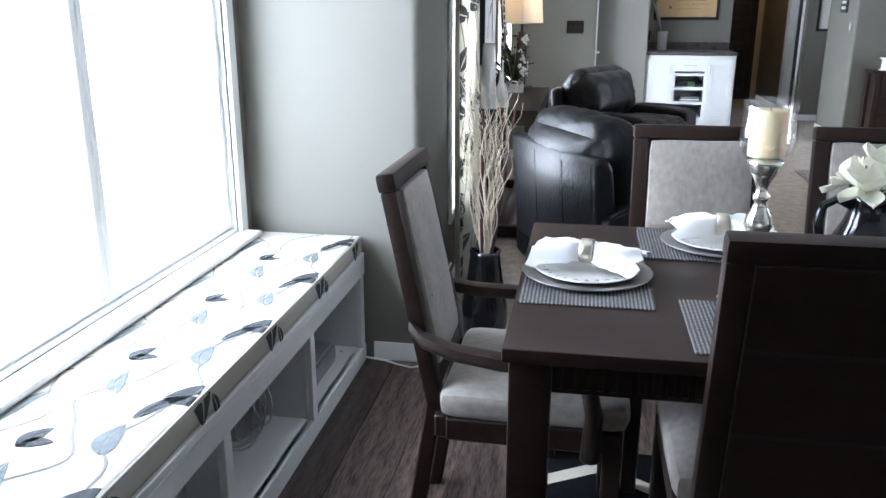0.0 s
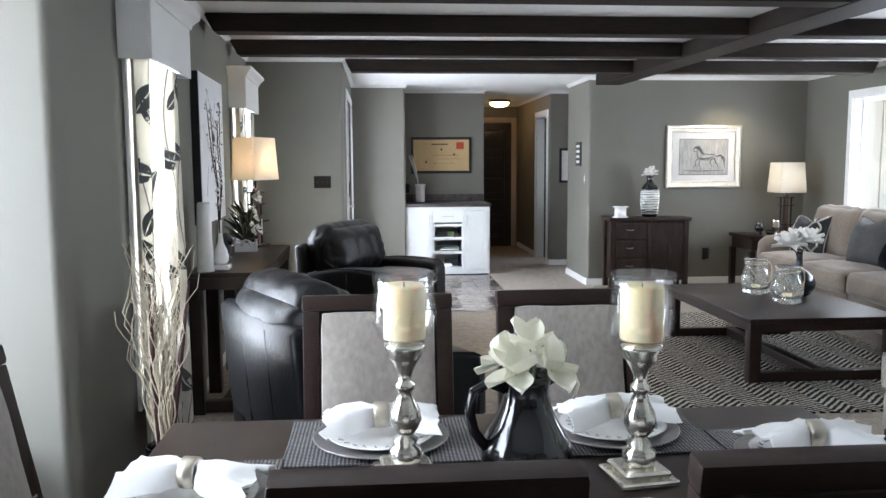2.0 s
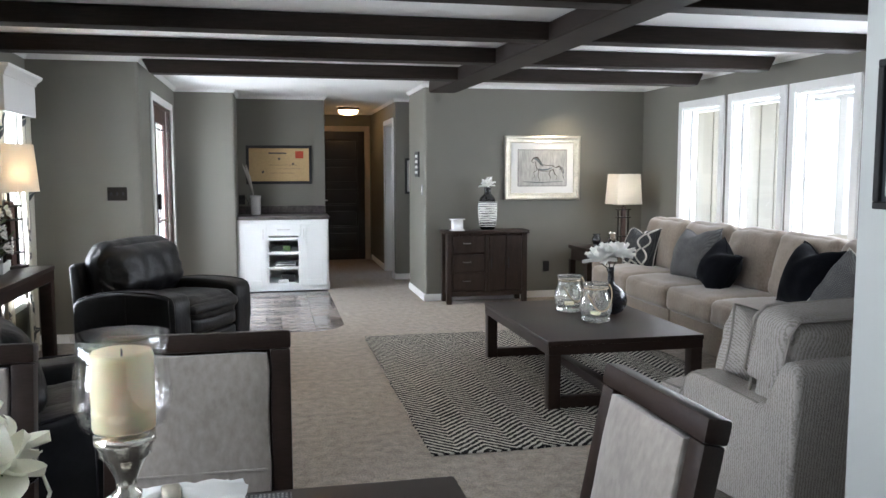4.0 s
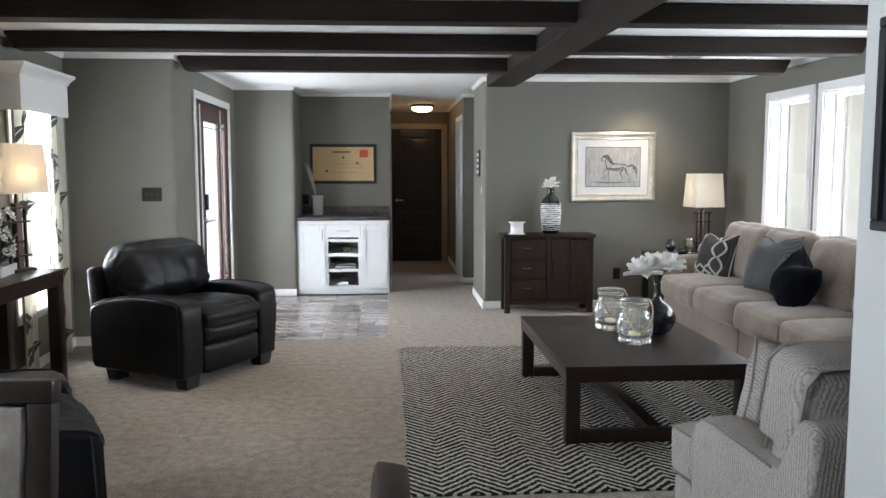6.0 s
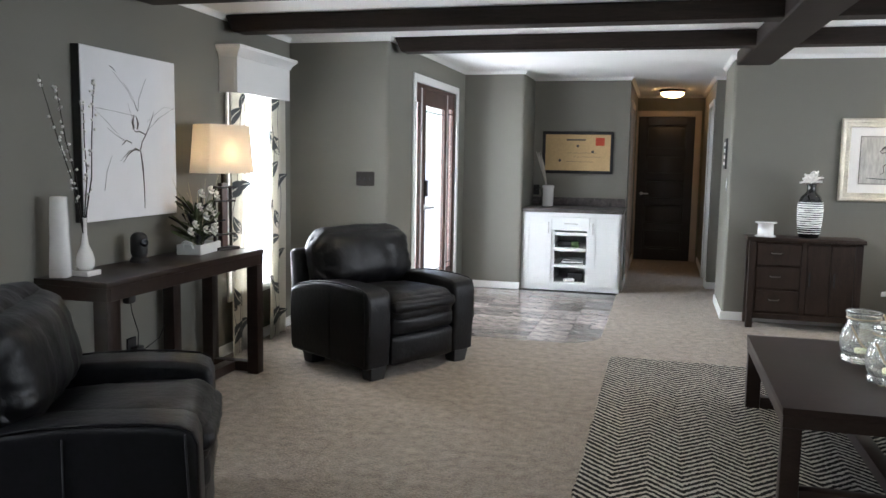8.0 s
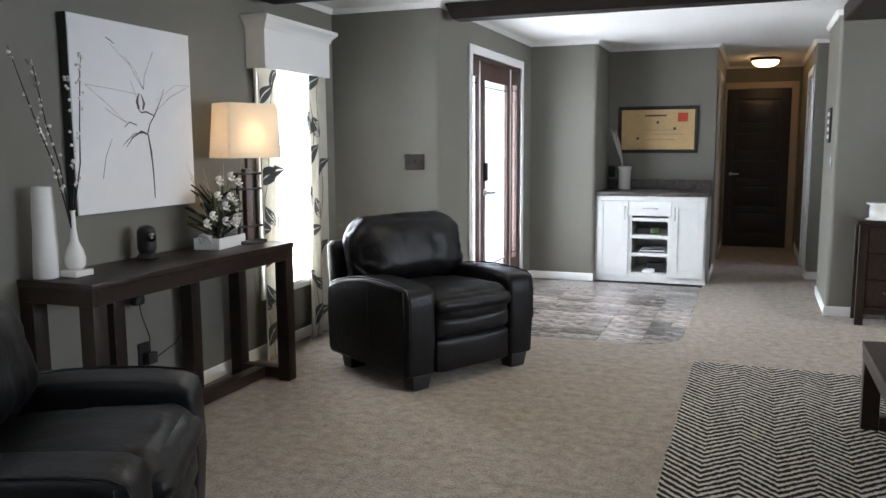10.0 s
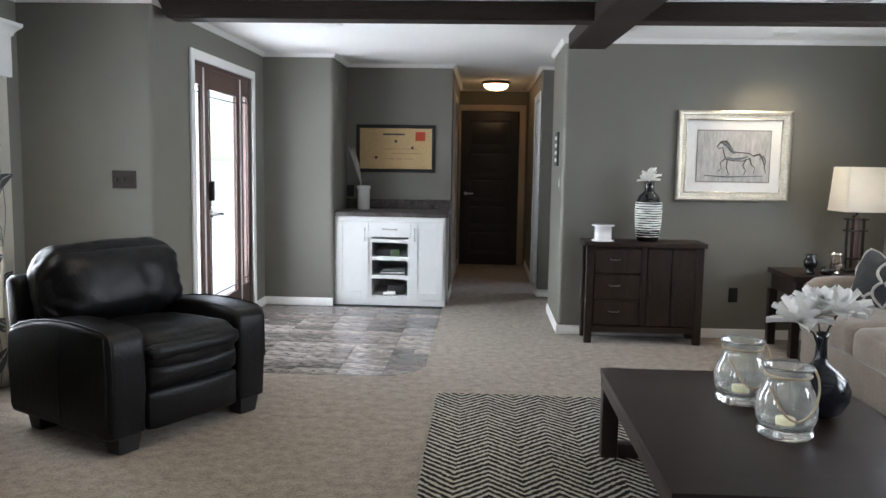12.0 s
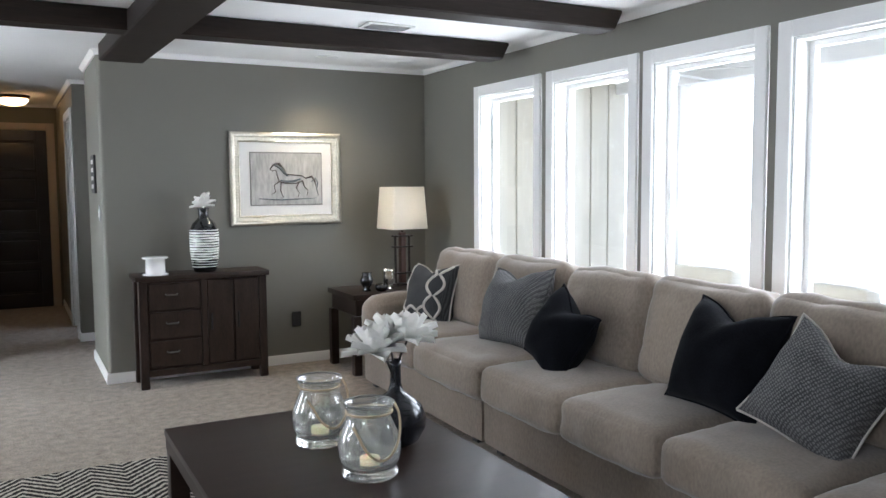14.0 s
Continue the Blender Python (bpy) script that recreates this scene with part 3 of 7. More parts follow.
def print_stems(S, stems, width=0.004, lift=0.0015):
    """Printed stems: each a list of (u, v)."""
    bm = bmesh.new()
    for line in stems:
        rows = []
        for k, (u, v) in enumerate(line):
            a, b = line[max(k - 1, 0)], line[min(k + 1, len(line) - 1)]
            d = Vector((b[0] - a[0], b[1] - a[1])).normalized()
            n = Vector((-d.y, d.x)) * width
            rows.append((bm.verts.new(S(u + n.x, v + n.y, lift)), bm.verts.new(S(u - n.x, v - n.y, lift))))
        for p, q in zip(rows, rows[1:]):
            bm.faces.new((p[0], p[1], q[1], q[0]))
    return bm


def curtain(at, y0, y1, z0, z1, label, seed):
    """A pleated curtain panel with printed leaves and stems."""
    rnd = random.Random(seed)
    t = thing("curtain", label, "curtain", (at, (y0 + y1) / 2, z0), group="leaf print curtains")
    w, h, mid = y1 - y0, z1 - z0, (y0 + y1) / 2
    ph = rnd.uniform(0, 6)
    t.matrix_world = SKEW @ t.matrix_world

    def S(u, v, lift=0.0):
        flare = 0.82 + 0.18 * (1 - v / h)
        x = 0.015 * math.sin(u * 40 + ph) + 0.012 * math.sin(u * 17 + v * 1.1 + ph)
        return Vector((x + lift, (u - w / 2) * flare, v))

    bm = bmesh.new()
    nu, nv = 34, 14
    sheets = []
    for lift in (0.0, -0.004):
        sheets.append([[bm.verts.new(S(w * i / nu, h * j / nv, lift)) for i in range(nu + 1)] for j in range(nv + 1)])
    for n, g in enumerate(sheets):
        for j in range(nv):
            for i in range(nu):
                q = (g[j][i], g[j][i + 1], g[j + 1][i + 1], g[j + 1][i])
                bm.faces.new(q if n == 0 else q[::-1])
    rim = lambda g: g[0] + [r[-1] for r in g[1:]] + g[-1][-2::-1] + [r[0] for r in g[-2:0:-1]]
    a, b = rim(sheets[0]), rim(sheets[1])
    for k in range(len(a)):
        bm.faces.new((a[k], b[k], b[(k + 1) % len(a)], a[(k + 1) % len(a)]))
    part("panel", bm, CURTAIN, t, soft=80)
    leaves, stems = [], []
    for col in range(2):
        u0 = w * (0.3 + 0.42 * col)
        line = [(u0 + 0.05 * math.sin(v * 5 + col * 2 + ph), v) for v in [h * k / 60 for k in range(61)]]
        stems.append(line)
        v = rnd.uniform(0.05, 0.2)
        side = 1
        while v < h - 0.12:
            leaves.append((min(w - 0.06, max(0.06, u0 + side * rnd.uniform(0.03, 0.07))), v, rnd.uniform(0.15, 0.20), math.pi / 2 + side * rnd.uniform(0.5, 1.25) * -1, rnd.uniform(0.24, 0.36)))
            v += rnd.uniform(0.22, 0.32)
            side = -side
    part("stem_print", print_stems(S, stems, 0.003), STEM_INK, t, "taupe printed stems", soft=0)
    for leaf in leaves:
        part("printed_leaf", print_leaves(S, [leaf]), CURTAIN_INK, t, "charcoal printed leaf", soft=0)


def valance(y0, y1):
    """A box cornice over a window: plain board, flared crown on top."""
    t = thing("window_cornice", "white painted box cornice over the window", "cornice", (XL, (y0 + y1) / 2, 1.82), group="cornices")
    w = (y1 - y0) / 2
    bm = bmesh.new()
    box(bm, 0.115, 0.135, -w, w, 0, 0.25, 0.002, 1)
    box(bm, 0.002, 0.115, -w, -w + 0.02, 0, 0.25)
    box(bm, 0.002, 0.115, w - 0.02, w, 0, 0.25)
    part("board", bm, TRIM, t)
    prof = [(0.0, 0.0), (0.008, 0.0), (0.012, 0.02), (0.03, 0.04), (0.045, 0.055), (0.048, 0.075), (0.0, 0.075)]
    bm = swept([(0.003, w, 0.235), (0.136, w, 0.235), (0.136, -w, 0.235), (0.003, -w, 0.235)][::-1], prof)
    part("crown", bm, TRIM, t)
    t.matrix_world = SKEW @ t.matrix_world
    part("top_board", boxed(0.003, 0.17, -w - 0.03, w + 0.03, 0.305, 0.312), TRIM, t)


def sash_window(name, x, y0, y1, z0, z1, face, depth=0.1, casing=0.07, sill=True, bars=1, meet=True, label="white framed window with clear glass"):
    """A window in a wall that runs along y: casing and sill on the room's face, jambs, sash, panes. face: +1 where the room is towards +x."""
    t = thing(name, label, "window", (x, (y0 + y1) / 2, z0), kind="structure")
    w, h, s = (y1 - y0) / 2, z1 - z0, face
    X = lambda a, b: (min(a * s, b * s), max(a * s, b * s))
    bm = bmesh.new()
    if casing:
        for a, b, lo, hi in ((-w - casing, -w, -casing, h + casing), (w, w + casing, -casing, h + casing), (-w, w, h, h + casing), (-w, w, -casing, 0)):
            box(bm, *X(0.002, 0.02), a, b, lo, hi, 0.004, 1)
        part("casing", bm, TRIM, t)
    bm = bmesh.new()
    for a, b, lo, hi in ((-w, -w + 0.012, 0, h), (w - 0.012, w, 0, h), (-w + 0.012, w - 0.012, h - 0.012, h), (-w + 0.012, w - 0.012, 0, 0.012)):
        box(bm, *X(-depth - 0.03, 0.0), a, b, lo, hi)
    part("jamb", bm, TRIM, t)
    if sill:
        part("window_sill", boxed(*X(-depth, 0.055), -w - 0.03, w + 0.03, -0.03, 0.004, 0.008), TRIM, t)
    e = 0.03
    n = bars
    span = (2 * w - 0.024) / n
    for k in range(n):
        a = -w + 0.012 + k * span
        b = a + span
        bm = bmesh.new()
        for p, q, lo, hi in ((a, a + e, 0.012, h - 0.012), (b - e, b, 0.012, h - 0.012), (a + e, b - e, h - 0.012 - e, h - 0.012), (a + e, b - e, 0.012, 0.012 + e)):
            box(bm, *X(-depth, -depth + 0.035), p, q, lo, hi, 0.004, 1)
        if meet:
            box(bm, *X(-depth, -depth + 0.03), a + e, b - e, h * 0.5 - 0.02, h * 0.5 + 0.02, 0.004, 1)
        f = part("window_frame", bm, TRIM, t)
        g = part("pane", boxed(*X(-depth + 0.012, -depth + 0.016), a + e - 0.004, b - e + 0.004, 0.05, h - 0.05), PANE, f, "clear glass pane", soft=0)
        g.visible_shadow = False
    return t


sash_window("window_1", -0.05, 1.72, 3.42, 0.56, 2.1, 1, 0.05, 0.06, False, 2, False, "wide white framed nook window with two panes")
part("window_stool", boxed(-0.06, 0.03, 1.6, 3.47, 0.535, 0.556, 0.008), TRIM, bpy.data.objects["window_1"]).matrix_parent_inverse = bpy.data.objects["window_1"].matrix_world.inverted()
w2 = sash_window("window_2", XL, 4.43, 4.98, 0.44, 1.95, 1)
w3 = sash_window("window_3", XL, 7.39, 7.97, 0.44, 1.95, 1)
for o in (w2, w3):
    o.matrix_world = SKEW @ o.matrix_world
for k, (a, b) in enumerate(WIN_R):
    sash_window(f"window_{k + 4}", XR, b + CAS, a - CAS, 0.56, 2.04, -1, 0.12, CAS, True, 1, False, "tall white cased window that looks onto the porch")
valance(4.31, 5.10)
valance(7.25, 8.10)
for n, (at, y0, y1) in enumerate(((0.562, 4.31, 4.58), (0.562, 4.78, 5.17), (0.572, 7.23, 7.50), (0.572, 7.83, 8.14))):
    curtain(at, y0, y1, 0.004, 1.90, "cream cotton curtain panel printed with dark leaves", 11 + n)


def door_panel(w, h, rows):
    """A door leaf with recessed level panels, each with a raised field. It lies in the x-z plane, facing -y."""
    t = bmesh.new()
    box(t, -w / 2, w / 2, 0.0, 0.03, 0, h, 0.003, 1)
    for st in ((-w / 2, -w / 2 + 0.11), (w / 2 - 0.11, w / 2)):
        box(t, *st, -0.02, 0.0, 0, h, 0.003, 1)
    ph = (h - 0.12 - 0.16) / rows
    for k in range(rows + 1):
        z = 0.10 + k * ph
        lo, hi = (0, 0.16) if k == 0 else (z, z + 0.07) if k < rows else (h - 0.12, h)
        box(t, -w / 2 + 0.11, w / 2 - 0.11, -0.02, 0.0, lo, hi, 0.004, 1)
    for k in range(rows):
        z = 0.10 + k * ph
        lo = 0.16 if k == 0 else z + 0.07
        hi = z + ph if k < rows - 1 else h - 0.12
        box(t, -w / 2 + 0.135, w / 2 - 0.135, -0.013, 0.0, lo + 0.025, hi - 0.025, 0.010, 2)
    return t


hd = thing("door_2", "closed black door with five level panels", "door", (3.46, 14.257, 0.005), kind="structure")
part("door_leaf", door_panel(0.765, 2.03, 5), BLACK_PAINT, hd)
bm = lathed([(0.024, 0), (0.024, 0.008), (0.01, 0.012), (0.01, 0.045)], m=pose(-0.31, -0.013, 0.95, 90, 0, 0), seg=14)
box(bm, -0.32, -0.21, -0.065, -0.05, 0.94, 0.96, 0.006)
part("door_handle", bm, METAL, hd, "satin nickel lever handle")
bm = bmesh.new()
for a, b, lo, hi in ((-0.47, -0.385, -0.005, 2.12), (0.385, 0.47, -0.005, 2.12), (-0.385, 0.385, 2.04, 2.12)):
    box(bm, a, b, 0.0, 0.032, lo, hi, 0.004, 1)
part("door_casing", bm, HALL_TRIM, hd, "almond painted door casing")


def cased_opening(name, x, y0, y1, face, material, label):
    t = thing(name, label, "door frame", (x, (y0 + y1) / 2, 0), kind="structure")
    w = (y1 - y0) / 2
    bm = bmesh.new()
    for a, b, lo, hi in ((-w - 0.07, -w, 0, 2.11), (w, w + 0.07, 0, 2.11), (-w, w, 2.04, 2.11)):
        box(bm, min(0.002 * face, 0.02 * face), max(0.002 * face, 0.02 * face), a, b, lo, hi, 0.004, 1)
    part("casing", bm, material, t)
    bm = bmesh.new()
    for a, b, lo, hi in ((-w, -w + 0.015, 0, 2.04), (w - 0.015, w, 0, 2.04), (-w, w, 2.025, 2.04)):
        box(bm, min(0, -0.12 * face), max(0, -0.12 * face), a, b, lo, hi)
    part("jamb", bm, material, t)
    return t


t = cased_opening("door_3", 3.96, 11.93, 12.68, -1, TRIM, "white cased opening with a black door ajar")
d = part("door_leaf", door_panel(0.72, 2.02, 5), BLACK_PAINT, t, "black panelled door standing open")
d.matrix_local = pose(0.46, 0.34, 0.005, 0, 0, 8)
t = cased_opening("door_4", 3.05, 12.1, 12.9, 1, HALL_TRIM, "almond cased doorway in the hall with a closed door")
d = part("door_leaf", door_panel(0.76, 2.02, 5), BLACK_PAINT, t, "closed black panelled door")
d.matrix_local = pose(-0.04, 0, 0.005, 0, 0, 90)

# the front door with its sidelights, in a wall along y, seen from +x
fd = thing("door_1", "mahogany front door with tall glass and two sidelights", "front door", (1.33, 9.815, 0), kind="structure")
bm = bmesh.new()
for a, b, lo, hi in ((-0.785, -0.715, 0, 2.13), (0.715, 0.785, 0, 2.13), (-0.715, 0.715, 2.06, 2.13)):
    box(bm, 0.002, 0.02, a, b, lo, hi, 0.004, 1)
part("casing", bm, TRIM, fd, "white painted casing")
bm = bmesh.new()
for a, b, lo, hi in ((-0.715, -0.69, 0, 2.06), (0.69, 0.715, 0, 2.06), (-0.69, 0.69, 2.03, 2.06)):
    box(bm, -0.07, -0.012, a, b, lo, hi, 0.003, 1)
part("door_frame", bm, MAHOGANY, fd, "mahogany door frame")
for y in (-0.4475, 0.4475):
    part("mullion", boxed(-0.07, -0.012, y - 0.0125, y + 0.0125, 0, 2.03, 0.003, 1), TRIM, fd, "white mullion")


def glazed(y0, y1, stile, foot, head, name, label):
    bm = bmesh.new()
    for a, b, lo, hi in ((y0, y0 + stile, 0.012, 2.03), (y1 - stile, y1, 0.012, 2.03), (y0 + stile, y1 - stile, 0.012, foot), (y0 + stile, y1 - stile, head, 2.03)):
        box(bm, -0.05, -0.016, a, b, lo, hi, 0.004, 1)
    leaf = part(name, bm, MAHOGANY, fd, label)
    part("glass", boxed(-0.024, -0.019, y0 + stile - 0.004, y1 - stile + 0.004, foot - 0.004, head + 0.004), PANE, leaf, "clear glass", soft=0).visible_shadow = False
    bm = bmesh.new()
    m = 0.05
    for a, b, lo, hi in ((y0 + stile, y1 - stile, foot + m, foot + m + 0.008), (y0 + stile, y1 - stile, head - m - 0.008, head - m), (y0 + stile + 0.03, y0 + stile + 0.037, foot, head), (y1 - stile - 0.037, y1 - stile - 0.03, foot, head)):
        box(bm, -0.027, -0.0165, a, b, lo, hi)
    part("leading", bm, DARK_METAL, leaf, "dark leaded glazing bars", soft=0)
    return leaf


glazed(-0.688, -0.462, 0.022, 0.28, 1.9, "sidelight", "mahogany sidelight with leaded glass")
glazed(0.462, 0.688, 0.022, 0.28, 1.9, "sidelight", "mahogany sidelight with leaded glass")
leaf = glazed(-0.432, 0.432, 0.09, 0.26, 1.88, "door_leaf", "mahogany door leaf with a tall pane")
bm = bmesh.new()
lathe(bm, [(0.03, 0), (0.03, 0.01), (0.012, 0.016), (0.012, 0.05)], m=pose(-0.006, -0.36, 0.95, 0, 90, 0), seg=14)
tube(bm, [(0.044, -0.36, 0.95), (0.05, -0.31, 0.95), (0.05, -0.25, 0.945)], 0.009, 8)
part("door_handle", bm, METAL, leaf, "satin nickel lever handle")
part("keypad_lock", boxed(-0.006, 0.02, -0.395, -0.33, 1.05, 1.2, 0.008), DARK_METAL, leaf, "dark keypad lock")

# outside: ground, porch with siding, post, fan, chairs
GROUND = surface("pale_concrete", (0.55, 0.54, 0.51), 0.9, vary=0.12, scale=0.4, fine=9, bump=0.2)
SIDING = surface("cream_siding_paint", (0.66, 0.62, 0.52), 0.7, vary=0.05, bump=0.05)
bm = bmesh.new()
box(bm, -400, 400, -400, 400, -0.8, -0.32)
tagged(part("ground", bm, GROUND, soft=0), "pale sunlit concrete yard that reaches the horizon", "ground", kind="structure")
single("porch_floor", boxed(XR + 0.145, 10.2, 1.5, 11.0, -0.318, -0.05), GROUND, "pale concrete porch floor beside the house", "porch", kind="structure")
single("porch_roof", boxed(XR + 0.145, 8.3, 1.5, 11.0, 2.42, 2.5), TRIM, "white painted porch ceiling", "porch roof", kind="structure")
pw = thing("porch_wall", "cream board siding wall at the end of the porch", "siding wall", (6.69, 9.35, -0.05), kind="structure")
part("sheathing", boxed(0.0, 1.55, 0.03, 0.12, 0, 2.45), SIDING, pw, soft=0)
bd = boxed(0, 0.18, 0, 0.028, 0, 2.45, 0.006, 1)
me = bpy.data.meshes.new("board")
bd.to_mesh(me)
bd.free()
me.materials.append(SIDING)
for k in range(8):
    o = new("board", me)
    o.parent, o.location = pw, (0.01 + 0.19 * k, 0, 0)
single("porch_post", boxed(8.12, 8.24, 8.6, 8.72, -0.05, 2.42, 0.006), TRIM, "white square porch post", "post")
single("porch_header", boxed(8.1, 8.26, 1.5, 11.0, 2.16, 2.415, 0.006), TRIM, "white beam at the edge of the porch roof", "beam")
fan = thing("ceiling_fan", "white ceiling fan under the porch roof", "ceiling fan", (7.5, 8.1, 2.42))
part("rod", lathed([(0.012, -0.2), (0.012, -0.001)], seg=10), TRIM, fan)
part("motor", lathed([(0.02, -0.34), (0.08, -0.32), (0.09, -0.24), (0.05, -0.19), (0.012, -0.19)], seg=18), TRIM, fan)
for k in range(5):
    b = part("blade", boxed(0.08, 0.62, -0.06, 0.06, -0.262, -0.254, 0.003, 1), TRIM, fan)
    b.matrix_local = pose(0, 0, 0, 8, 0, 72 * k + 14)


def patio_chair(x, y, turn):
    t = thing("patio_chair", "beige cushioned patio chair on the porch", "patio chair", (x, y, -0.05), turn, "patio chairs")
    part("back_cushion", padded(0.16, 0.62, 0.5, 0.06, (0.03, 0, 0), 5, pose(-0.26, 0, 0.60, 0, -10, 0)), SIDING, t)
    part("seat_cushion", padded(0.6, 0.6, 0.14, 0.05, (0, 0, 0.02), 4, pose(0.02, 0, 0.45)), SIDING, t)
    for a in (-0.28, 0.28):
        for b in (-0.28, 0.28):
            part("leg", boxed(a - 0.02, a + 0.02, b - 0.02, b + 0.02, 0, 0.38), DARK_METAL, t)
    part("seat_frame", boxed(-0.3, 0.3, -0.3, 0.3, 0.35, 0.385, 0.005, 1), DARK_METAL, t)


patio_chair(7.5, 8.0, 185)
patio_chair(7.4, 6.95, 178)
patio_chair(7.4, 6.25, 176)

# glowing boxes, added to stand in for the washed-out sky behind the glass
SKY_GLOW = glowing("sky_backdrop_glow", (0.95, 0.98, 1.0), 1.7)
for x, y0, y1 in ((-6.0, 3.0, 22.0), (22.0, -12.0, 30.0)):
    tagged(part("sky_backdrop", boxed(x - 0.1, x + 0.1, y0, y1, -0.3, 7.0), SKY_GLOW, soft=0), "glowing backdrop for the washed-out sky beyond the yard", "backdrop", kind="structure")

# ---- dining corner ----


def dining_chair(name, x, y, turn, arms=False, half=0.19):
    """A dark framed chair with a padded back and seat; it faces +y before the turn."""
    label = "dark wooden dining armchair with a taupe padded back" if arms else "dark wooden dining chair with a taupe padded back"
    t = thing(name, label, "chair", (x, y, 0), turn, "dining chairs")
    tilt = pose(0, -0.215, 0.45, 11.5 if arms else 9, 0, 0)          # the back leans away from the seat
    w = half if not arms else 0.168
    H = 0.54
    for s in (-1, 1):
        part("back_post", boxed(s * w - 0.024, s * w + 0.024, -0.02, 0.02, -0.02, H, 0.006, 2, tilt), DARK_WOOD, t)
    bm = boxed(-w - 0.026, w + 0.026, -0.024, 0.024, H, H + 0.045, 0.010, 2, tilt)
    part("top_rail", bm, DARK_WOOD, t)
    part("back_panel", boxed(-w + 0.024, w - 0.024, -0.022, -0.008, 0.02, H, 0.002, 1, tilt), DARK_WOOD, t)
    for z in (0.19, 0.37):
        part("panel_joint", boxed(-w + 0.024, w - 0.024, -0.0235, -0.0215, z - 0.004, z + 0.004, 0, 1, tilt), BLACK, t, soft=0)
    part("bottom_rail", boxed(-w + 0.024, w - 0.024, -0.018, 0.018, 0.03, 0.075, 0.004, 1, tilt), DARK_WOOD, t)
    part("back_pad", padded(2 * w - 0.056, 0.036, H - 0.085, 0.012, (0, 0.009, 0), 8, tilt @ pose(0, 0.010, H / 2 + 0.038), 0.004, 9, x), TAUPE, t)
    bm = bmesh.new()
    z = 0.26
    box(bm, -w + 0.035, w - 0.035, 0.0355, 0.0385, z - 0.003, z + 0.003, 0.001, 1, tilt)
    part("seam", bm, TAUPE, t, soft=0)
    part("seat_pad", padded(0.46, 0.46, 0.075, 0.03, (0, 0, 0.018), 8, pose(0, 0.03, 0.462), 0.003, 8, y), TAUPE, t)
    bm = bmesh.new()
    box(bm, -0.215, 0.215, 0.205, 0.235, 0.37, 0.43, 0.004, 1)
    box(bm, -0.215, 0.215, -0.21, -0.18, 0.37, 0.43, 0.004, 1)
    box(bm, -0.225, -0.195, -0.18, 0.205, 0.37, 0.43, 0.004, 1)
    box(bm, 0.195, 0.225, -0.18, 0.205, 0.37, 0.43, 0.004, 1)
    part("seat_frame", bm, DARK_WOOD, t)
    for s in (-1, 1):
        part("leg", boxed(s * 0.205 - 0.022, s * 0.205 + 0.022, 0.2, 0.244, 0, 0.43, 0.005, 1), DARK_WOOD, t)
        bm = boxed(s * w - 0.024, s * w + 0.024, -0.02, 0.02, 0, 0.46, 0.005, 1)
        for v in bm.verts:
            v.co.y += -0.215 - 0.07 * max(0.0, 1 - v.co.z / 0.46) ** 1.5
        part("leg", bm, DARK_WOOD, t)
    if arms:
        for s in (-1, 1):
            bm = bmesh.new()
            line = [(0.185, -0.275, 0.70), (0.205, -0.24, 0.672), (0.228, -0.16, 0.655), (0.246, -0.04, 0.648), (0.254, 0.10, 0.650), (0.252, 0.205, 0.646), (0.246, 0.235, 0.632)]
            rows = []
            for k, (ax, ay, az) in enumerate(line):
                w = (0.018, 0.022, 0.026, 0.029, 0.030, 0.028, 0.020)[k]
                rows.append([bm.verts.new((s * (ax + dx * w), ay, az - 0.045 + dz)) for dx, dz in ((-1, -0.006), (-0.8, 0.012), (0, 0.017), (0.8, 0.012), (1, -0.006), (0.7, -0.018), (-0.7, -0.018))])
            for p, q in zip(rows, rows[1:]):
                for k in range(7):
                    bm.faces.new((p[k], p[(k + 1) % 7], q[(k + 1) % 7], q[k]))
            bm.faces.new(rows[0][::-1])
            bm.faces.new(rows[-1])
            bmesh.ops.recalc_face_normals(bm, faces=bm.faces)
            part("arm", bm, DARK_WOOD, t)
            bm = tube(bmesh.new(), [(s * 0.245, 0.15, 0.60), (s * 0.24, 0.175, 0.48), (s * 0.232, 0.17, 0.36)], [0.019, 0.022, 0.024], 10)
            part("arm_post", bm, DARK_WOOD, t)
    return t


dining_chair("dining_chair", 1.698, 2.24, 0, False, 0.173)
dining_chair("dining_chair", 2.24, 2.255, 0, False, 0.173)
dining_chair("dining_chair", 1.64, 2.985, 181)
dining_chair("dining_chair", 2.20, 3.02, 180)
dining_chair("dining_armchair", 1.142, 2.54, -91, True)
dining_chair("dining_armchair", 2.73, 2.655, 91, True)

tb = thing("dining_table", "dark espresso dining table with a fluted apron", "dining table", (1.935, 2.50, 0))
w, d = 0.815, 0.49
part("tabletop", boxed(-w, w, -d, d, 0.728, 0.76, 0.007, 2), DARK_WOOD, tb)
for sx in (-1, 1):
    for sy in (-1, 1):
        part("leg", boxed(sx * (w - 0.055) - 0.042, sx * (w - 0.055) + 0.042, sy * (d - 0.055) - 0.042, sy * (d - 0.055) + 0.042, 0, 0.727, 0.008, 2), DARK_WOOD, tb)
bm = boxed(-0.008, 0.008, -0.004, 0.004, -0.0275, 0.0275, 0.003, 1)
FLUTE = bpy.data.meshes.new("flute")
bm.to_mesh(FLUTE)
bm.free()
FLUTE.materials.append(DARK_WOOD)
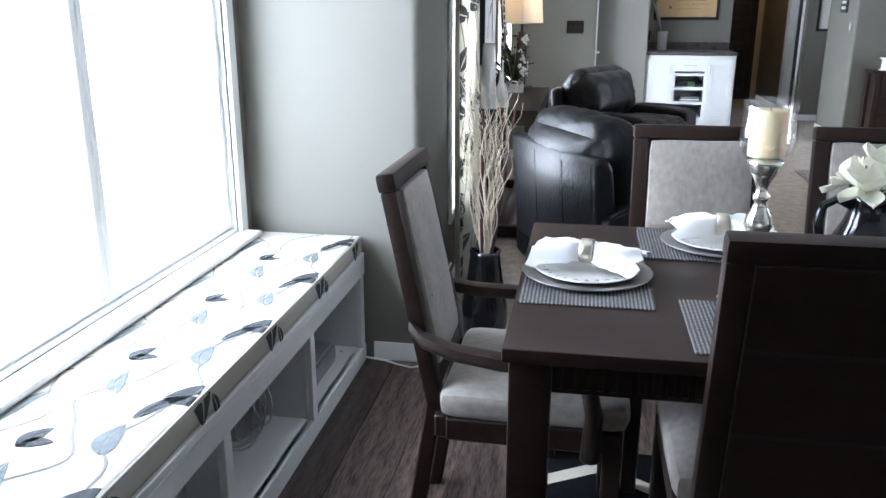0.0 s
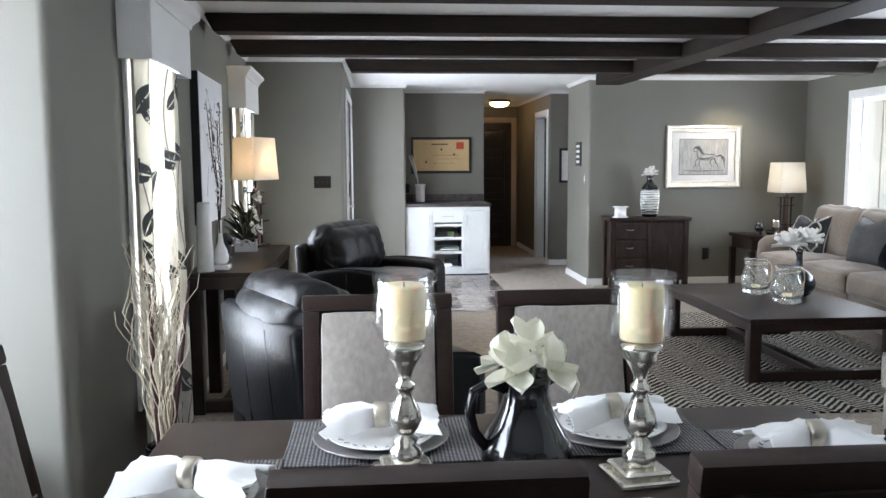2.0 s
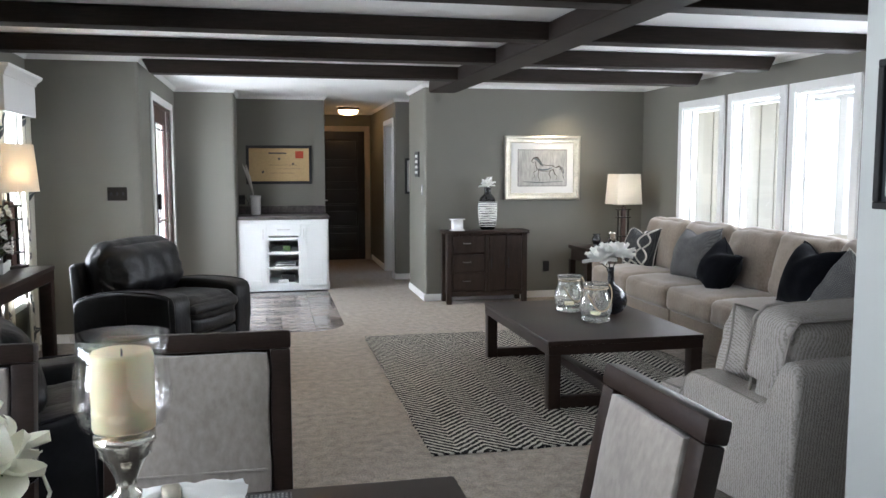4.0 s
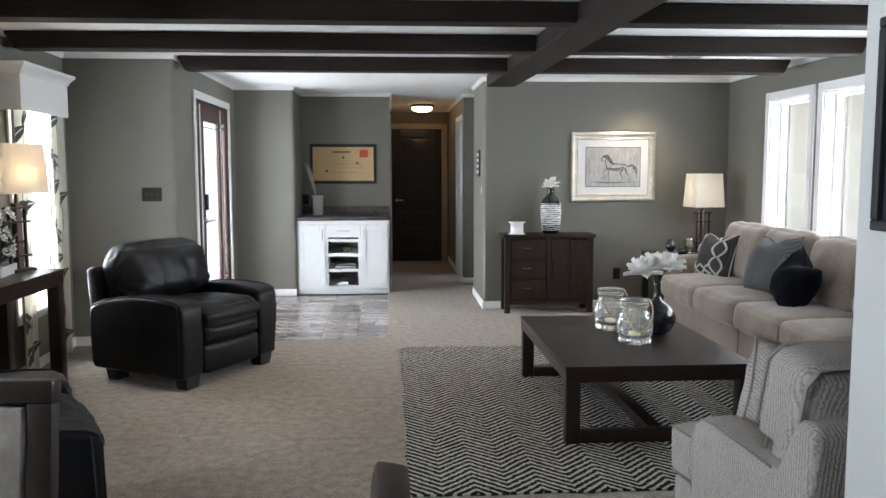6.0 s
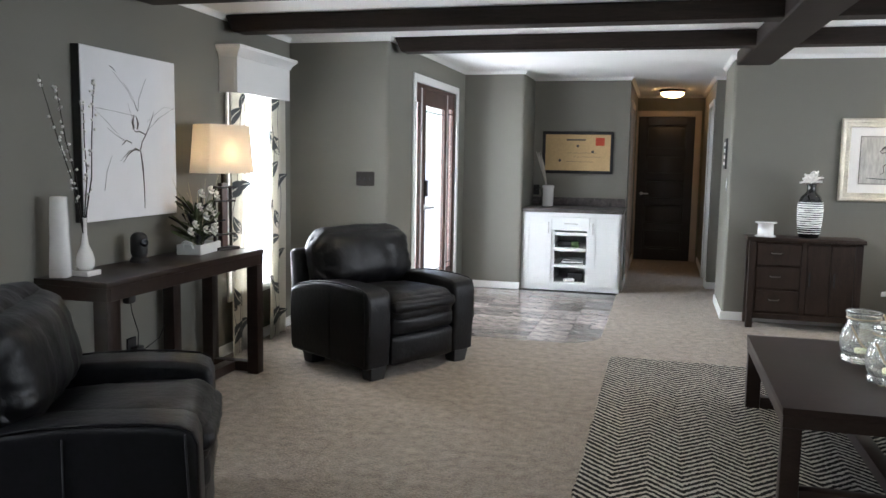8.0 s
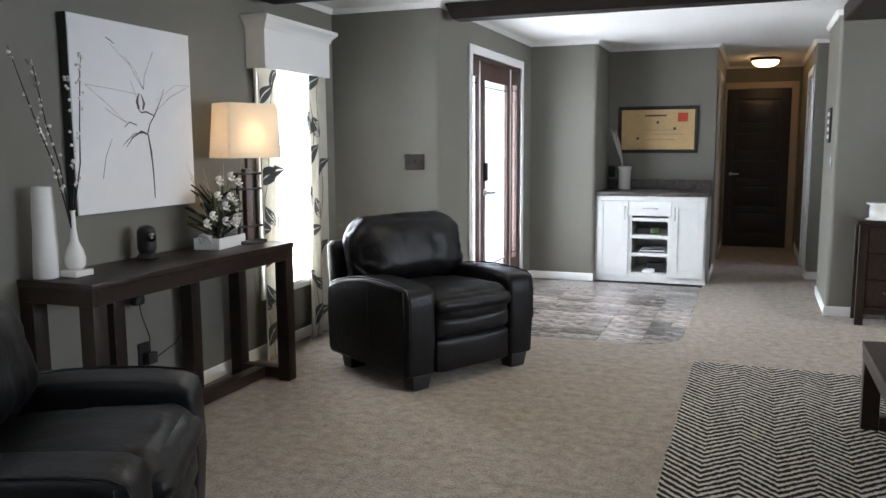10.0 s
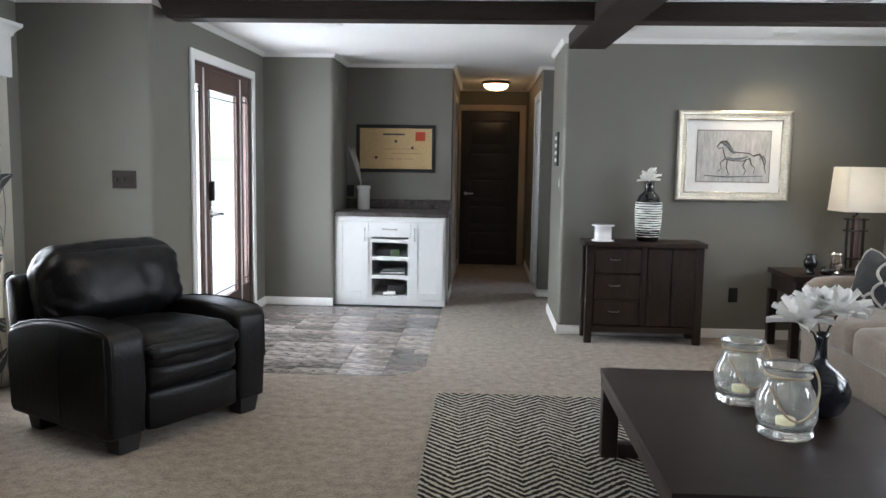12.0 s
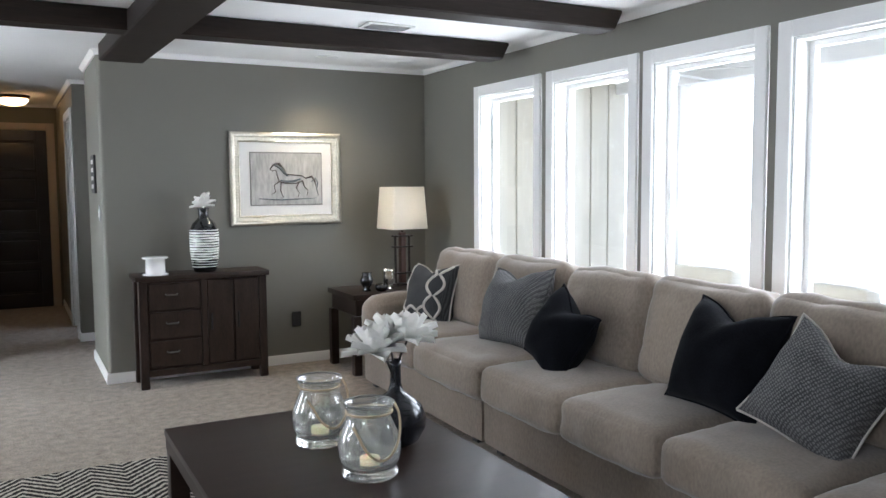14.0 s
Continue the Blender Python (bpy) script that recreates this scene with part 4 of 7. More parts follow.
for sx, sy in ((0, -1), (0, 1), (-1, 0), (1, 0)):
    bm = bmesh.new()
    ln = (w if sy else d) - 0.098
    if sy:
        box(bm, -ln, ln, sy * (d - 0.05) - 0.01, sy * (d - 0.05) + 0.01, 0.655, 0.727)
    else:
        box(bm, sx * (w - 0.05) - 0.01, sx * (w - 0.05) + 0.01, -ln, ln, 0.655, 0.727)
    ap = part("apron", bm, DARK_WOOD, tb)
    n = int(2 * ln / 0.027)
    for k in range(n):
        a = -ln + (k + 0.5) * 2 * ln / n
        o = new("flute", FLUTE)
        o.parent = ap
        o.matrix_local = pose(a, sy * (d - 0.038), 0.6925) if sy else pose(sx * (w - 0.038), a, 0.6925, 0, 0, 90)


def napkin(x, y, turn, seed):
    """A white napkin drawn through a ring: two fans of folds."""
    rnd = random.Random(seed)
    t = thing("napkin", "white linen napkin drawn through a silver ring", "napkin", (x, y, 0.792), turn, "napkins")
    bm = bmesh.new()
    for s in (-1, 1):
        grid = []
        for i in range(9):
            u = i / 8
            half = 0.018 + 0.068 * u ** 0.6
            row = []
            for j in range(13):
                v = j / 12 * 2 - 1
                fold = 0.005 * math.sin(v * 8 + s) * (0.3 + u)
                z = 0.012 + 0.048 * (1 - v * v) ** 0.7 * (1 - 0.45 * u * u) + fold + 0.01 * noise.noise(Vector((u * 4, v * 3, seed)))
                row.append(bm.verts.new((s * (0.012 + (0.108 + 0.02 * rnd.random()) * u), v * half, max(0.003, z))))
            grid.append(row)
        for a, b in zip(grid, grid[1:]):
            for j in range(12):
                bm.faces.new((a[j], a[j + 1], b[j + 1], b[j]))
    bmesh.ops.recalc_face_normals(bm, faces=bm.faces)
    g = bmesh.ops.solidify(bm, geom=list(bm.faces), thickness=0.004)
    part("cloth", bm, LINEN, t, soft=70)
    bm = lathed([(0.026, -0.017), (0.03, -0.014), (0.03, 0.014), (0.026, 0.017), (0.0235, 0.014), (0.0235, -0.014), (0.026, -0.017)], seg=20, m=pose(0, 0, 0.034, 0, 90, 0))
    part("ring", bm, SILVER, t, "silver napkin ring")


def setting(x, y, turn, seed):
    """A place mat, a pewter charger, a white plate and a napkin."""
    m = pose(x, y, 0.761, 0, 0, turn)
    bm = boxed(-0.215, 0.215, -0.15, 0.15, 0, 0.004, 0.001, 1)
    o = single("placemat", bm, MAT_WEAVE, "grey woven placemat on the dining table", "placemat", "placemats")
    o.matrix_world = m
    o = single("charger", lathed([(0.09, 0.0), (0.10, 0.0), (0.155, 0.010), (0.158, 0.013), (0.155, 0.014), (0.10, 0.006), (0.0, 0.006)], seg=40), GREY_CHARGER, "round pewter charger plate on a placemat", "charger plate", "chargers")
    o.matrix_world = m @ pose(0, 0, 0.0045)
    pl = thing("dinner_plate", "white dinner plate with a grey rim pattern", "plate", tuple((m @ pose(0, 0, 0.011)).translation), turn, "plates")
    part("dish", lathed([(0.06, 0.0), (0.07, 0.0), (0.124, 0.012), (0.127, 0.015), (0.122, 0.0155), (0.075, 0.006), (0.0, 0.006)], seg=40), WHITE_CERAMIC, pl)
    rnd = random.Random(seed)
    bm = bmesh.new()
    for k in range(26):
        a = 2 * math.pi * k / 26
        box(bm, -0.006, 0.006, -0.002, 0.002, 0, 0.0012, 0, 1, pose(0.103 * math.cos(a), 0.103 * math.sin(a), 0.0118, 0, -13, 0) @ pose(0, 0, 0, 0, 0, rnd.uniform(0, 180)))
    part("rim_pattern", bm, GREY_INK, pl, "grey sprig pattern", soft=0)
    p = (m @ pose(0, 0, 0)).translation
    napkin(p.x, p.y, rnd.uniform(-14, 14), seed)


setting(1.28, 2.48, -90, 1)
setting(1.64, 2.80, 180, 2)
setting(2.19, 2.81, 180, 3)
setting(2.56, 2.58, 90, 4)
setting(2.13, 2.19, 0, 5)
setting(1.70, 2.19, 0, 6)


def candle_holder(x, y):
    t = thing("candle_holder", "tall mercury glass candle holder with a pillar candle", "candle holder", (x, y, 0.7605), 8, "candle holders")
    bm = bmesh.new()
    box(bm, -0.062, 0.062, -0.062, 0.062, 0, 0.012, 0.003, 1)
    box(bm, -0.05, 0.05, -0.05, 0.05, 0.012, 0.028, 0.005, 1)
    part("base", bm, MERCURY, t)
    prof = [(0.03, 0.028), (0.034, 0.04), (0.034, 0.058), (0.022, 0.068), (0.028, 0.078), (0.016, 0.088), (0.026, 0.10), (0.034, 0.118), (0.031, 0.138), (0.02, 0.16), (0.014, 0.178), (0.02, 0.184), (0.021, 0.194), (0.014, 0.2), (0.015, 0.215), (0.022, 0.232), (0.03, 0.246), (0.036, 0.252), (0.036, 0.262), (0.042, 0.27), (0.042, 0.281), (0.0, 0.281)]
    part("stem", lathed(prof, seg=24), MERCURY, t)
    g = [(r * 1.16, h) for r, h in [(0.03, 0.284), (0.05, 0.296), (0.058, 0.33), (0.056, 0.37), (0.053, 0.395), (0.057, 0.425), (0.0545, 0.425), (0.0505, 0.395), (0.0535, 0.37), (0.0555, 0.33), (0.048, 0.299), (0.03, 0.287)]]
    o = part("hurricane_glass", lathed(g, seg=28), THIN_GLASS, t, "clear hurricane glass shade")
    o.visible_shadow = False
    part("candle", lathed([(0.0, 0.29), (0.042, 0.29), (0.043, 0.294), (0.043, 0.394), (0.040, 0.401), (0.014, 0.394), (0.0, 0.393)], seg=24), CANDLE, t, "ivory pillar candle")
    part("wick", lathed([(0.0015, 0.392), (0.0012, 0.404)], seg=6), BLACK, t)


candle_holder(1.69, 2.595)
candle_holder(2.165, 2.535)


def petal_cup(bm, base, way, length, width, curl, n=7):
    """One pointed petal that opens along a way."""
    way = Vector(way).normalized()
    side = way.cross(Vector((0, 0, 1)))
    side = side.normalized() if side.length > 0.1 else Vector((1, 0, 0))
    up = side.cross(way)
    rows = []
    for k in range(n):
        t = k / (n - 1)
        w = width * math.sin(math.pi * min(0.97, 0.12 + 0.85 * t)) ** 0.8 * (1.0 if t < 0.9 else 0.6)
        c = Vector(base) + way * length * t + up * curl * t * t
        rows.append([bm.verts.new(c + side * w * s + up * (abs(s) ** 1.5) * width * 0.55) for s in (-1, -0.5, 0, 0.5, 1)])
    for a, b in zip(rows, rows[1:]):
        for j in range(4):
            bm.faces.new((a[j], a[j + 1], b[j + 1], b[j]))


pt = thing("pitcher", "black glazed pitcher with a loop handle", "pitcher", (1.945, 2.61, 0.7605), 14)
PITCH = Matrix.Diagonal((1.0, 1.0, 0.82, 1.0))
part("jug", lathed([(0.06, 0), (0.085, 0.004), (0.096, 0.03), (0.098, 0.06), (0.09, 0.085), (0.07, 0.125), (0.055, 0.165), (0.048, 0.195), (0.05, 0.225), (0.058, 0.25), (0.054, 0.251), (0.045, 0.222), (0.043, 0.195), (0.05, 0.165), (0.06, 0.125), (0.0, 0.12)], seg=32, m=PITCH), BLACK_CERAMIC, pt)
part("handle", tube(bmesh.new(), [PITCH @ Vector(p) for p in ((-0.048, 0, 0.215), (-0.085, 0, 0.235), (-0.118, 0, 0.215), (-0.127, 0, 0.165), (-0.118, 0, 0.115), (-0.098, 0, 0.08), (-0.085, 0, 0.065))], [0.012, 0.011, 0.011, 0.011, 0.011, 0.011, 0.013], 10), BLACK_CERAMIC, pt)
part("spout", padded(0.06, 0.05, 0.03, 0.014, (0, 0, 0), 3, pose(0.055, 0, 0.197, 0, -25, 0)), BLACK_CERAMIC, pt)
fl = thing("calla_lilies", "bunch of cream calla lilies in the black pitcher", "flowers", (1.95, 2.605, 0.945))
rnd = random.Random(5)
for k, (bx, by, bz, fx, fy, fz) in enumerate(((-0.035, -0.04, 0.03, -0.5, -0.7, 0.45), (0.04, -0.03, 0.035, 0.6, -0.6, 0.45), (0.0, 0.0, 0.075, 0.0, -0.4, 0.9), (0.02, 0.04, 0.04, 0.3, 0.7, 0.5), (-0.05, 0.03, 0.035, -0.7, 0.4, 0.5))):
    face = Vector((fx, fy, fz)).normalized()
    u = face.orthogonal().normalized()
    v = face.cross(u)
    bm = bmesh.new()
    for j in range(5):
        q = 2 * math.pi * j / 5 + k * 0.7
        way = face * 0.45 + u * math.cos(q) + v * math.sin(q)
        petal_cup(bm, (bx, by, bz), way, 0.054 + 0.018 * rnd.random(), 0.030, 0.008)
    part("bloom", bm, CALLA, fl, soft=80)
    part("stem", tube(bmesh.new(), [(bx * 0.3, by * 0.3, -0.1), (bx, by, bz)], 0.004, 6), FOLIAGE, fl, "green stem")
part("tendril", tube(bmesh.new(), [(0.05, -0.02, 0.03), (0.09, -0.02, 0.03), (0.10, -0.02, 0.0), (0.09, -0.02, -0.03)], 0.003, 5), CALLA, fl)

# storage bench with its cushion
be = thing("window_bench", "white painted storage bench with open cubbies under the window", "bench", (0.19, 2.2, 0))
y0, y1 = -1.6, 1.35
part("bench_top", boxed(-0.235, 0.23, y0, y1, 0.435, 0.46, 0.003, 1), WHITE_CABINET, be)
part("bottom_board", boxed(-0.23, 0.215, y0, y1, 0.05, 0.07), WHITE_CABINET, be)
part("plinth", boxed(0.2, 0.228, y0, y1, 0.0, 0.07, 0.002, 1), WHITE_CABINET, be)
part("top_rail", boxed(0.205, 0.229, y0, y1, 0.37, 0.435, 0.002, 1), WHITE_CABINET, be)
part("back_panel", boxed(-0.235, -0.225, y0, y1, 0.0, 0.435), WHITE_CABINET, be)
for y in (1.31, 0.70, 0.05, -0.6, -1.56):
    part("divider", boxed(-0.224, 0.204, y - 0.01, y + 0.01, 0.07, 0.435), WHITE_CABINET, be)
    part("stile", boxed(0.205, 0.2295, y - 0.02, y + 0.02, 0.07, 0.37, 0.002, 1), WHITE_CABINET, be)
cu = thing("bench_cushion", "cream bench cushion printed with grey and charcoal leaves", "cushion", (0.19, 2.2, 0.4605))
cw, cl, ch = 0.455, 2.94, 0.072


def on_cushion(u, v, lift=0.0):
    """u from the window to the front edge and down over it, v along the bench."""
    y = v - 1.6
    if u <= cw - 0.012:
        return Vector((u - cw / 2, y, ch + lift))
    if u <= cw + 0.02:
        a = (u - cw + 0.012) / 0.032 * math.pi / 2
        return Vector((cw / 2 - 0.02 + (0.02 + lift) * math.sin(a), y, ch - 0.02 + (0.02 + lift) * math.cos(a)))
    return Vector((cw / 2 + lift, y, max(0.0, ch - 0.02 - (u - cw - 0.02))))


bm = bmesh.new()
box(bm, -cw / 2, cw / 2, -1.6, -1.6 + cl, 0, ch, 0.02, 4)
part("cover", bm, CUSHION_CLOTH, cu)
part("piping", tube(bmesh.new(), [(cw / 2 - 0.004, -1.58, ch - 0.006), (cw / 2 - 0.004, -1.6 + cl - 0.02, ch - 0.006)], 0.004, 6), CUSHION_CLOTH, cu)
STEP = 0.43                                        # the print repeats along the bench
WAVES = ((0.10, 0.05, 0.0), (0.25, 0.06, 2.1), (0.395, 0.035, 4.0))
for u0, swing, ph in WAVES:
    line = [(u0 + swing * math.sin(v / STEP * 6.2832 + ph) + 0.01 * math.sin(v * 37), v) for v in [0.02 + 2.9 * k / 150 for k in range(151)]]
    part("printed_stem", print_stems(on_cushion, [line], 0.0034, 0.0012), STEM_INK, cu, "taupe printed stem", soft=0)
# across, along, length, angle, breadth, dark or grey
MOTIF = ((0.455, 0.16, 0.16, 0.15, 0.36, 1), (0.365, 0.39, 0.12, 1.75, 0.26, 0), (0.40, 0.115, 0.15, 1.0, 0.13, 1),
         (0.235, 0.21, 0.13, 1.9, 0.2, 0), (0.20, 0.37, 0.085, 1.2, 0.3, 1), (0.215, 0.345, 0.075, 0.3, 0.28, 1),
         (0.085, 0.06, 0.17, 1.35, 0.15, 0), (0.035, 0.23, 0.11, 0.5, 0.2, 1), (0.52, 0.235, 0.09, 0.2, 0.2, 1))
rnd = random.Random(21)
for k in range(-1, 7):
    for u, v, ln, ang, fat, tone in MOTIF:
        v = v + 0.075 + STEP * k
        if 0.09 < v < cl - 0.09:
            leaf = (u, v, ln * rnd.uniform(0.93, 1.07), ang + rnd.uniform(-0.06, 0.06), fat)
            part("printed_leaf", print_leaves(on_cushion, [leaf], 0.0018), LEAF_INK if tone else GREY_INK, cu, "charcoal printed leaf" if tone else "blue-grey printed leaf", soft=0)

# things stored in the bench
ct = thing("storage_tub", "grey plastic tub in the bench", "storage tub", (0.2, 2.02, 0.0705), 4)
bm = boxed(-0.14, 0.14, -0.17, 0.17, 0, 0.2, 0.02, 2)
part("tub", bm, PLASTIC, ct)
part("lid", boxed(-0.15, 0.15, -0.18, 0.18, 0.2, 0.222, 0.008), WHITE_CERAMIC, ct, "pale lid")
gm = thing("kitchen_scale", "grey electronic box on the bench floor", "appliance", (0.22, 3.2, 0.0705), 0)
part("body", boxed(-0.13, 0.13, -0.16, 0.16, 0, 0.07, 0.015, 2), PLASTIC, gm)
part("platform", boxed(-0.12, 0.12, -0.15, 0.15, 0.07, 0.08, 0.004, 1), surface("pale_grey_plastic", (0.42, 0.43, 0.43), 0.4, vary=0.05), gm)
wr = thing("wire_rack", "tangle of wire kitchen racks in the bench", "wire rack", (0.24, 2.72, 0.0705), 0)
rnd = random.Random(4)
for k in range(9):
    a = math.pi * k / 9
    pts = [(0.09 * math.cos(a) * math.cos(q), 0.12 * math.sin(a) * math.cos(q) + 0.02 * k - 0.08, 0.11 + 0.10 * math.sin(q)) for q in [2 * math.pi * j / 20 for j in range(21)]]
    part("wire", tube(bmesh.new(), pts, 0.003, 5), METAL, wr)
cb = thing("power_cord", "white power cord along the baseboard", "cord", (0.5, 3.5, 0))
part("cable", tube(bmesh.new(), [(-0.16, -0.06, 0.075), (-0.09, 0.02, 0.02), (0.0, 0.03, 0.006), (0.06, 0.0, 0.006), (0.12, -0.02, 0.006), (0.2, 0.03, 0.006), (0.14, 0.045, 0.006)], 0.004, 6), WHITE_CABINET, cb)

# black and cream rug under the table
rg = thing("dining_rug", "black rug with cream zigzag bands under the table", "rug", (1.95, 2.35, -0.007))
part("pile", boxed(-0.85, 0.85, -0.68, 0.62, 0, 0.01, 0.003, 1), BLACK_VELVET, rg, "black pile")
CREAM_PILE = surface("cream_rug_pile", (0.62, 0.58, 0.48), 0.95, vary=0.1, fine=200, bump=0.4)
for k in range(4):
    bm = bmesh.new()
    y = -0.5 + 0.31 * k
    rows = []
    for j in range(9):
        x = -0.8 + 0.2 * j
        q = y + (0.08 if j % 2 else -0.04)
        rows.append((bm.verts.new((x, q - 0.03, 0.0112)), bm.verts.new((x, q + 0.03, 0.0112))))
    for a, b in zip(rows, rows[1:]):
        bm.faces.new((a[0], b[0], b[1], a[1]))
    part("zigzag", bm, CREAM_PILE, rg, "cream zigzag band", soft=0)

# floor vase with curly twigs
fv = thing("floor_vase", "tapered black floor vase on the carpet", "vase", (0.875, 3.80, 0.0))
part("body", lathed([(0.075, 0), (0.085, 0.01), (0.10, 0.10), (0.098, 0.18), (0.075, 0.30), (0.062, 0.40), (0.066, 0.42), (0.058, 0.42), (0.054, 0.40), (0.065, 0.30), (0.0, 0.28)], seg=28), BLACK_CERAMIC, fv)
tw = thing("twig_bundle", "dried curly straw twigs and red reeds in the floor vase", "dried twigs", (0.875, 3.80, 0.282))
rnd = random.Random(9)
for k in range(80):
    a, spread = rnd.uniform(0, 6.28), rnd.uniform(0.02, 0.14)
    h = rnd.uniform(0.55, 0.88)
    pts, fx, ph = [], rnd.uniform(12, 22), rnd.uniform(0, 6)
    for j in range(15):
        t = j / 14
        amp = 0.022 * t
        q = 0.012 + spread * max(0, t - 0.12) ** 1.2
        pts.append((math.cos(a) * q + amp * math.sin(fx * t + ph), math.sin(a) * q + amp * math.cos(fx * 0.9 * t + ph), h * t + 0.002))
    part("twig", tube(bmesh.new(), pts, [0.0038 - 0.0026 * j / 14 for j in range(15)], 5), STRAW, tw)
for k in range(4):
    a = 1.3 * k
    part("reed", tube(bmesh.new(), [(0.01 * math.cos(a), 0.01 * math.sin(a), 0.0), (0.05 * math.cos(a) + 0.02, 0.05 * math.sin(a), 0.45), (0.07 * math.cos(a) + 0.04, 0.08 * math.sin(a), 0.72)], [0.009, 0.011, 0.004], 6), REED, tw, "dark red reed")

# ---- living room, window side ----


def recliner(x, y, turn):
    """A black leather recliner that faces +x before the turn."""
    t = thing("leather_recliner", "black leather recliner with padded arms and a split footrest", "armchair", (x, y, 0), turn, "recliners")
    part("base", padded(0.72, 0.60, 0.26, 0.03, (0, 0, 0), 5, pose(-0.03, 0, 0.20)), LEATHER, t)
    side = [(-0.40, 0.085), (0.36, 0.075), (0.395, 0.09), (0.41, 0.30), (0.405, 0.52), (0.39, 0.558), (0.35, 0.578), (0.25, 0.590), (0.10, 0.596), (-0.06, 0.592), (-0.20, 0.576), (-0.32, 0.548), (-0.40, 0.515), (-0.43, 0.49), (-0.435, 0.30), (-0.425, 0.12)]
    for s in (-1, 1):
        y0, y1 = sorted((s * 0.285, s * 0.485))
        bm = prismed(side, y0, y1, 0.028, 4)
        bmesh.ops.subdivide_edges(bm, edges=[e for e in bm.edges if e.calc_length() > 0.12], cuts=2, use_grid_fill=True)
        for v in bm.verts:
            v.co.y += 0.004 * noise.noise(v.co * 6 + Vector((s * 5, x, y)))
            v.co.z += 0.004 * noise.noise(v.co * 5 + Vector((s * 3, y, x)))
        arm = part("arm", bm, LEATHER, t, soft=60)
        part("arm_seam", tube(bmesh.new(), [(px * 0.985, s * 0.474, pz + 0.001) for px, pz in side[3:13]], 0.0045, 5), LEATHER, arm)
        part("front_seam", tube(bmesh.new(), [(0.372, s * 0.487, 0.10), (0.376, s * 0.488, 0.35), (0.366, s * 0.487, 0.555)], 0.004, 5), LEATHER, arm)
        part("side_seam", tube(bmesh.new(), [(0.02, s * 0.4865, 0.10), (0.02, s * 0.488, 0.35), (0.02, s * 0.486, 0.56)], 0.003, 5), LEATHER, arm)
    part("seat_cushion", padded(0.62, 0.56, 0.19, 0.06, (0.02, 0.0, 0.03), 18, pose(0.10, 0, 0.425, 0, -2, 0), 0.010, 9, x), LEATHER, t)
    part("seat_roll", padded(0.13, 0.562, 0.085, 0.04, (0.012, 0, 0), 12, pose(0.372, 0, 0.452), 0.006, 18, y), LEATHER, t)
    part("footrest_upper", padded(0.10, 0.558, 0.135, 0.045, (0.016, 0, 0), 10, pose(0.365, 0, 0.335), 0.005, 12, y), LEATHER, t)
    part("footrest_lower", padded(0.09, 0.558, 0.20, 0.03, (0.012, 0, 0), 9, pose(0.36, 0, 0.175), 0.005, 9, y + 2), LEATHER, t)
    shell = [(-0.395, 0.09), (-0.33, 0.10), (-0.36, 0.62), (-0.375, 0.72), (-0.40, 0.765), (-0.45, 0.77), (-0.485, 0.745), (-0.475, 0.60), (-0.45, 0.30)]
    part("back_shell", prismed(shell, -0.452, 0.452, 0.03, 4), LEATHER, t, soft=60)
    for yy in (-0.15, 0.15):
        part("back_pleat", tube(bmesh.new(), [(-0.436, yy, 0.18), (-0.462, yy, 0.45), (-0.482, yy, 0.72)], 0.004, 5), LEATHER, t)
    bm = padded(0.28, 0.84, 0.44, 0.13, (0.06, 0.0, 0.025), 26, None, 0.008, 12, x + y)
    for v in bm.verts:
        end = max(0.0, (abs(v.co.y) - 0.27) / 0.15)
        crease = math.exp(-((abs(v.co.y) - 0.115) / 0.014) ** 2) * 0.012 + end * 0.012 * math.sin(14 * math.atan2(v.co.z, v.co.x + 1e-6))
        v.co.x -= crease if v.co.x > 0.02 else 0
        v.co.x *= 1 - 0.10 * min(1.0, end) ** 2
        v.co.z *= 1 - 0.07 * min(1.0, end) ** 2
        v.co = pose(-0.268, 0, 0.685, 0, -14, 0) @ v.co
    part("back_cushion", bm, LEATHER, t, soft=80)
    for a in (-0.29, 0.335):
        for b in (-0.375, 0.375):
            bm = boxed(a - 0.055, a + 0.055, b - 0.065, b + 0.065, 0, 0.09, 0.01, 2)
            for v in bm.verts:
                if v.co.z < 0.03:
                    v.co.x, v.co.y = a + (v.co.x - a) * 0.8, b + (v.co.y - b) * 0.85
            part("foot", bm, BLACK, t)
    return t


recliner(1.613, 7.527, -29.6)
recliner(1.52, 4.66, 28)


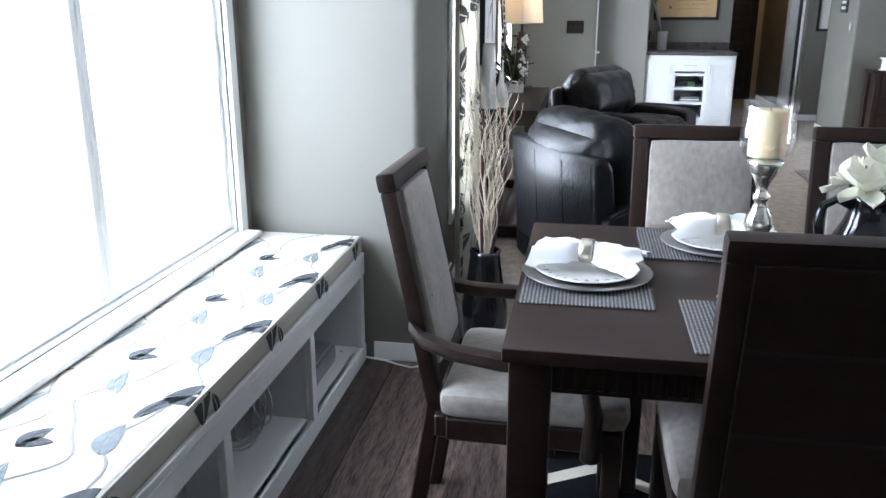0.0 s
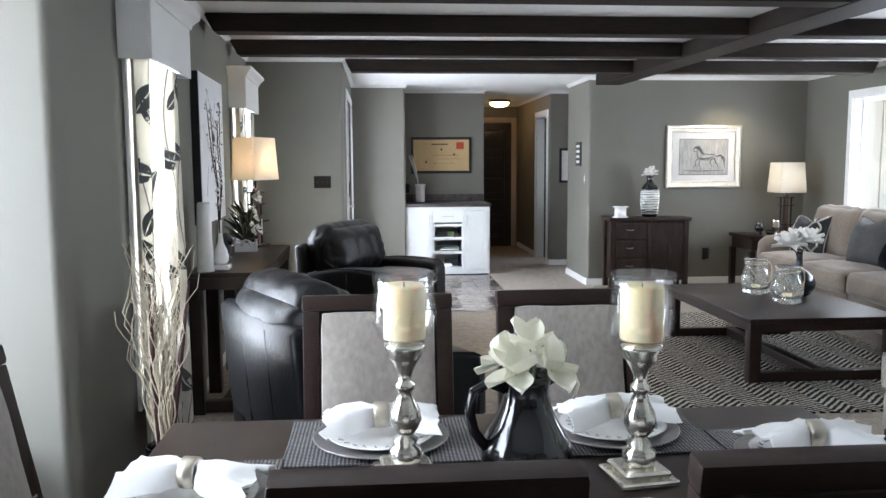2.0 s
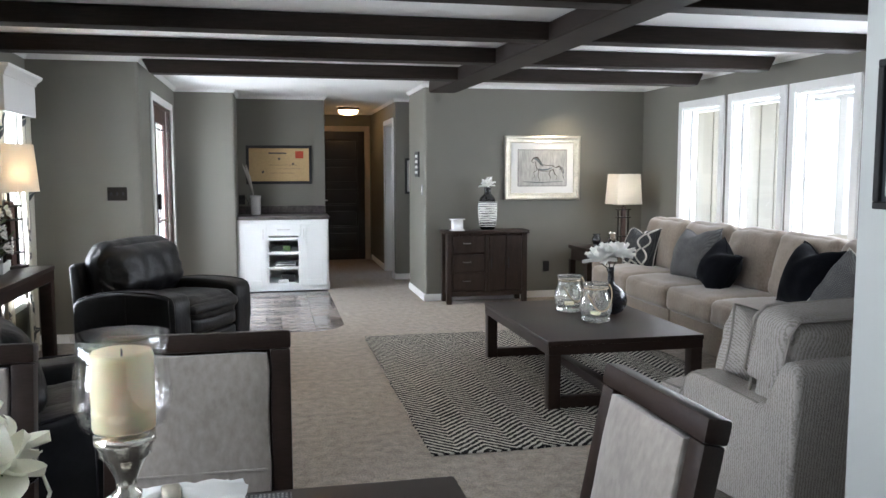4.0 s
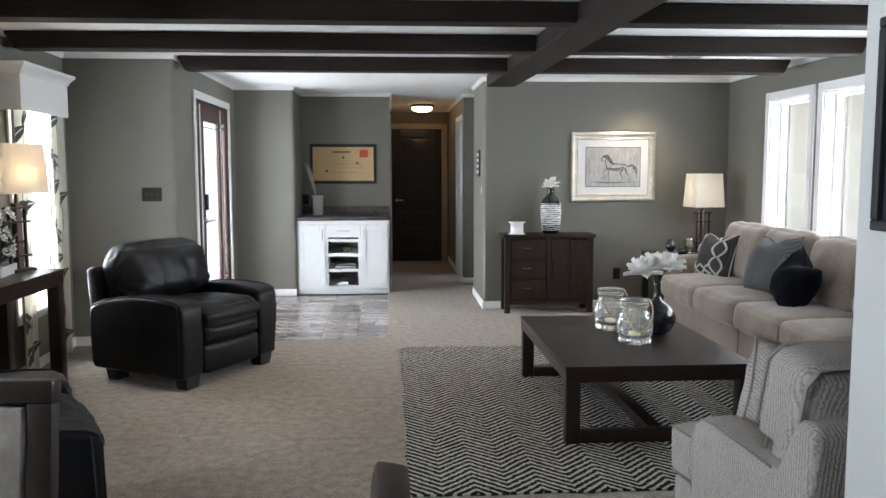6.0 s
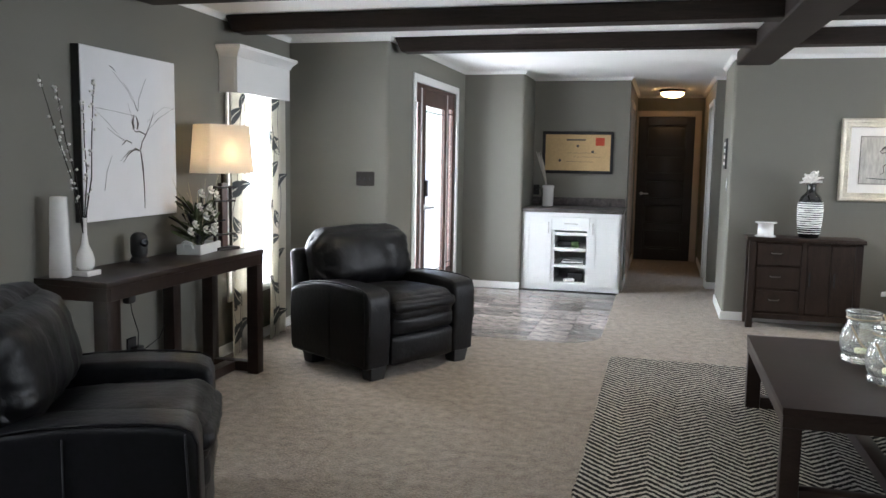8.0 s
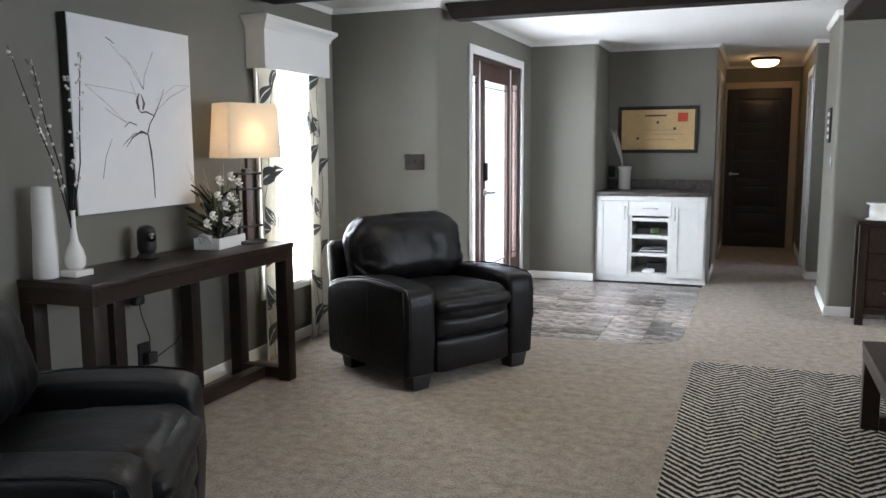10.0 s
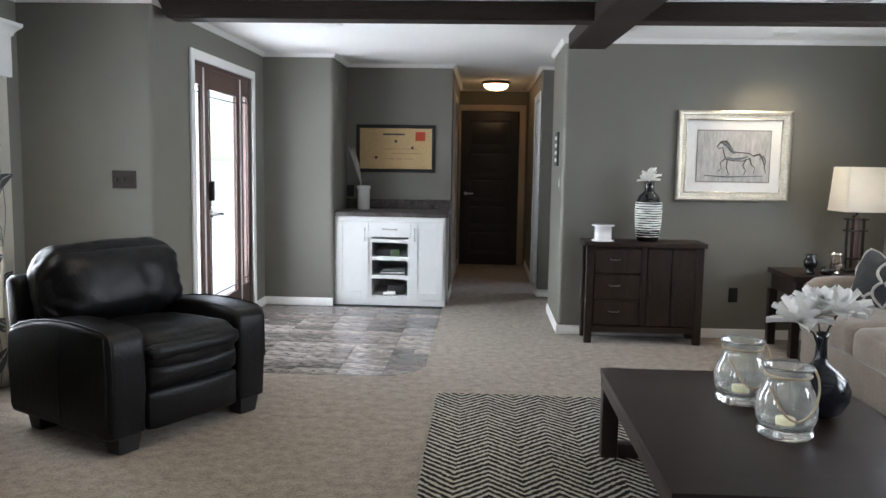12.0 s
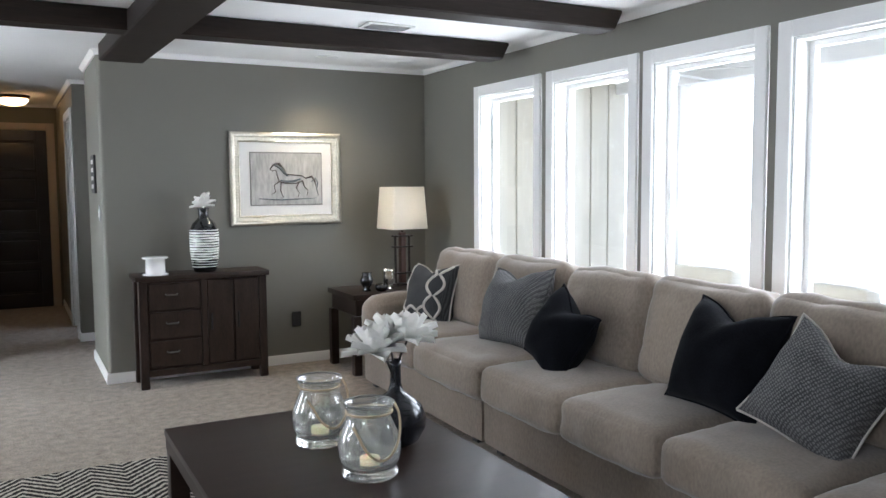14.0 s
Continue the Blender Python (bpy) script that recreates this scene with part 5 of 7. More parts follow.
def trestle_table(name, label, category, x0, x1, y0, y1, h, thick, leg, inset=0.0):
    """A table with two end frames on floor rails and one long stretcher between them."""
    t = thing(name, label, category, ((x0 + x1) / 2, (y0 + y1) / 2, 0))
    w, d = (x1 - x0) / 2, (y1 - y0) / 2
    part("tabletop", boxed(-w, w, -d, d, h - 0.03, h, 0.004, 2), DARK_WOOD, t)
    bm = bmesh.new()
    for a, b, p, q in ((-w + 0.004, w - 0.004, -d + 0.004, -d + 0.03), (-w + 0.004, w - 0.004, d - 0.03, d - 0.004), (-w + 0.004, -w + 0.03, -d + 0.03, d - 0.03), (w - 0.03, w - 0.004, -d + 0.03, d - 0.03)):
        box(bm, a, b, p, q, h - thick, h - 0.03, 0.002, 1)
    part("apron", bm, DARK_WOOD, t)
    for sy in (-1, 1):
        for sx in (-1, 1):
            cx, cy = sx * (w - leg / 2 - 0.006), sy * (d - leg / 2 - 0.006)
            part("leg", boxed(cx - leg / 2, cx + leg / 2, cy - leg / 2, cy + leg / 2, 0.0, h - thick + 0.002, 0.004, 2), DARK_WOOD, t)
        cy = sy * (d - leg / 2 - 0.006)
        part("floor_rail", boxed(-w + leg + 0.008, w - leg - 0.008, cy - leg / 2 + 0.004, cy + leg / 2 - 0.004, 0.012, 0.012 + leg * 0.85, 0.004, 2), DARK_WOOD, t)
    part("stretcher", boxed(-leg / 2, leg / 2, -d + leg + 0.006, d - leg - 0.006, 0.014, 0.01 + leg * 0.85, 0.004, 2), DARK_WOOD, t)
    return t


ctb = trestle_table("console_table", "dark espresso console table with thick square legs", "console table", 0.575, 0.985, 5.46, 6.985, 0.805, 0.095, 0.075)
for y in (-0.28, 0.28):
    part("leg", boxed(-0.19, -0.115, y - 0.0375, y + 0.0375, 0, 0.711, 0.004, 2), DARK_WOOD, ctb)


def table_lamp(name, x, y, z, glow, label, tint=(1.0, 0.68, 0.38), slim=1.0, turn=4, deep=1.0):
    t = thing(name, label, "table lamp", (x, y, z), turn, "table lamps")
    h0, h1 = (0.48, 0.78)
    bm = bmesh.new()
    box(bm, -0.085, 0.085, -0.06, 0.06, 0, 0.018, 0.003, 1)
    part("base", bm, DARK_METAL, t)
    part("column", boxed(-0.022, 0.022, -0.022, 0.022, 0.018, 0.42, 0.003, 1), MAHOGANY, t, "brown wooden column")
    for s in (-1, 1):
        part("side_rod", boxed(s * 0.062 - 0.006, s * 0.062 + 0.006, -0.01, 0.01, 0.018, 0.40, 0.002, 1), DARK_METAL, t)
    for zz in (0.09, 0.30, 0.385):
        part("cross_bar", boxed(-0.082, 0.082, -0.03, 0.03, zz, zz + 0.012, 0.002, 1), DARK_METAL, t)
    part("neck", lathed([(0.009, 0.42), (0.009, 0.56)], seg=10), DARK_METAL, t)
    bm = bmesh.new()
    ring = []
    for zz, a, b in ((h0 - 0.03 * (slim < 0.8), 0.205, 0.145), (h1, 0.18, 0.125), (h1, 0.174, 0.119), (h0 - 0.03 * (slim < 0.8), 0.199, 0.139)):
        a, b = a * slim, b * deep
        pts = []
        for k in range(4):
            sx, sy = ((-1, -1), (1, -1), (1, 1), (-1, 1))[k]
            for c in range(3):
                q = math.radians(225 + 90 * k - 45 + 45 * c)
                pts.append(bm.verts.new((sx * (a - 0.012) + 0.012 * math.cos(q), sy * (b - 0.012) + 0.012 * math.sin(q), zz)))
        ring.append(pts)
    for p, q in ((0, 1), (1, 2), (2, 3), (3, 0)):
        for k in range(12):
            bm.faces.new((ring[p][k], ring[p][(k + 1) % 12], ring[q][(k + 1) % 12], ring[q][k]))
    bmesh.ops.recalc_face_normals(bm, faces=bm.faces)
    part("shade", bm, SHADE, t, "cream linen shade", soft=50)
    part("bulb", lathed([(0.012, 0.56), (0.03, 0.59), (0.032, 0.62), (0.02, 0.65), (0.0, 0.655)], seg=14), glowing("lamp_bulb_glow", tint, glow), t, "glowing bulb")
    return t


table_lamp("table_lamp", 0.765, 6.862, 0.8055, 18.0, "dark metal table lamp with a lit cream shade", slim=0.87, turn=69, deep=0.68)

# canvas with an ink flower
cv = thing("canvas_picture", "white canvas with a grey ink drawing of a flower", "canvas picture", (XL, 6.2, 1.045))
cv.matrix_world = SKEW @ cv.matrix_world
part("stretched_canvas", boxed(0.002, 0.05, -0.425, 0.425, 0, 0.89, 0.003, 1), CANVAS, cv)
part("edge", boxed(0.001, 0.046, -0.432, -0.4255, 0, 0.89, 0.001, 1), BLACK, cv, "black painted side edge")
# strokes: (across, up) from 0 to 1 on the canvas, and widths in millimetres
STROKES = (
    (((0.611, 0.052), (0.608, 0.181), (0.597, 0.318), (0.575, 0.412)), (2.5, 4, 5, 4)),
    (((0.575, 0.412), (0.519, 0.427), (0.444, 0.394), (0.389, 0.34)), (5, 6, 4, 1)),
    (((0.575, 0.421), (0.597, 0.472), (0.639, 0.516), (0.658, 0.542)), (4, 3, 4, 2)),
    (((0.639, 0.516), (0.569, 0.536), (0.528, 0.53), (0.492, 0.554)), (3, 5, 4, 2)),
    (((0.508, 0.551), (0.492, 0.587), (0.514, 0.635)), (6, 9, 2)),
    (((0.542, 0.547), (0.553, 0.581), (0.536, 0.626)), (5, 8, 2)),
    (((0.481, 0.461), (0.425, 0.477), (0.381, 0.448)), (4, 3, 2)),
    (((0.481, 0.461), (0.361, 0.487), (0.236, 0.545)), (1.5, 1.2, 1)),
    (((0.658, 0.542), (0.708, 0.614), (0.736, 0.671)), (2.5, 2, 1)),
    (((0.658, 0.542), (0.792, 0.627), (0.986, 0.702)), (1.6, 1.3, 1)),
    (((0.556, 0.658), (0.569, 0.735), (0.653, 0.87)), (1.8, 1.4, 1)),
    (((0.556, 0.658), (0.492, 0.755), (0.408, 0.823)), (1.4, 1.2, 1)),
    (((0.536, 0.626), (0.319, 0.645), (0.097, 0.658)), (1.0, 1.0, 1)),
    (((0.194, 0.18), (0.222, 0.29), (0.278, 0.386)), (2, 1.3, 1)),
    (((0.575, 0.412), (0.60, 0.25), (0.615, 0.10)), (2.0, 2.0, 1.4)),
    (((0.50, 0.60), (0.47, 0.66), (0.45, 0.70)), (1.0, 1.0, 0.8)),
    (((0.30, 0.88), (0.45, 0.78), (0.55, 0.66)), (0.9, 1.0, 1.0)),
    (((0.986, 0.702), (0.85, 0.70), (0.66, 0.60)), (0.8, 0.9, 1.0)),
    (((0.097, 0.658), (0.25, 0.57), (0.40, 0.47)), (0.8, 0.9, 1.2)),
    (((0.36, 0.35), (0.46, 0.415), (0.56, 0.42)), (1.2, 3.0, 2.5)),
    (((0.272, 0.908), (0.306, 0.895), (0.333, 0.881)), (2.5, 3, 1)),
)
for pts, wide in STROKES:
    line = [(0.0502, -0.425 + 0.85 * a, 0.89 * b) for a, b in pts]
    part("inked_stroke", tube(bmesh.new(), line, [0.00085 * q for q in wide], 5), INK if max(wide) > 2 else STEM_INK, cv)

# on the console
tv = single("tall_vase", lathed([(0.045, 0), (0.048, 0.004), (0.044, 0.12), (0.04, 0.2), (0.041, 0.26), (0.036, 0.38), (0.032, 0.385), (0.03, 0.3), (0.0, 0.3)], seg=8, square=0.5), WHITE_CERAMIC, "tall square white ceramic vase with ribs", "vase")
tv.matrix_world = pose(0.675, 5.535, 0.8055, 0, 0, 20)
bv = thing("bud_vase", "slim white bud vase on a small stand", "vase", (0.745, 5.62, 0.8055))
part("stand", boxed(-0.05, 0.05, -0.05, 0.05, 0, 0.028, 0.006), WHITE_CERAMIC, bv)
part("bottle", lathed([(0.03, 0.028), (0.042, 0.045), (0.044, 0.075), (0.036, 0.11), (0.018, 0.15), (0.012, 0.2), (0.011, 0.27), (0.014, 0.28), (0.009, 0.28), (0.008, 0.2), (0.0, 0.19)], seg=24), WHITE_CERAMIC, bv)
cb = thing("cotton_branches", "thin branches with white buds in the bud vase", "branches", (0.745, 5.62, 1.0))
rnd = random.Random(12)
for k in range(4):
    a = (-1.8, -1.2, 0.35, 1.0)[k]
    pts = [(0.0, 0.004 * k - 0.006, 0.0), (0.0, a * 0.02, 0.12), (0.01, a * 0.05, 0.28), (0.0, a * 0.08 - 0.01, 0.45), (0.0, a * 0.11 - 0.02, 0.62 + 0.05 * (k % 2)), (0.0, a * 0.13 - 0.03, 0.74 - 0.05 * (k % 3))]
    br = part("branch", tube(bmesh.new(), pts, [0.004, 0.0035, 0.003, 0.0025, 0.002, 0.001], 5), DARK_METAL, cb)
    for j in range(19):
        t = rnd.uniform(0.25, 1.0) * 5
        i = min(4, int(t))
        p = Vector(pts[i]).lerp(Vector(pts[i + 1]), t - i) + Vector((rnd.uniform(-1, 1), rnd.uniform(-1, 1), rnd.uniform(-0.3, 1))) * 0.012
        part("bud", lathed([(0.0, -0.008), (0.006, -0.004), (0.0075, 0.002), (0.0, 0.009)], seg=7, m=pose(*p, rnd.uniform(-40, 40), 0, 0)), PETAL, br, "white cotton bud")
wc = thing("web_camera", "small round black desk camera", "camera", (0.665, 6.15, 0.8055), -20)
part("foot", lathed([(0.05, 0), (0.052, 0.006), (0.045, 0.02), (0.03, 0.035), (0.0, 0.04)], seg=20), BLACK, wc)
part("head", padded(0.088, 0.088, 0.15, 0.04, (0, 0, 0.0), 6, pose(0, 0, 0.09)), BLACK, wc)
part("lens", lathed([(0.0, 0), (0.022, 0), (0.024, 0.008), (0.012, 0.01), (0.0, 0.008)], seg=16, m=pose(0.043, 0, 0.11, 0, 90, 0)), BLACK_CERAMIC, wc)
pl = thing("planter_box", "white wooden planter tray with rope handles", "planter", (0.72, 6.66, 0.8055), 8)
bm = bmesh.new()
for a, b, p, q in ((-0.075, 0.075, -0.15, -0.14), (-0.075, 0.075, 0.14, 0.15), (-0.075, -0.065, -0.14, 0.14), (0.065, 0.075, -0.14, 0.14)):
    box(bm, a, b, p, q, 0, 0.06, 0.002, 1)
box(bm, -0.065, 0.065, -0.14, 0.14, 0, 0.04)
part("tray", bm, WHITE_CABINET, pl)
for s in (-1, 1):
    part("handle", tube(bmesh.new(), [(-0.03, s * 0.152, 0.04), (-0.025, s * 0.175, 0.075), (0.0, s * 0.185, 0.085), (0.025, s * 0.175, 0.075), (0.03, s * 0.152, 0.04)], 0.006, 7), WHITE_CABINET, pl)
fo = thing("silk_flowers", "silk arrangement of white blossoms and dark leaves", "flower arrangement", (0.72, 6.66, 0.8465), 8)
rnd = random.Random(31)
for k in range(64):
    a = rnd.uniform(0, 6.28)
    r, h = rnd.uniform(0.02, 0.16), rnd.uniform(0.06, 0.32)
    bm = bmesh.new()
    petal_cup(bm, (0.25 * r * math.cos(a), 0.6 * r * math.sin(a), rnd.uniform(0.0, 0.2)), (0.7 * math.cos(a), math.sin(a), rnd.uniform(0.2, 1.2)), rnd.uniform(0.08, 0.17), rnd.uniform(0.010, 0.022), rnd.uniform(-0.03, 0.02))
    part("leaf", bm, FOLIAGE if k % 3 else BLACK, fo, soft=80)
BLOSSOMS = ((-0.11, 0.285), (-0.03, 0.30), (-0.10, 0.21), (-0.06, 0.16), (-0.09, 0.09), (-0.15, 0.12), (-0.23, 0.09), (0.06, 0.27), (0.02, 0.20), (0.05, 0.10), (-0.02, 0.08), (0.09, 0.17))
for k, (by, bz) in enumerate(BLOSSOMS):
    c = Vector((0.075 + 0.02 * math.sin(k * 2.1) - 0.12 * abs(by), by, 1.12 * bz))
    part("flower_stem", tube(bmesh.new(), [(0, by * 0.3, 0), (0.03, by * 0.6, bz * 0.6), c], 0.002, 5), FOLIAGE, fo)
    bm = bmesh.new()
    for j in range(6):
        q = 6.28 * j / 6 + k
        petal_cup(bm, c, (0.55, math.cos(q), math.sin(q)), 0.032, 0.017, 0.004, 5)
    part("blossom", bm, PETAL, fo, soft=80)
for k in range(16):
    q = 2.4 * k
    r = 0.008 * math.sqrt(k)
    part("berry", lathed([(0, -0.006), (0.005, -0.003), (0.005, 0.003), (0, 0.006)], seg=7, m=pose(0.11, 0.0 + r * math.cos(q), 0.125 + 1.6 * r * math.sin(q))), PETAL, fo, "white berry")
for k in range(14):
    a = rnd.uniform(0, 6.28)
    part("grass_blade", tube(bmesh.new(), [(0, 0.01 * k - 0.07, 0), (0.05 * math.cos(a), 0.01 * k - 0.07 + 0.06 * math.sin(a), 0.2), (0.1 * math.cos(a), 0.01 * k - 0.07 + 0.18 * math.sin(a), rnd.uniform(0.30, 0.44))], [0.0024, 0.0018, 0.0006], 4), FOLIAGE if k % 2 else STRAW, fo)
ou = thing("wall_outlet", "black wall outlet with a plugged in cord", "outlet", (XL + 0.005, 6.2, 0.30))
ou.matrix_world = SKEW @ ou.matrix_world
part("plate", boxed(-0.006, 0.006, -0.04, 0.04, -0.06, 0.06, 0.003, 1), BLACK, ou)
part("plug", boxed(0.006, 0.05, -0.02, 0.05, -0.05, 0.01, 0.008), BLACK, ou)
part("cable", tube(bmesh.new(), [(0.04, 0.0, -0.02), (0.06, -0.02, 0.1), (0.05, -0.06, 0.22), (0.06, -0.09, 0.31), (0.05, -0.12, 0.49)], 0.003, 5), BLACK, ou)
part("lamp_cable", tube(bmesh.new(), [(0.04, 0.02, -0.03), (0.05, 0.2, 0.02), (0.04, 0.38, 0.2), (0.04, 0.42, 0.49)], 0.003, 5), BLACK, ou)
part("plug_cluster", padded(0.05, 0.07, 0.05, 0.015, (0, 0, 0), 3, pose(0.055, -0.09, 0.3)), BLACK, ou)
sw = thing("switch_plate", "dark bronze triple switch plate", "switch plate", (1.138, YP - 0.001, 1.23))
part("plate", boxed(-0.077, 0.077, -0.007, 0, -0.055, 0.055, 0.003, 1), DARK_METAL, sw)
for k in range(3):
    part("toggle", boxed(-0.052 + 0.046 * k, -0.04 + 0.046 * k, -0.018, -0.007, -0.012, 0.012, 0.003, 1), BLACK, sw)

# ---- living room, porch side ----
cof = trestle_table("coffee_table", "large low espresso coffee table on the rug", "coffee table", 3.945, 4.945, 5.755, 7.205, 0.42, 0.085, 0.075)


def chevron_rug(x0, x1, y0, y1):
    t = thing("area_rug", "black and cream chevron wool rug with a bound edge", "rug", (x0, y0, 0.001))
    bm = bmesh.new()
    nx, ny = 40, 44
    W, D = x1 - x0, y1 - y0
    rows = []
    for lay in (0, 1):
        g = []
        for j in range(ny + 1):
            row = []
            for i in range(nx + 1):
                x, y = W * i / nx, D * j / ny
                if i in (0, nx):
                    x += 0.012 * noise.noise(Vector((0.0, y * 7, 3)))
                if j in (0, ny):
                    y += 0.012 * noise.noise(Vector((x * 7, 0.0, 5)))
                row.append(bm.verts.new((x, y, 0.010 * lay + (0.0015 * noise.noise(Vector((x * 4, y * 4, 1))) if lay else 0))))
            g.append(row)
        rows.append(g)
    for lay, g in enumerate(rows):
        for j in range(ny):
            for i in range(nx):
                q = (g[j][i], g[j][i + 1], g[j + 1][i + 1], g[j + 1][i])
                bm.faces.new(q if lay else q[::-1])
    rim = lambda g: g[0] + [r[-1] for r in g[1:]] + g[-1][-2::-1] + [r[0] for r in g[-2:0:-1]]
    a, b = rim(rows[0]), rim(rows[1])
    for k in range(len(a)):
        bm.faces.new((a[k], a[(k + 1) % len(a)], b[(k + 1) % len(a)], b[k]))
    part("rug_field", bm, RUG, t)
    for s in (0, 1):
        pts = [(W * s + 0.012 * noise.noise(Vector((0.0, D * j / 120 * 7, 3))) + 0.006 * (j % 2), D * j / 120, 0.006) for j in range(121)]
        part("binding", tube(bmesh.new(), pts, 0.0055, 6), RUG, t, "bound edge of the rug")
    return t


chevron_rug(3.13, 5.34, 5.16, 8.11)


def glass_jar(x, y, turn):
    t = thing("glass_jar", "clear glass jar lantern with a rope handle and candle", "jar", (x, y, 0.4205), turn, "glass jars")
    p = [(0.0, 0), (0.085, 0), (0.096, 0.008), (0.096, 0.022), (0.088, 0.03), (0.104, 0.07), (0.107, 0.11), (0.098, 0.15), (0.082, 0.185), (0.074, 0.205), (0.075, 0.225), (0.085, 0.245), (0.088, 0.253), (0.084, 0.256)]
    q = [(0.080, 0.246), (0.071, 0.226), (0.070, 0.205), (0.078, 0.185), (0.094, 0.15), (0.103, 0.11), (0.10, 0.07), (0.082, 0.034), (0.0, 0.03)]
    o = part("jar_glass", lathed(p + q, seg=32), LUSTRE, t, "thick pale lustre glass")
    o.visible_shadow = False
    part("neck_rope", tube(bmesh.new(), [(0.079 * math.cos(a), 0.079 * math.sin(a), 0.222) for a in [6.2832 * k / 24 for k in range(25)]], 0.0035, 6), ROPE, t, "jute rope round the neck")
    part("handle", tube(bmesh.new(), [(0.109 * math.cos(a) * 0.75, -0.03 - 0.078 * math.sin(a) ** 0.6 if math.sin(a) > 0 else -0.03, 0.215 - 0.13 * max(0.0, math.sin(a)) + 0.03 * math.cos(a)) for a in [math.pi * k / 16 for k in range(17)]], 0.0045, 6), ROPE, t, "drooping jute rope handle")
    part("tealight", lathed([(0.0, 0.031), (0.032, 0.031), (0.034, 0.036), (0.034, 0.062), (0.0, 0.06)], seg=20), CANDLE, t, "white candle")


glass_jar(4.44, 6.72, 20)
glass_jar(4.47, 6.31, 10)
bv = thing("bottle_vase", "round black bottle vase with a slim neck", "vase", (4.685, 6.56, 0.4205))
part("body", lathed([(0.05, 0), (0.085, 0.02), (0.112, 0.07), (0.115, 0.105), (0.098, 0.15), (0.06, 0.185), (0.03, 0.205), (0.022, 0.235), (0.02, 0.30), (0.024, 0.325), (0.019, 0.325), (0.016, 0.29), (0.018, 0.235), (0.0, 0.23)], seg=32), surface("satin_black_glaze", (0.012, 0.013, 0.018), 0.22, vary=0.1, bump=0.02, coat=0.3), bv)


def lotus(name, x, y, z, heads, label):
    """White paper blooms with many pointed petals."""
    t = thing(name, label, "flowers", (x, y, z))
    rnd = random.Random(17)
    for hx, hy, hz, r, n in heads:
        part("stem", tube(bmesh.new(), [(0, 0, -0.06), (hx * 0.4, hy * 0.4, hz * 0.4), (hx, hy, hz)], 0.004, 6), DARK_METAL, t, "dark stem")
        for k in range(n):
            lay = k % 3
            a = 2.4 * k
            up = (0.12, 0.5, 1.1)[lay]
            bm = bmesh.new()
            petal_cup(bm, (hx, hy, hz), (math.cos(a), math.sin(a), up + rnd.uniform(-0.12, 0.12)), r * rnd.uniform(0.85, 1.1), r * 0.36, -r * 0.12 + r * 0.2 * lay / 2)
            part("petal", bm, PETAL, t, soft=80)
    return t


lotus("paper_lotus", 4.68, 6.55, 0.72, ((-0.10, -0.04, 0.07, 0.115, 24), (0.05, 0.0, 0.095, 0.12, 24), (-0.01, 0.05, 0.105, 0.10, 18)), "white paper lotus blooms in the black bottle vase")


def sofa():
    t = thing("sectional_sofa", "long beige chenille sectional sofa with loose cushions", "sofa", (6.0, 7.0, 0))
    X = -0.02
    for y0, y1 in ((0.425, 2.03), (-2.25, 0.415)):
        part("base", padded(0.80, y1 - y0, 0.285, 0.025, (0, 0, 0), 6, pose(X, (y0 + y1) / 2, 0.168), 0.003, 4, y0), SOFA, t)
        part("back_frame", padded(0.20, y1 - y0, 0.70, 0.06, (0, 0, 0), 6, pose(0.36, (y0 + y1) / 2, 0.46, 0, 5, 0), 0.003, 4, y0), SOFA, t)
        for yy in (y0 + 0.12, y1 - 0.12):
            for xx in (-0.36, 0.32):
                part("foot", boxed(xx - 0.03, xx + 0.03, yy - 0.03, yy + 0.03, 0, 0.062, 0.005, 1), BLACK, t)
    bm = padded(0.86, 0.22, 0.42, 0.10, (0.01, 0.01, 0.02), 9, pose(-0.01, 1.955, 0.42), 0.004, 5, 2)
    part("arm", bm, SOFA, t)
    edges = (1.85, 1.07, 0.30, -0.37, -0.98, -1.60, -2.22)
    for k, (a, b) in enumerate(zip(edges, edges[1:])):
        part("seat_cushion", padded(0.66, a - b - 0.008, 0.19, 0.05, (0.012, 0.004, 0.034), 16, pose(-0.19, (a + b) / 2, 0.385), 0.010, 6, k * 2.7), SOFA, t)
    edges = (1.92, 1.16, 0.41, -0.25, -0.92, -1.57, -2.22)
    for k, (a, b) in enumerate(zip(edges, edges[1:])):
        part("back_cushion", padded(0.23, a - b - 0.012, 0.50, 0.07, (0.05, 0.006, 0.016), 16, pose(0.17, (a + b) / 2, 0.695, 0, 15, 0), 0.016, 6, k * 3.1), SOFA, t)


sofa()


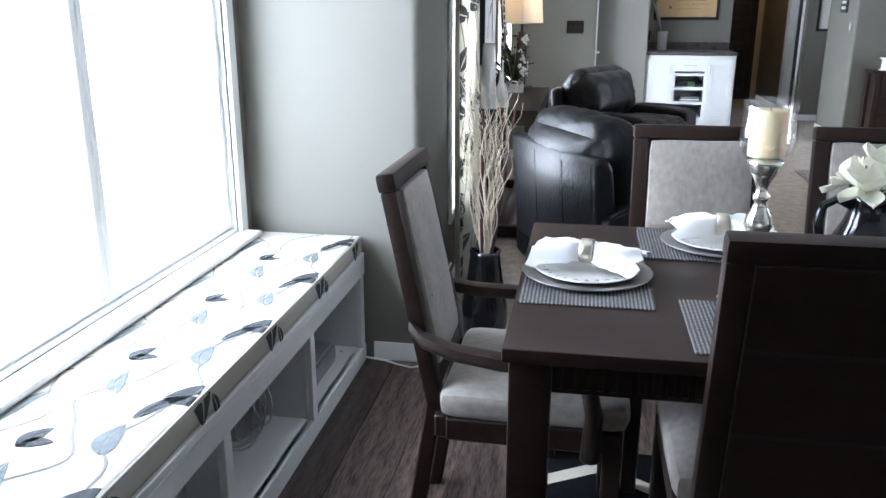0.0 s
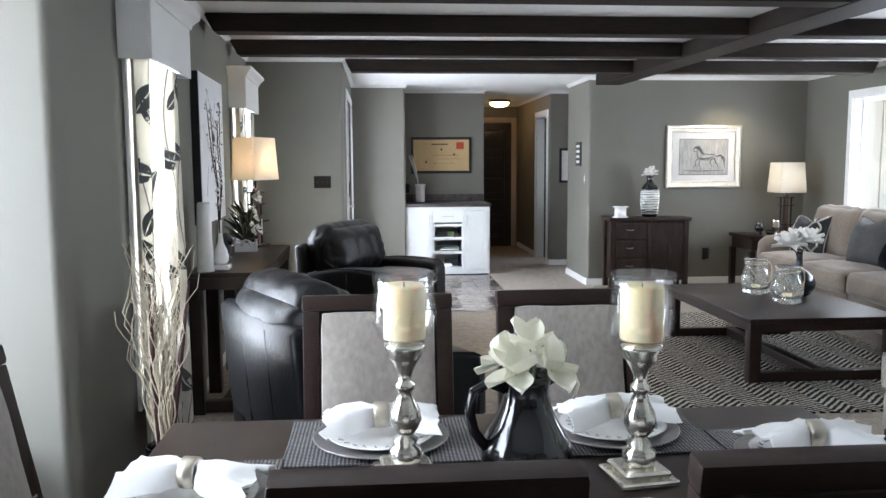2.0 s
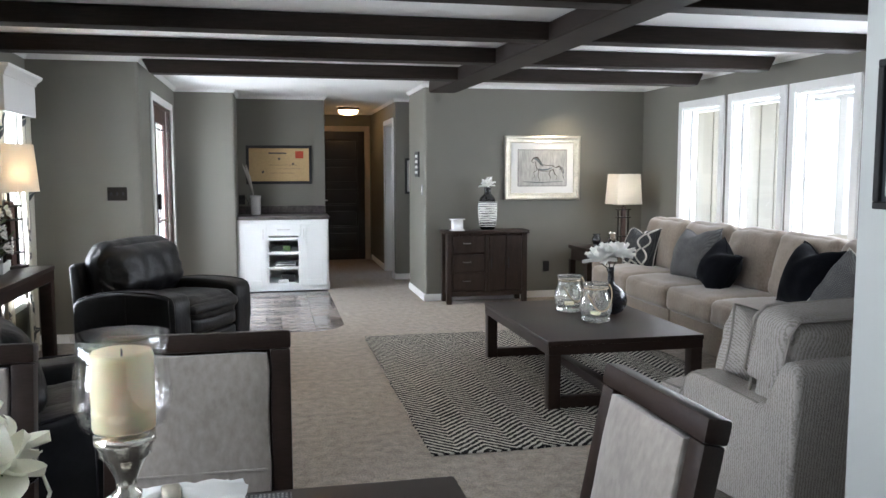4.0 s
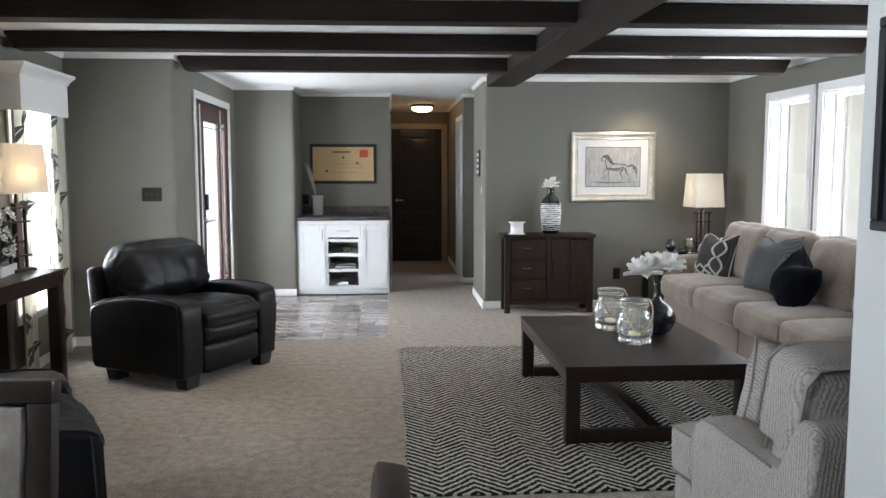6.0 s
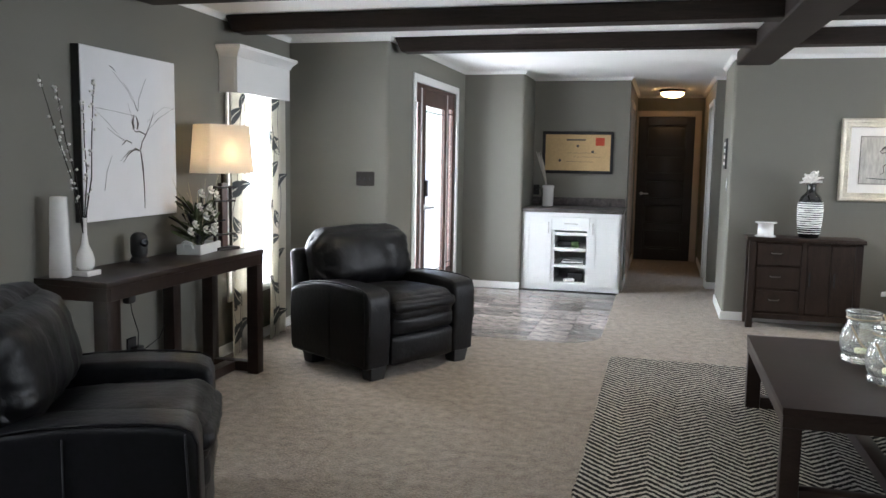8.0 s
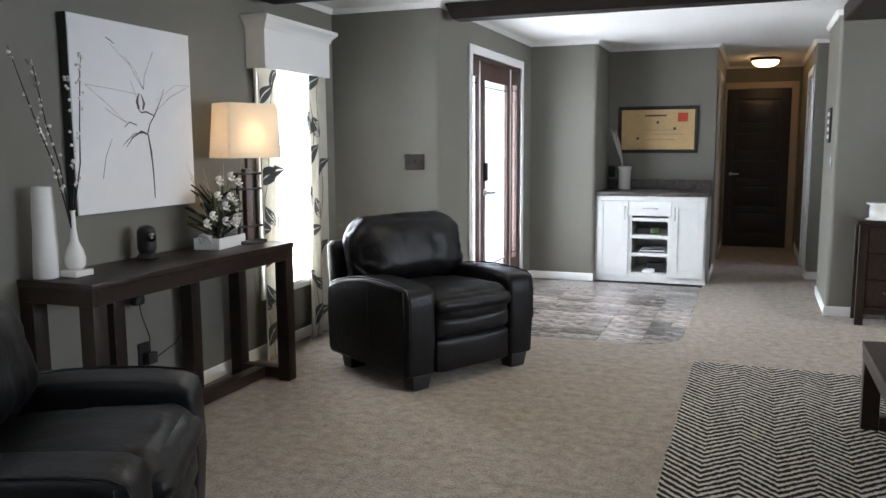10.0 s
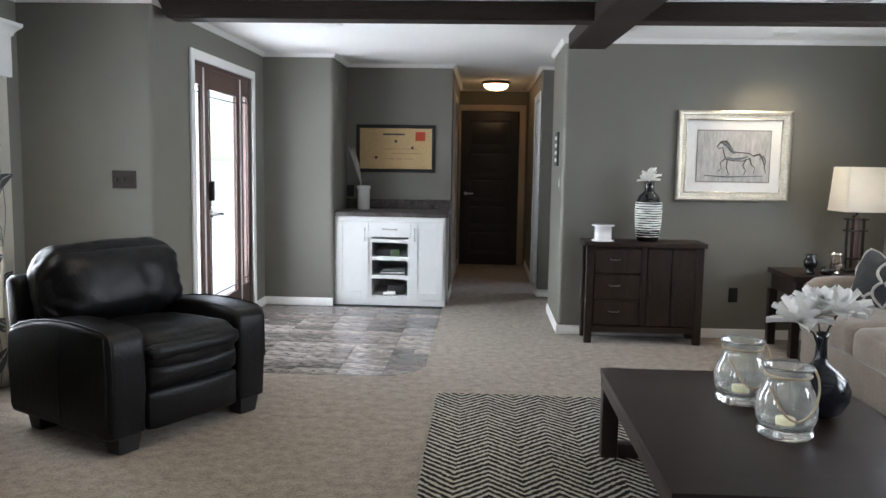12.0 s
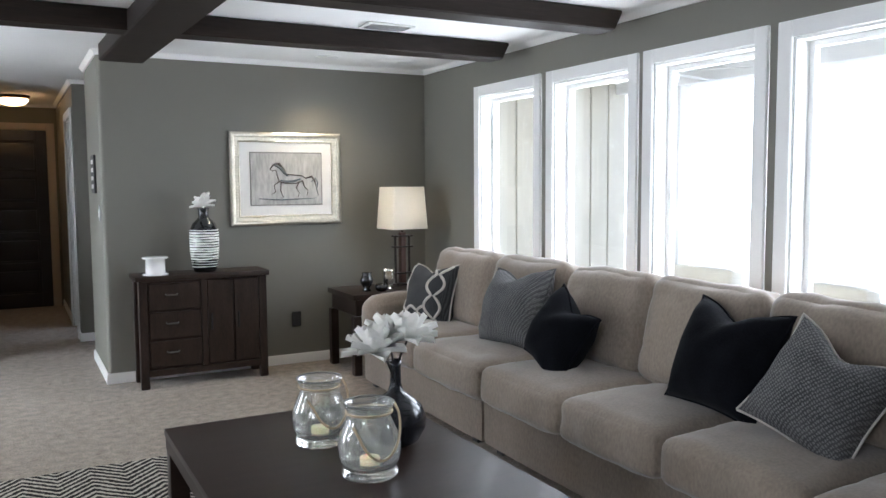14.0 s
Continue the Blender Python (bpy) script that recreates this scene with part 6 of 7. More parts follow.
def pillow(label, x, y, z, size, tilt, turn, spin, material, seed, back=None, chop=0.3):
    """A square throw pillow: full in the middle, chopped on top, with ears at its corners."""
    def on_face(u, v, side=1, lift=0.0):
        e = max(0.0, (1 - u * u) * (1 - v * v))
        dent = chop * math.exp(-((u / 0.42) ** 2)) * max(0.0, v) ** 1.6
        pull, pull2 = 1 - 0.11 * (1 - u * u) * abs(v) ** 3, 1 - 0.11 * (1 - v * v) * abs(u) ** 3
        fold = 0.02 * math.exp(-((u / 0.16) ** 2)) * max(0.0, v) ** 2
        th = side * (0.34 * size * e ** 0.5 + lift - fold) + 0.014 * noise.noise(Vector((u * 2.4, v * 2.4, seed)))
        return (u * size / 2 * pull2, (v - dent) * size / 2 * pull, th if e > 0 else 0.0)

    bm = bmesh.new()
    n = 20
    for s in (1, -1):
        g = [[bm.verts.new(on_face(2 * i / n - 1, 2 * j / n - 1, s)) for i in range(n + 1)] for j in range(n + 1)]
        for j in range(n):
            for i in range(n):
                q = (g[j][i], g[j][i + 1], g[j + 1][i + 1], g[j + 1][i])
                bm.faces.new(q if s == 1 else q[::-1])
    bmesh.ops.remove_doubles(bm, verts=bm.verts, dist=0.0008)
    t = thing("throw_pillow", label, "pillow", (x, y, z), group="throw pillows")
    t.matrix_world = pose(x, y, z, 0, 0, turn) @ pose(0, 0, 0, 90 - tilt, 0, 0) @ pose(0, 0, 0, 0, 0, spin)
    part("cover", bm, material, t, soft=80)
    rim = []
    for k in range(81):
        c, f = (k // 20) % 4, k % 20 / 20
        u, v = ((2 * f - 1, -1), (1, 2 * f - 1), (1 - 2 * f, 1), (-1, 1 - 2 * f))[c]
        rim.append(on_face(u, v))
    part("piping", tube(bmesh.new(), rim, 0.006, 6), back or material, t)
    return t, on_face


# faces point to -x and a little towards the kitchen
TRELLIS_DARK = weave("charcoal_knit", (0.03, 0.032, 0.034), (0.10, 0.10, 0.10), 40, 40, 0.95)
CREAM_KNIT = surface("cream_knit", (0.50, 0.47, 0.42), 0.95, vary=0.12, fine=220, bump=0.5)
t, face = pillow("charcoal pillow with a cream trellis band", 5.93, 8.64, 0.655, 0.43, 20, -75, 3, TRELLIS_DARK, 1.3, CREAM_KNIT)
LANES = [[(0.58 + lane * (0.03 + 0.22 * abs(math.sin(v * 4.4 + 0.6))), v) for v in [-0.92 + 1.84 * k / 26 for k in range(27)]] for lane in (-1, 1)]
LANES += [[(u, -0.68 + lane * (0.02 + 0.15 * abs(math.sin(u * 5.0)))) for u in [-0.92 + 1.2 * k / 18 for k in range(19)]] for lane in (-1, 1)]
LANES += [[(-0.86 + 0.04 * math.sin(v * 9), v) for v in [-0.5 + 1.4 * k / 18 for k in range(19)]]]
for lane in LANES:
    part("trellis_band", tube(bmesh.new(), [face(u, v, 1, 0.001) for u, v in lane], 0.010, 6), CREAM_KNIT, t, "cream trellis band")
pillow("charcoal ribbed throw pillow with peaked corners", 5.93, 7.62, 0.70, 0.47, 22, -82, 4, GRAPHITE, 2.1)
pillow("black velvet throw pillow leaning on another", 5.80, 7.03, 0.655, 0.40, 24, -92, -20, BLACK_VELVET, 3.7)
pillow("black velvet throw pillow with peaked corners", 5.93, 6.10, 0.70, 0.46, 24, -88, -4, BLACK_VELVET, 4.2)
pillow("charcoal ribbed throw pillow with a cream back", 5.86, 5.62, 0.675, 0.42, 24, -72, -24, GRAPHITE, 5.9, CREAM_KNIT)


def club_chair(x, y, turn):
    """An oatmeal corduroy club chair, facing -x before the turn: T shaped seat, square arms, tall loose back."""
    t = thing("club_chair", "oatmeal corduroy club chair with loose welted cushions", "armchair", (x, y, 0), turn)
    part("base", padded(0.66, 0.86, 0.20, 0.02, (0, 0, 0), 6, pose(-0.07, 0, 0.16)), CORDUROY, t)
    side = [(-0.235, 0.07), (0.38, 0.07), (0.385, 0.30), (0.37, 0.52), (0.22, 0.515), (0.05, 0.53), (-0.10, 0.545), (-0.18, 0.545), (-0.225, 0.52), (-0.242, 0.47), (-0.245, 0.25)]
    for s in (-1, 1):
        y0, y1 = sorted((s * 0.29, s * 0.455))
        arm = part("arm", prismed(side, y0, y1, 0.035, 4), CORDUROY, t, soft=60)
        part("welt", tube(bmesh.new(), [(px + (0.012 if px < -0.2 else 0), s * 0.445, pz - (0.006 if pz > 0.5 else 0)) for px, pz in side[4:]], 0.004, 5), WELT, arm)
    part("seat_cushion", padded(0.60, 0.57, 0.19, 0.04, (0.0, 0, 0.03), 10, pose(-0.10, 0, 0.36), 0.006, 6, 1), CORDUROY, t)
    ear = part("seat_front", padded(0.175, 0.88, 0.19, 0.035, (0.012, 0.0, 0.008), 10, pose(-0.335, 0, 0.358), 0.004, 6, 2), CORDUROY, t)
    for z in (0.275, 0.442):
        part("welt", tube(bmesh.new(), [(-0.27, -0.437, z), (-0.40, -0.437, z), (-0.420, -0.415, z), (-0.424, 0.0, z), (-0.420, 0.415, z), (-0.40, 0.437, z), (-0.27, 0.437, z)], 0.0045, 5), WELT, ear)
    shell = [(0.20, 0.07), (0.395, 0.07), (0.41, 0.40), (0.425, 0.66), (0.41, 0.695), (0.37, 0.705), (0.33, 0.69), (0.24, 0.50)]
    part("back_frame", prismed(shell, -0.452, 0.452, 0.03, 4), CORDUROY, t, soft=60)
    lean = pose(0.235, 0, 0.655, 0, 13, 0)
    bm = padded(0.20, 0.90, 0.46, 0.06, (0.035, 0.0, 0.012), 16, None, 0.010, 6, 5)
    for v in bm.verts:                       # narrow below, with ears over the arms
        if v.co.z < -0.07:
            v.co.y *= 0.86
        v.co = lean @ v.co
    back = part("back_cushion", bm, CORDUROY, t, soft=70)
    for s in (-1, 1):
        rim = [(s * 0.098, -0.385, -0.20), (s * 0.098, -0.385, -0.075), (s * 0.095, -0.438, -0.05), (s * 0.095, -0.44, 0.17), (s * 0.09, -0.40, 0.218), (s * 0.09, 0.40, 0.218), (s * 0.095, 0.44, 0.17), (s * 0.095, 0.438, -0.05), (s * 0.098, 0.385, -0.075), (s * 0.098, 0.385, -0.20)]
        part("welt", tube(bmesh.new(), [lean @ Vector(p) for p in rim], 0.006, 6), WELT, back)
    for a in (-0.35, 0.34):
        for b in (-0.38, 0.38):
            part("foot", boxed(a - 0.04, a + 0.04, b - 0.04, b + 0.04, 0, 0.075, 0.006, 1), BLACK, t)
    return t


club_chair(4.63, 4.394, -81)
pillow("oatmeal corduroy pillow standing in the club chair", 4.52, 4.53, 0.615, 0.43, 10, -171, 4, CORDUROY, 7.3, WELT, 0.12)

# end table and what stands on it
et = thing("end_table", "dark espresso end table beside the sofa", "side table", (5.93, 9.52, 0))
part("tabletop", boxed(-0.33, 0.33, -0.27, 0.27, 0.56, 0.6, 0.005, 2), DARK_WOOD, et)
part("drawer_box", boxed(-0.305, 0.305, -0.245, 0.245, 0.44, 0.56, 0.003, 1), DARK_WOOD, et)
for a in (-0.295, 0.295):
    for b in (-0.235, 0.235):
        part("leg", boxed(a - 0.03, a + 0.03, b - 0.03, b + 0.03, 0, 0.44, 0.004, 1), DARK_WOOD, et)
# bulb glow added here to whiten the shade, in place of window daylight on it
table_lamp("table_lamp", 6.17, 9.62, 0.6005, 10.0, "dark metal table lamp with a white shade", (1.0, 0.92, 0.80), 0.76)
o = single("small_urn", lathed([(0.03, 0), (0.034, 0.008), (0.022, 0.02), (0.045, 0.06), (0.05, 0.085), (0.036, 0.115), (0.03, 0.125), (0.04, 0.14), (0.034, 0.14), (0.0, 0.12)], seg=22), BLACK_CERAMIC, "small dark glazed urn on the end table", "urn")
o.matrix_world = pose(5.775, 9.42, 0.6005)
o = single("votive_bowl", lathed([(0.03, 0), (0.045, 0.015), (0.05, 0.04), (0.04, 0.055), (0.034, 0.05), (0.0, 0.02)], seg=20), BLACK_CERAMIC, "low dark votive bowl on the end table", "bowl")
o.matrix_world = pose(5.87, 9.36, 0.6005)
o = single("mercury_votive", lathed([(0.035, 0), (0.03, 0.012), (0.02, 0.022), (0.042, 0.055), (0.05, 0.10), (0.044, 0.14), (0.052, 0.155), (0.046, 0.155), (0.0, 0.06)], seg=24), MERCURY, "silver mercury glass votive on the end table", "candle holder")
o.matrix_world = pose(5.955, 9.42, 0.6005)

# dresser
dr = thing("wooden_dresser", "rustic dark wooden chest with three drawers and doors", "dresser", (4.62, 9.745, 0))
w, d0, d1 = 0.44, -0.135, 0.165
part("top", boxed(-w - 0.022, w + 0.022, d0 - 0.02, d1, 0.75, 0.785, 0.006, 2), RUSTIC, dr)
part("carcass", boxed(-w + 0.03, w - 0.03, d0 + 0.02, d1 - 0.004, 0.10, 0.749), RUSTIC, dr)
for sx in (-1, 1):
    for sy in (d0 + 0.022, d1 - 0.03):
        part("leg", boxed(sx * (w - 0.025) - 0.028, sx * (w - 0.025) + 0.028, sy - 0.025, sy + 0.025, 0, 0.749, 0.004, 1), RUSTIC, dr)
part("bottom_rail", boxed(-w + 0.03, w - 0.03, d0 + 0.002, d0 + 0.02, 0.085, 0.13, 0.003, 1), RUSTIC, dr)
part("middle_stile", boxed(-0.025, 0.015, d0 + 0.002, d0 + 0.02, 0.13, 0.749, 0.003, 1), RUSTIC, dr)
for k in range(3):
    z0 = 0.145 + 0.2 * k
    f = part("drawer", boxed(-w + 0.062, -0.03, d0 + 0.001, d0 + 0.02, z0, z0 + 0.185, 0.005, 1), RUSTIC, dr)
    part("pull", tube(bmesh.new(), [(-0.265, d0 + 0.002, z0 + 0.11), (-0.26, d0 - 0.018, z0 + 0.105), (-0.19, d0 - 0.018, z0 + 0.105), (-0.185, d0 + 0.002, z0 + 0.11)], 0.005, 6), PEWTER, f, "pewter bar pull")
for a, b, hx in ((0.02, 0.2, 0.045), (0.206, w - 0.055, 0.235)):
    f = part("door", boxed(a, b, d0 + 0.001, d0 + 0.02, 0.14, 0.735, 0.005, 1), RUSTIC, dr)
    part("pull", boxed(hx - 0.006, hx + 0.006, d0 - 0.012, d0 + 0.002, 0.38, 0.5, 0.003, 1), BLACK, f, "black iron pull")
sv = thing("striped_vase", "tall black vase banded with white stripes", "vase", (4.655, 9.74, 0.7855))
part("body", lathed([(0.07, 0), (0.078, 0.006), (0.09, 0.06), (0.10, 0.15), (0.103, 0.24), (0.098, 0.30), (0.08, 0.345), (0.05, 0.375), (0.036, 0.39), (0.036, 0.44), (0.042, 0.455), (0.036, 0.455), (0.0, 0.43)], seg=32), BLACK_CERAMIC, sv)
rnd = random.Random(2)
prof = [(0.0, 0.078), (0.06, 0.09), (0.15, 0.10), (0.24, 0.103), (0.30, 0.098), (0.345, 0.08)]
for k in range(15):
    z = 0.04 + 0.0185 * k
    r = np.interp(z, [p[0] for p in prof], [p[1] for p in prof]) + 0.0012
    bm = bmesh.new()
    rows = []
    for j in range(41):
        a = 6.2832 * j / 40
        h = (0.0062 if 2 < k < 14 else 0.0028) * (1 + 0.5 * noise.noise(Vector((math.cos(a) * 2, math.sin(a) * 2, k * 3.0))))
        zz = z + 0.004 * noise.noise(Vector((math.cos(a), math.sin(a), k)))
        rows.append((bm.verts.new((r * math.cos(a), r * math.sin(a), zz - h)), bm.verts.new((r * math.cos(a), r * math.sin(a), zz + h))))
    for p, q in zip(rows, rows[1:]):
        bm.faces.new((p[0], q[0], q[1], p[1]))
    part("stripe", bm, PETAL, sv, "uneven white stripe")
lotus("white_bloom", 4.655, 9.74, 1.19, ((-0.01, -0.01, 0.06, 0.085, 18), (0.005, 0.0, 0.09, 0.08, 12)), "white paper bloom in the striped vase")
sp = single("ribbon_spool", lathed([(0.085, 0), (0.088, 0.008), (0.066, 0.014), (0.064, 0.11), (0.088, 0.116), (0.086, 0.126), (0.0, 0.124)], seg=28), WHITE_CERAMIC, "white spool shaped stand on the dresser", "spool")
sp.matrix_world = pose(4.305, 9.68, 0.7855)
ol = single("black_outlet", boxed(-0.036, 0.036, -0.006, 0, -0.058, 0.058, 0.003, 1), BLACK, "black wall outlet above the baseboard", "outlet")
ol.matrix_world = pose(5.385, YH - 0.001, 0.35)

# framed horse print
hp = thing("horse_print", "pale horse drawing in a wide silver frame", "framed picture", (5.327, YH - 0.001, 1.448))
w, h = 0.437, 0.352
prof = [(0.0, 0.0), (0.0, 0.028), (-0.015, 0.036), (-0.03, 0.032), (-0.036, 0.022), (-0.062, 0.018), (-0.068, 0.022), (-0.075, 0.018), (-0.075, 0.0)]
bm = bmesh.new()
rings = []
for sx, sz in ((-1, -1), (1, -1), (1, 1), (-1, 1)):
    rings.append([bm.verts.new((sx * (w + o), -u, sz * (h + o))) for o, u in prof])
for k in range(4):
    a, b = rings[k], rings[(k + 1) % 4]
    for j in range(len(prof)):
        bm.faces.new((a[j], b[j], b[(j + 1) % len(prof)], a[(j + 1) % len(prof)]))
bmesh.ops.recalc_face_normals(bm, faces=bm.faces)
part("frame", bm, SILVER, hp, "champagne silver moulded frame", soft=25)
for s in (-1, 1):
    for k in range(26):
        part("bead", boxed(s * (w - 0.049) - 0.009, s * (w - 0.049) + 0.009, -0.0225, -0.017, -h + 0.085 + 0.0206 * k, -h + 0.095 + 0.0206 * k, 0.002, 1), SILVER, hp, soft=0)
part("mount", boxed(-w + 0.073, w - 0.073, -0.010, -0.004, -h + 0.073, h - 0.073), PAPER, hp, "white mount", soft=0)
PRINT = surface("washed_print_paper", (0.43, 0.425, 0.41), 0.7, vary=0.3, scale=9, fine=24, bump=0.02, stretch=(2.4, 1, 0.6))
part("print", boxed(-0.285, 0.285, -0.0125, -0.0101, -0.205, 0.205), PRINT, hp, "pale washed print", soft=0)
for a, b, p, q in ((-0.285, 0.285, 0.196, 0.202), (-0.285, 0.285, -0.202, -0.196), (-0.285, -0.279, -0.196, 0.196), (0.279, 0.285, -0.196, 0.196)):
    part("print_border", boxed(a, b, -0.0135, -0.0126, p, q), STEM_INK, hp, soft=0)


def brush(pts, r, material):
    part("brush_stroke", tube(bmesh.new(), [(x, -0.0125, z) for x, z in pts], [1.15 * q for q in r], 5), material, hp)


brush([(-0.13, 0.075), (-0.10, 0.11), (-0.06, 0.115), (-0.03, 0.08), (0.0, 0.035), (0.06, 0.03), (0.12, 0.025), (0.16, 0.0)], [0.003, 0.007, 0.010, 0.008, 0.005, 0.004, 0.004, 0.003], INK)
brush([(-0.13, 0.075), (-0.115, 0.06), (-0.085, 0.068), (-0.075, 0.03), (-0.06, -0.02), (0.0, -0.035), (0.07, -0.035), (0.12, -0.02)], [0.003, 0.004, 0.004, 0.004, 0.005, 0.004, 0.004, 0.004], INK)
brush([(-0.06, -0.02), (-0.10, -0.05), (-0.09, -0.10), (-0.12, -0.12)], [0.005, 0.004, 0.003, 0.002], INK)
brush([(-0.045, -0.025), (-0.05, -0.09), (-0.03, -0.14), (-0.045, -0.15)], [0.004, 0.004, 0.003, 0.002], INK)
brush([(0.10, -0.02), (0.075, -0.07), (0.10, -0.11), (0.085, -0.145)], [0.006, 0.005, 0.003, 0.002], INK)
brush([(0.125, -0.01), (0.14, -0.06), (0.17, -0.09), (0.16, -0.13)], [0.006, 0.005, 0.003, 0.002], INK)
brush([(-0.10, 0.11), (-0.05, 0.085), (-0.02, 0.05), (0.01, 0.02)], [0.006, 0.010, 0.012, 0.004], GREY_INK)
brush([(-0.05, -0.01), (0.0, -0.02), (0.06, -0.015), (0.11, 0.0)], [0.004, 0.008, 0.008, 0.006], GREY_INK)
brush([(0.20, -0.02), (0.23, 0.005), (0.25, -0.03), (0.24, -0.08), (0.255, -0.13)], [0.003, 0.006, 0.006, 0.004, 0.002], GREY_INK)
brush([(-0.22, -0.15), (-0.05, -0.16), (0.1, -0.155), (0.24, -0.15)], [0.002, 0.005, 0.004, 0.002], GREY_INK)
brush([(0.155, 0.005), (0.20, 0.02), (0.225, -0.015), (0.235, -0.06)], [0.004, 0.008, 0.006, 0.002], INK)

# ---- entry, bar and hallway ----
bc = thing("bar_cabinet", "white shaker bar cabinet with a drawer and open cubbies", "cabinet", (2.51, 11.01, 0))
w = 0.528
for nm, a, b, p, q, lo, hi in (("side_panel", -w, -w + 0.018, 0.02, 0.68, 0, 0.845), ("side_panel", w - 0.018, w, 0.02, 0.68, 0, 0.845), ("back_panel", -w + 0.018, w - 0.018, 0.66, 0.68, 0.0, 0.845), ("bottom_panel", -w + 0.018, w - 0.018, 0.02, 0.66, 0.075, 0.09), ("divider", -0.205, -0.19, 0.02, 0.66, 0.09, 0.83), ("divider", 0.19, 0.205, 0.02, 0.66, 0.09, 0.83)):
    part(nm, boxed(a, b, p, q, lo, hi), WHITE_CABINET, bc, soft=0)
bm = bmesh.new()
for a, b, lo, hi in ((-w, -w + 0.035, 0, 0.845), (w - 0.035, w, 0, 0.845), (-0.215, -0.17, 0.08, 0.80), (0.17, 0.215, 0.08, 0.80), (-w + 0.035, w - 0.035, 0.80, 0.845), (-w + 0.035, w - 0.035, 0, 0.08)):
    box(bm, a, b, 0.0, 0.02, lo, hi, 0.002, 1)
part("face_frame", bm, WHITE_CABINET, bc)
for z in (0.255, 0.43, 0.60):
    part("shelf", boxed(-0.19, 0.19, 0.004, 0.65, z, z + 0.035, 0.002, 1), WHITE_CABINET, bc)
for s, (a, b) in ((1, (-w + 0.02, -0.205)), (-1, (0.205, w - 0.02))):
    dd = part("door", boxed(a, b, -0.012, -0.002, 0.06, 0.80, 0.002, 1), WHITE_CABINET, bc)
    for nm, p, q, lo, hi in (("stile", a, a + 0.06, 0.06, 0.80), ("stile", b - 0.06, b, 0.06, 0.80), ("rail", a + 0.06, b - 0.06, 0.06, 0.13), ("rail", a + 0.06, b - 0.06, 0.73, 0.80)):
        part(nm, boxed(p, q, -0.02, -0.0115, lo, hi, 0.002, 1), WHITE_CABINET, dd)
    hx = b - 0.03 if s > 0 else a + 0.03
    part("handle", tube(bmesh.new(), [(hx, -0.02, 0.62), (hx, -0.045, 0.625), (hx, -0.045, 0.735), (hx, -0.02, 0.74)], 0.005, 7), METAL, dd, "satin bar handle")
f = part("drawer", boxed(-0.2, 0.2, -0.02, -0.002, 0.655, 0.80, 0.004, 1), WHITE_CABINET, bc)
part("handle", tube(bmesh.new(), [(-0.07, -0.02, 0.73), (-0.065, -0.045, 0.73), (0.065, -0.045, 0.73), (0.07, -0.02, 0.73)], 0.005, 7), METAL, f, "satin bar handle")
kt = thing("bar_countertop", "dark marbled laminate countertop with a backsplash", "countertop", (2.51, 11.01, 0.846))
part("slab", boxed(-0.53, 0.545, -0.025, 0.682, 0, 0.038, 0.006, 2), COUNTER, kt)
part("backsplash", boxed(-0.528, 0.53, 0.662, 0.682, 0.0385, 0.135, 0.003, 1), COUNTER, kt)
vz = thing("white_crock", "white ribbed crock on the bar", "vase", (2.19, 11.47, 0.8845))
part("body", lathed([(0.058, 0), (0.062, 0.004), (0.062, 0.2), (0.07, 0.212), (0.07, 0.232), (0.06, 0.238), (0.054, 0.23), (0.054, 0.08), (0.0, 0.07)], seg=26), WHITE_CERAMIC, vz)
pg = thing("pampas_plumes", "pale dried plumes in the white crock", "dried plumes", (2.19, 11.47, 0.96))
rnd = random.Random(6)
for k in range(9):
    dx, dy = -0.10 - 0.06 * rnd.random(), 0.06 * rnd.random() - 0.03
    st = part("plume_stem", tube(bmesh.new(), [(0, 0, 0), (dx * 0.25, dy * 0.4, 0.2), (dx * 0.6, dy, 0.38), (dx, dy, 0.50 + 0.05 * rnd.random())], [0.003, 0.004, 0.012, 0.002], 6), CREAM_KNIT, pg)
pc = thing("postcard_print", "aged postcard print with a red stamp in a black frame", "framed picture", (2.483, YB - 0.001, 1.495))
w, h = 0.403, 0.24
for a, b, p, q in ((-w, w, h - 0.035, h), (-w, w, -h, -h + 0.035), (-w, -w + 0.035, -h + 0.035, h - 0.035), (w - 0.035, w, -h + 0.035, h - 0.035)):
    part("frame_side", boxed(a, b, -0.024, 0, p, q, 0.004, 1), BLACK, pc)
part("card", boxed(-w + 0.035, w - 0.035, -0.008, -0.003, -h + 0.035, h - 0.035), PARCHMENT, pc, "yellowed card", soft=0)
part("stamp", boxed(0.2, 0.3, -0.0095, -0.0082, 0.08, 0.17), RED_INK, pc, "red stamp", soft=0)
for a, b, z, q in ((-0.13, 0.09, 0.135, 0.018), (-0.12, 0.22, -0.005, 0.003), (-0.05, 0.26, -0.05, 0.003), (-0.12, 0.18, -0.105, 0.003)):
    part("lettering_bar", boxed(a, b, -0.0092, -0.0082, z, z + q), INK, pc, "faded lettering", soft=0)
for x, z in ((0.0, 0.075), (0.17, 0.01), (-0.2, -0.09)):
    part("postmark", lathed([(0.0, 0), (0.016, 0.0002), (0.0, 0.0006)], seg=12, m=pose(x, -0.0085, z, 90, 0, 0)), INK, pc, soft=0)
bo = thing("green_figurine", "small green and dark trinket on the shelf", "trinket", (2.55, 11.1, 0.4655))
part("body", padded(0.09, 0.05, 0.07, 0.02, (0, 0, 0), 3, pose(0, 0, 0.035)), surface("green_glaze", (0.05, 0.085, 0.03), 0.3), bo)
o = single("dark_binder", boxed(-0.09, 0.09, -0.06, 0.06, 0, 0.06, 0.008), BLACK, "dark folded item on the cabinet shelf", "folder")
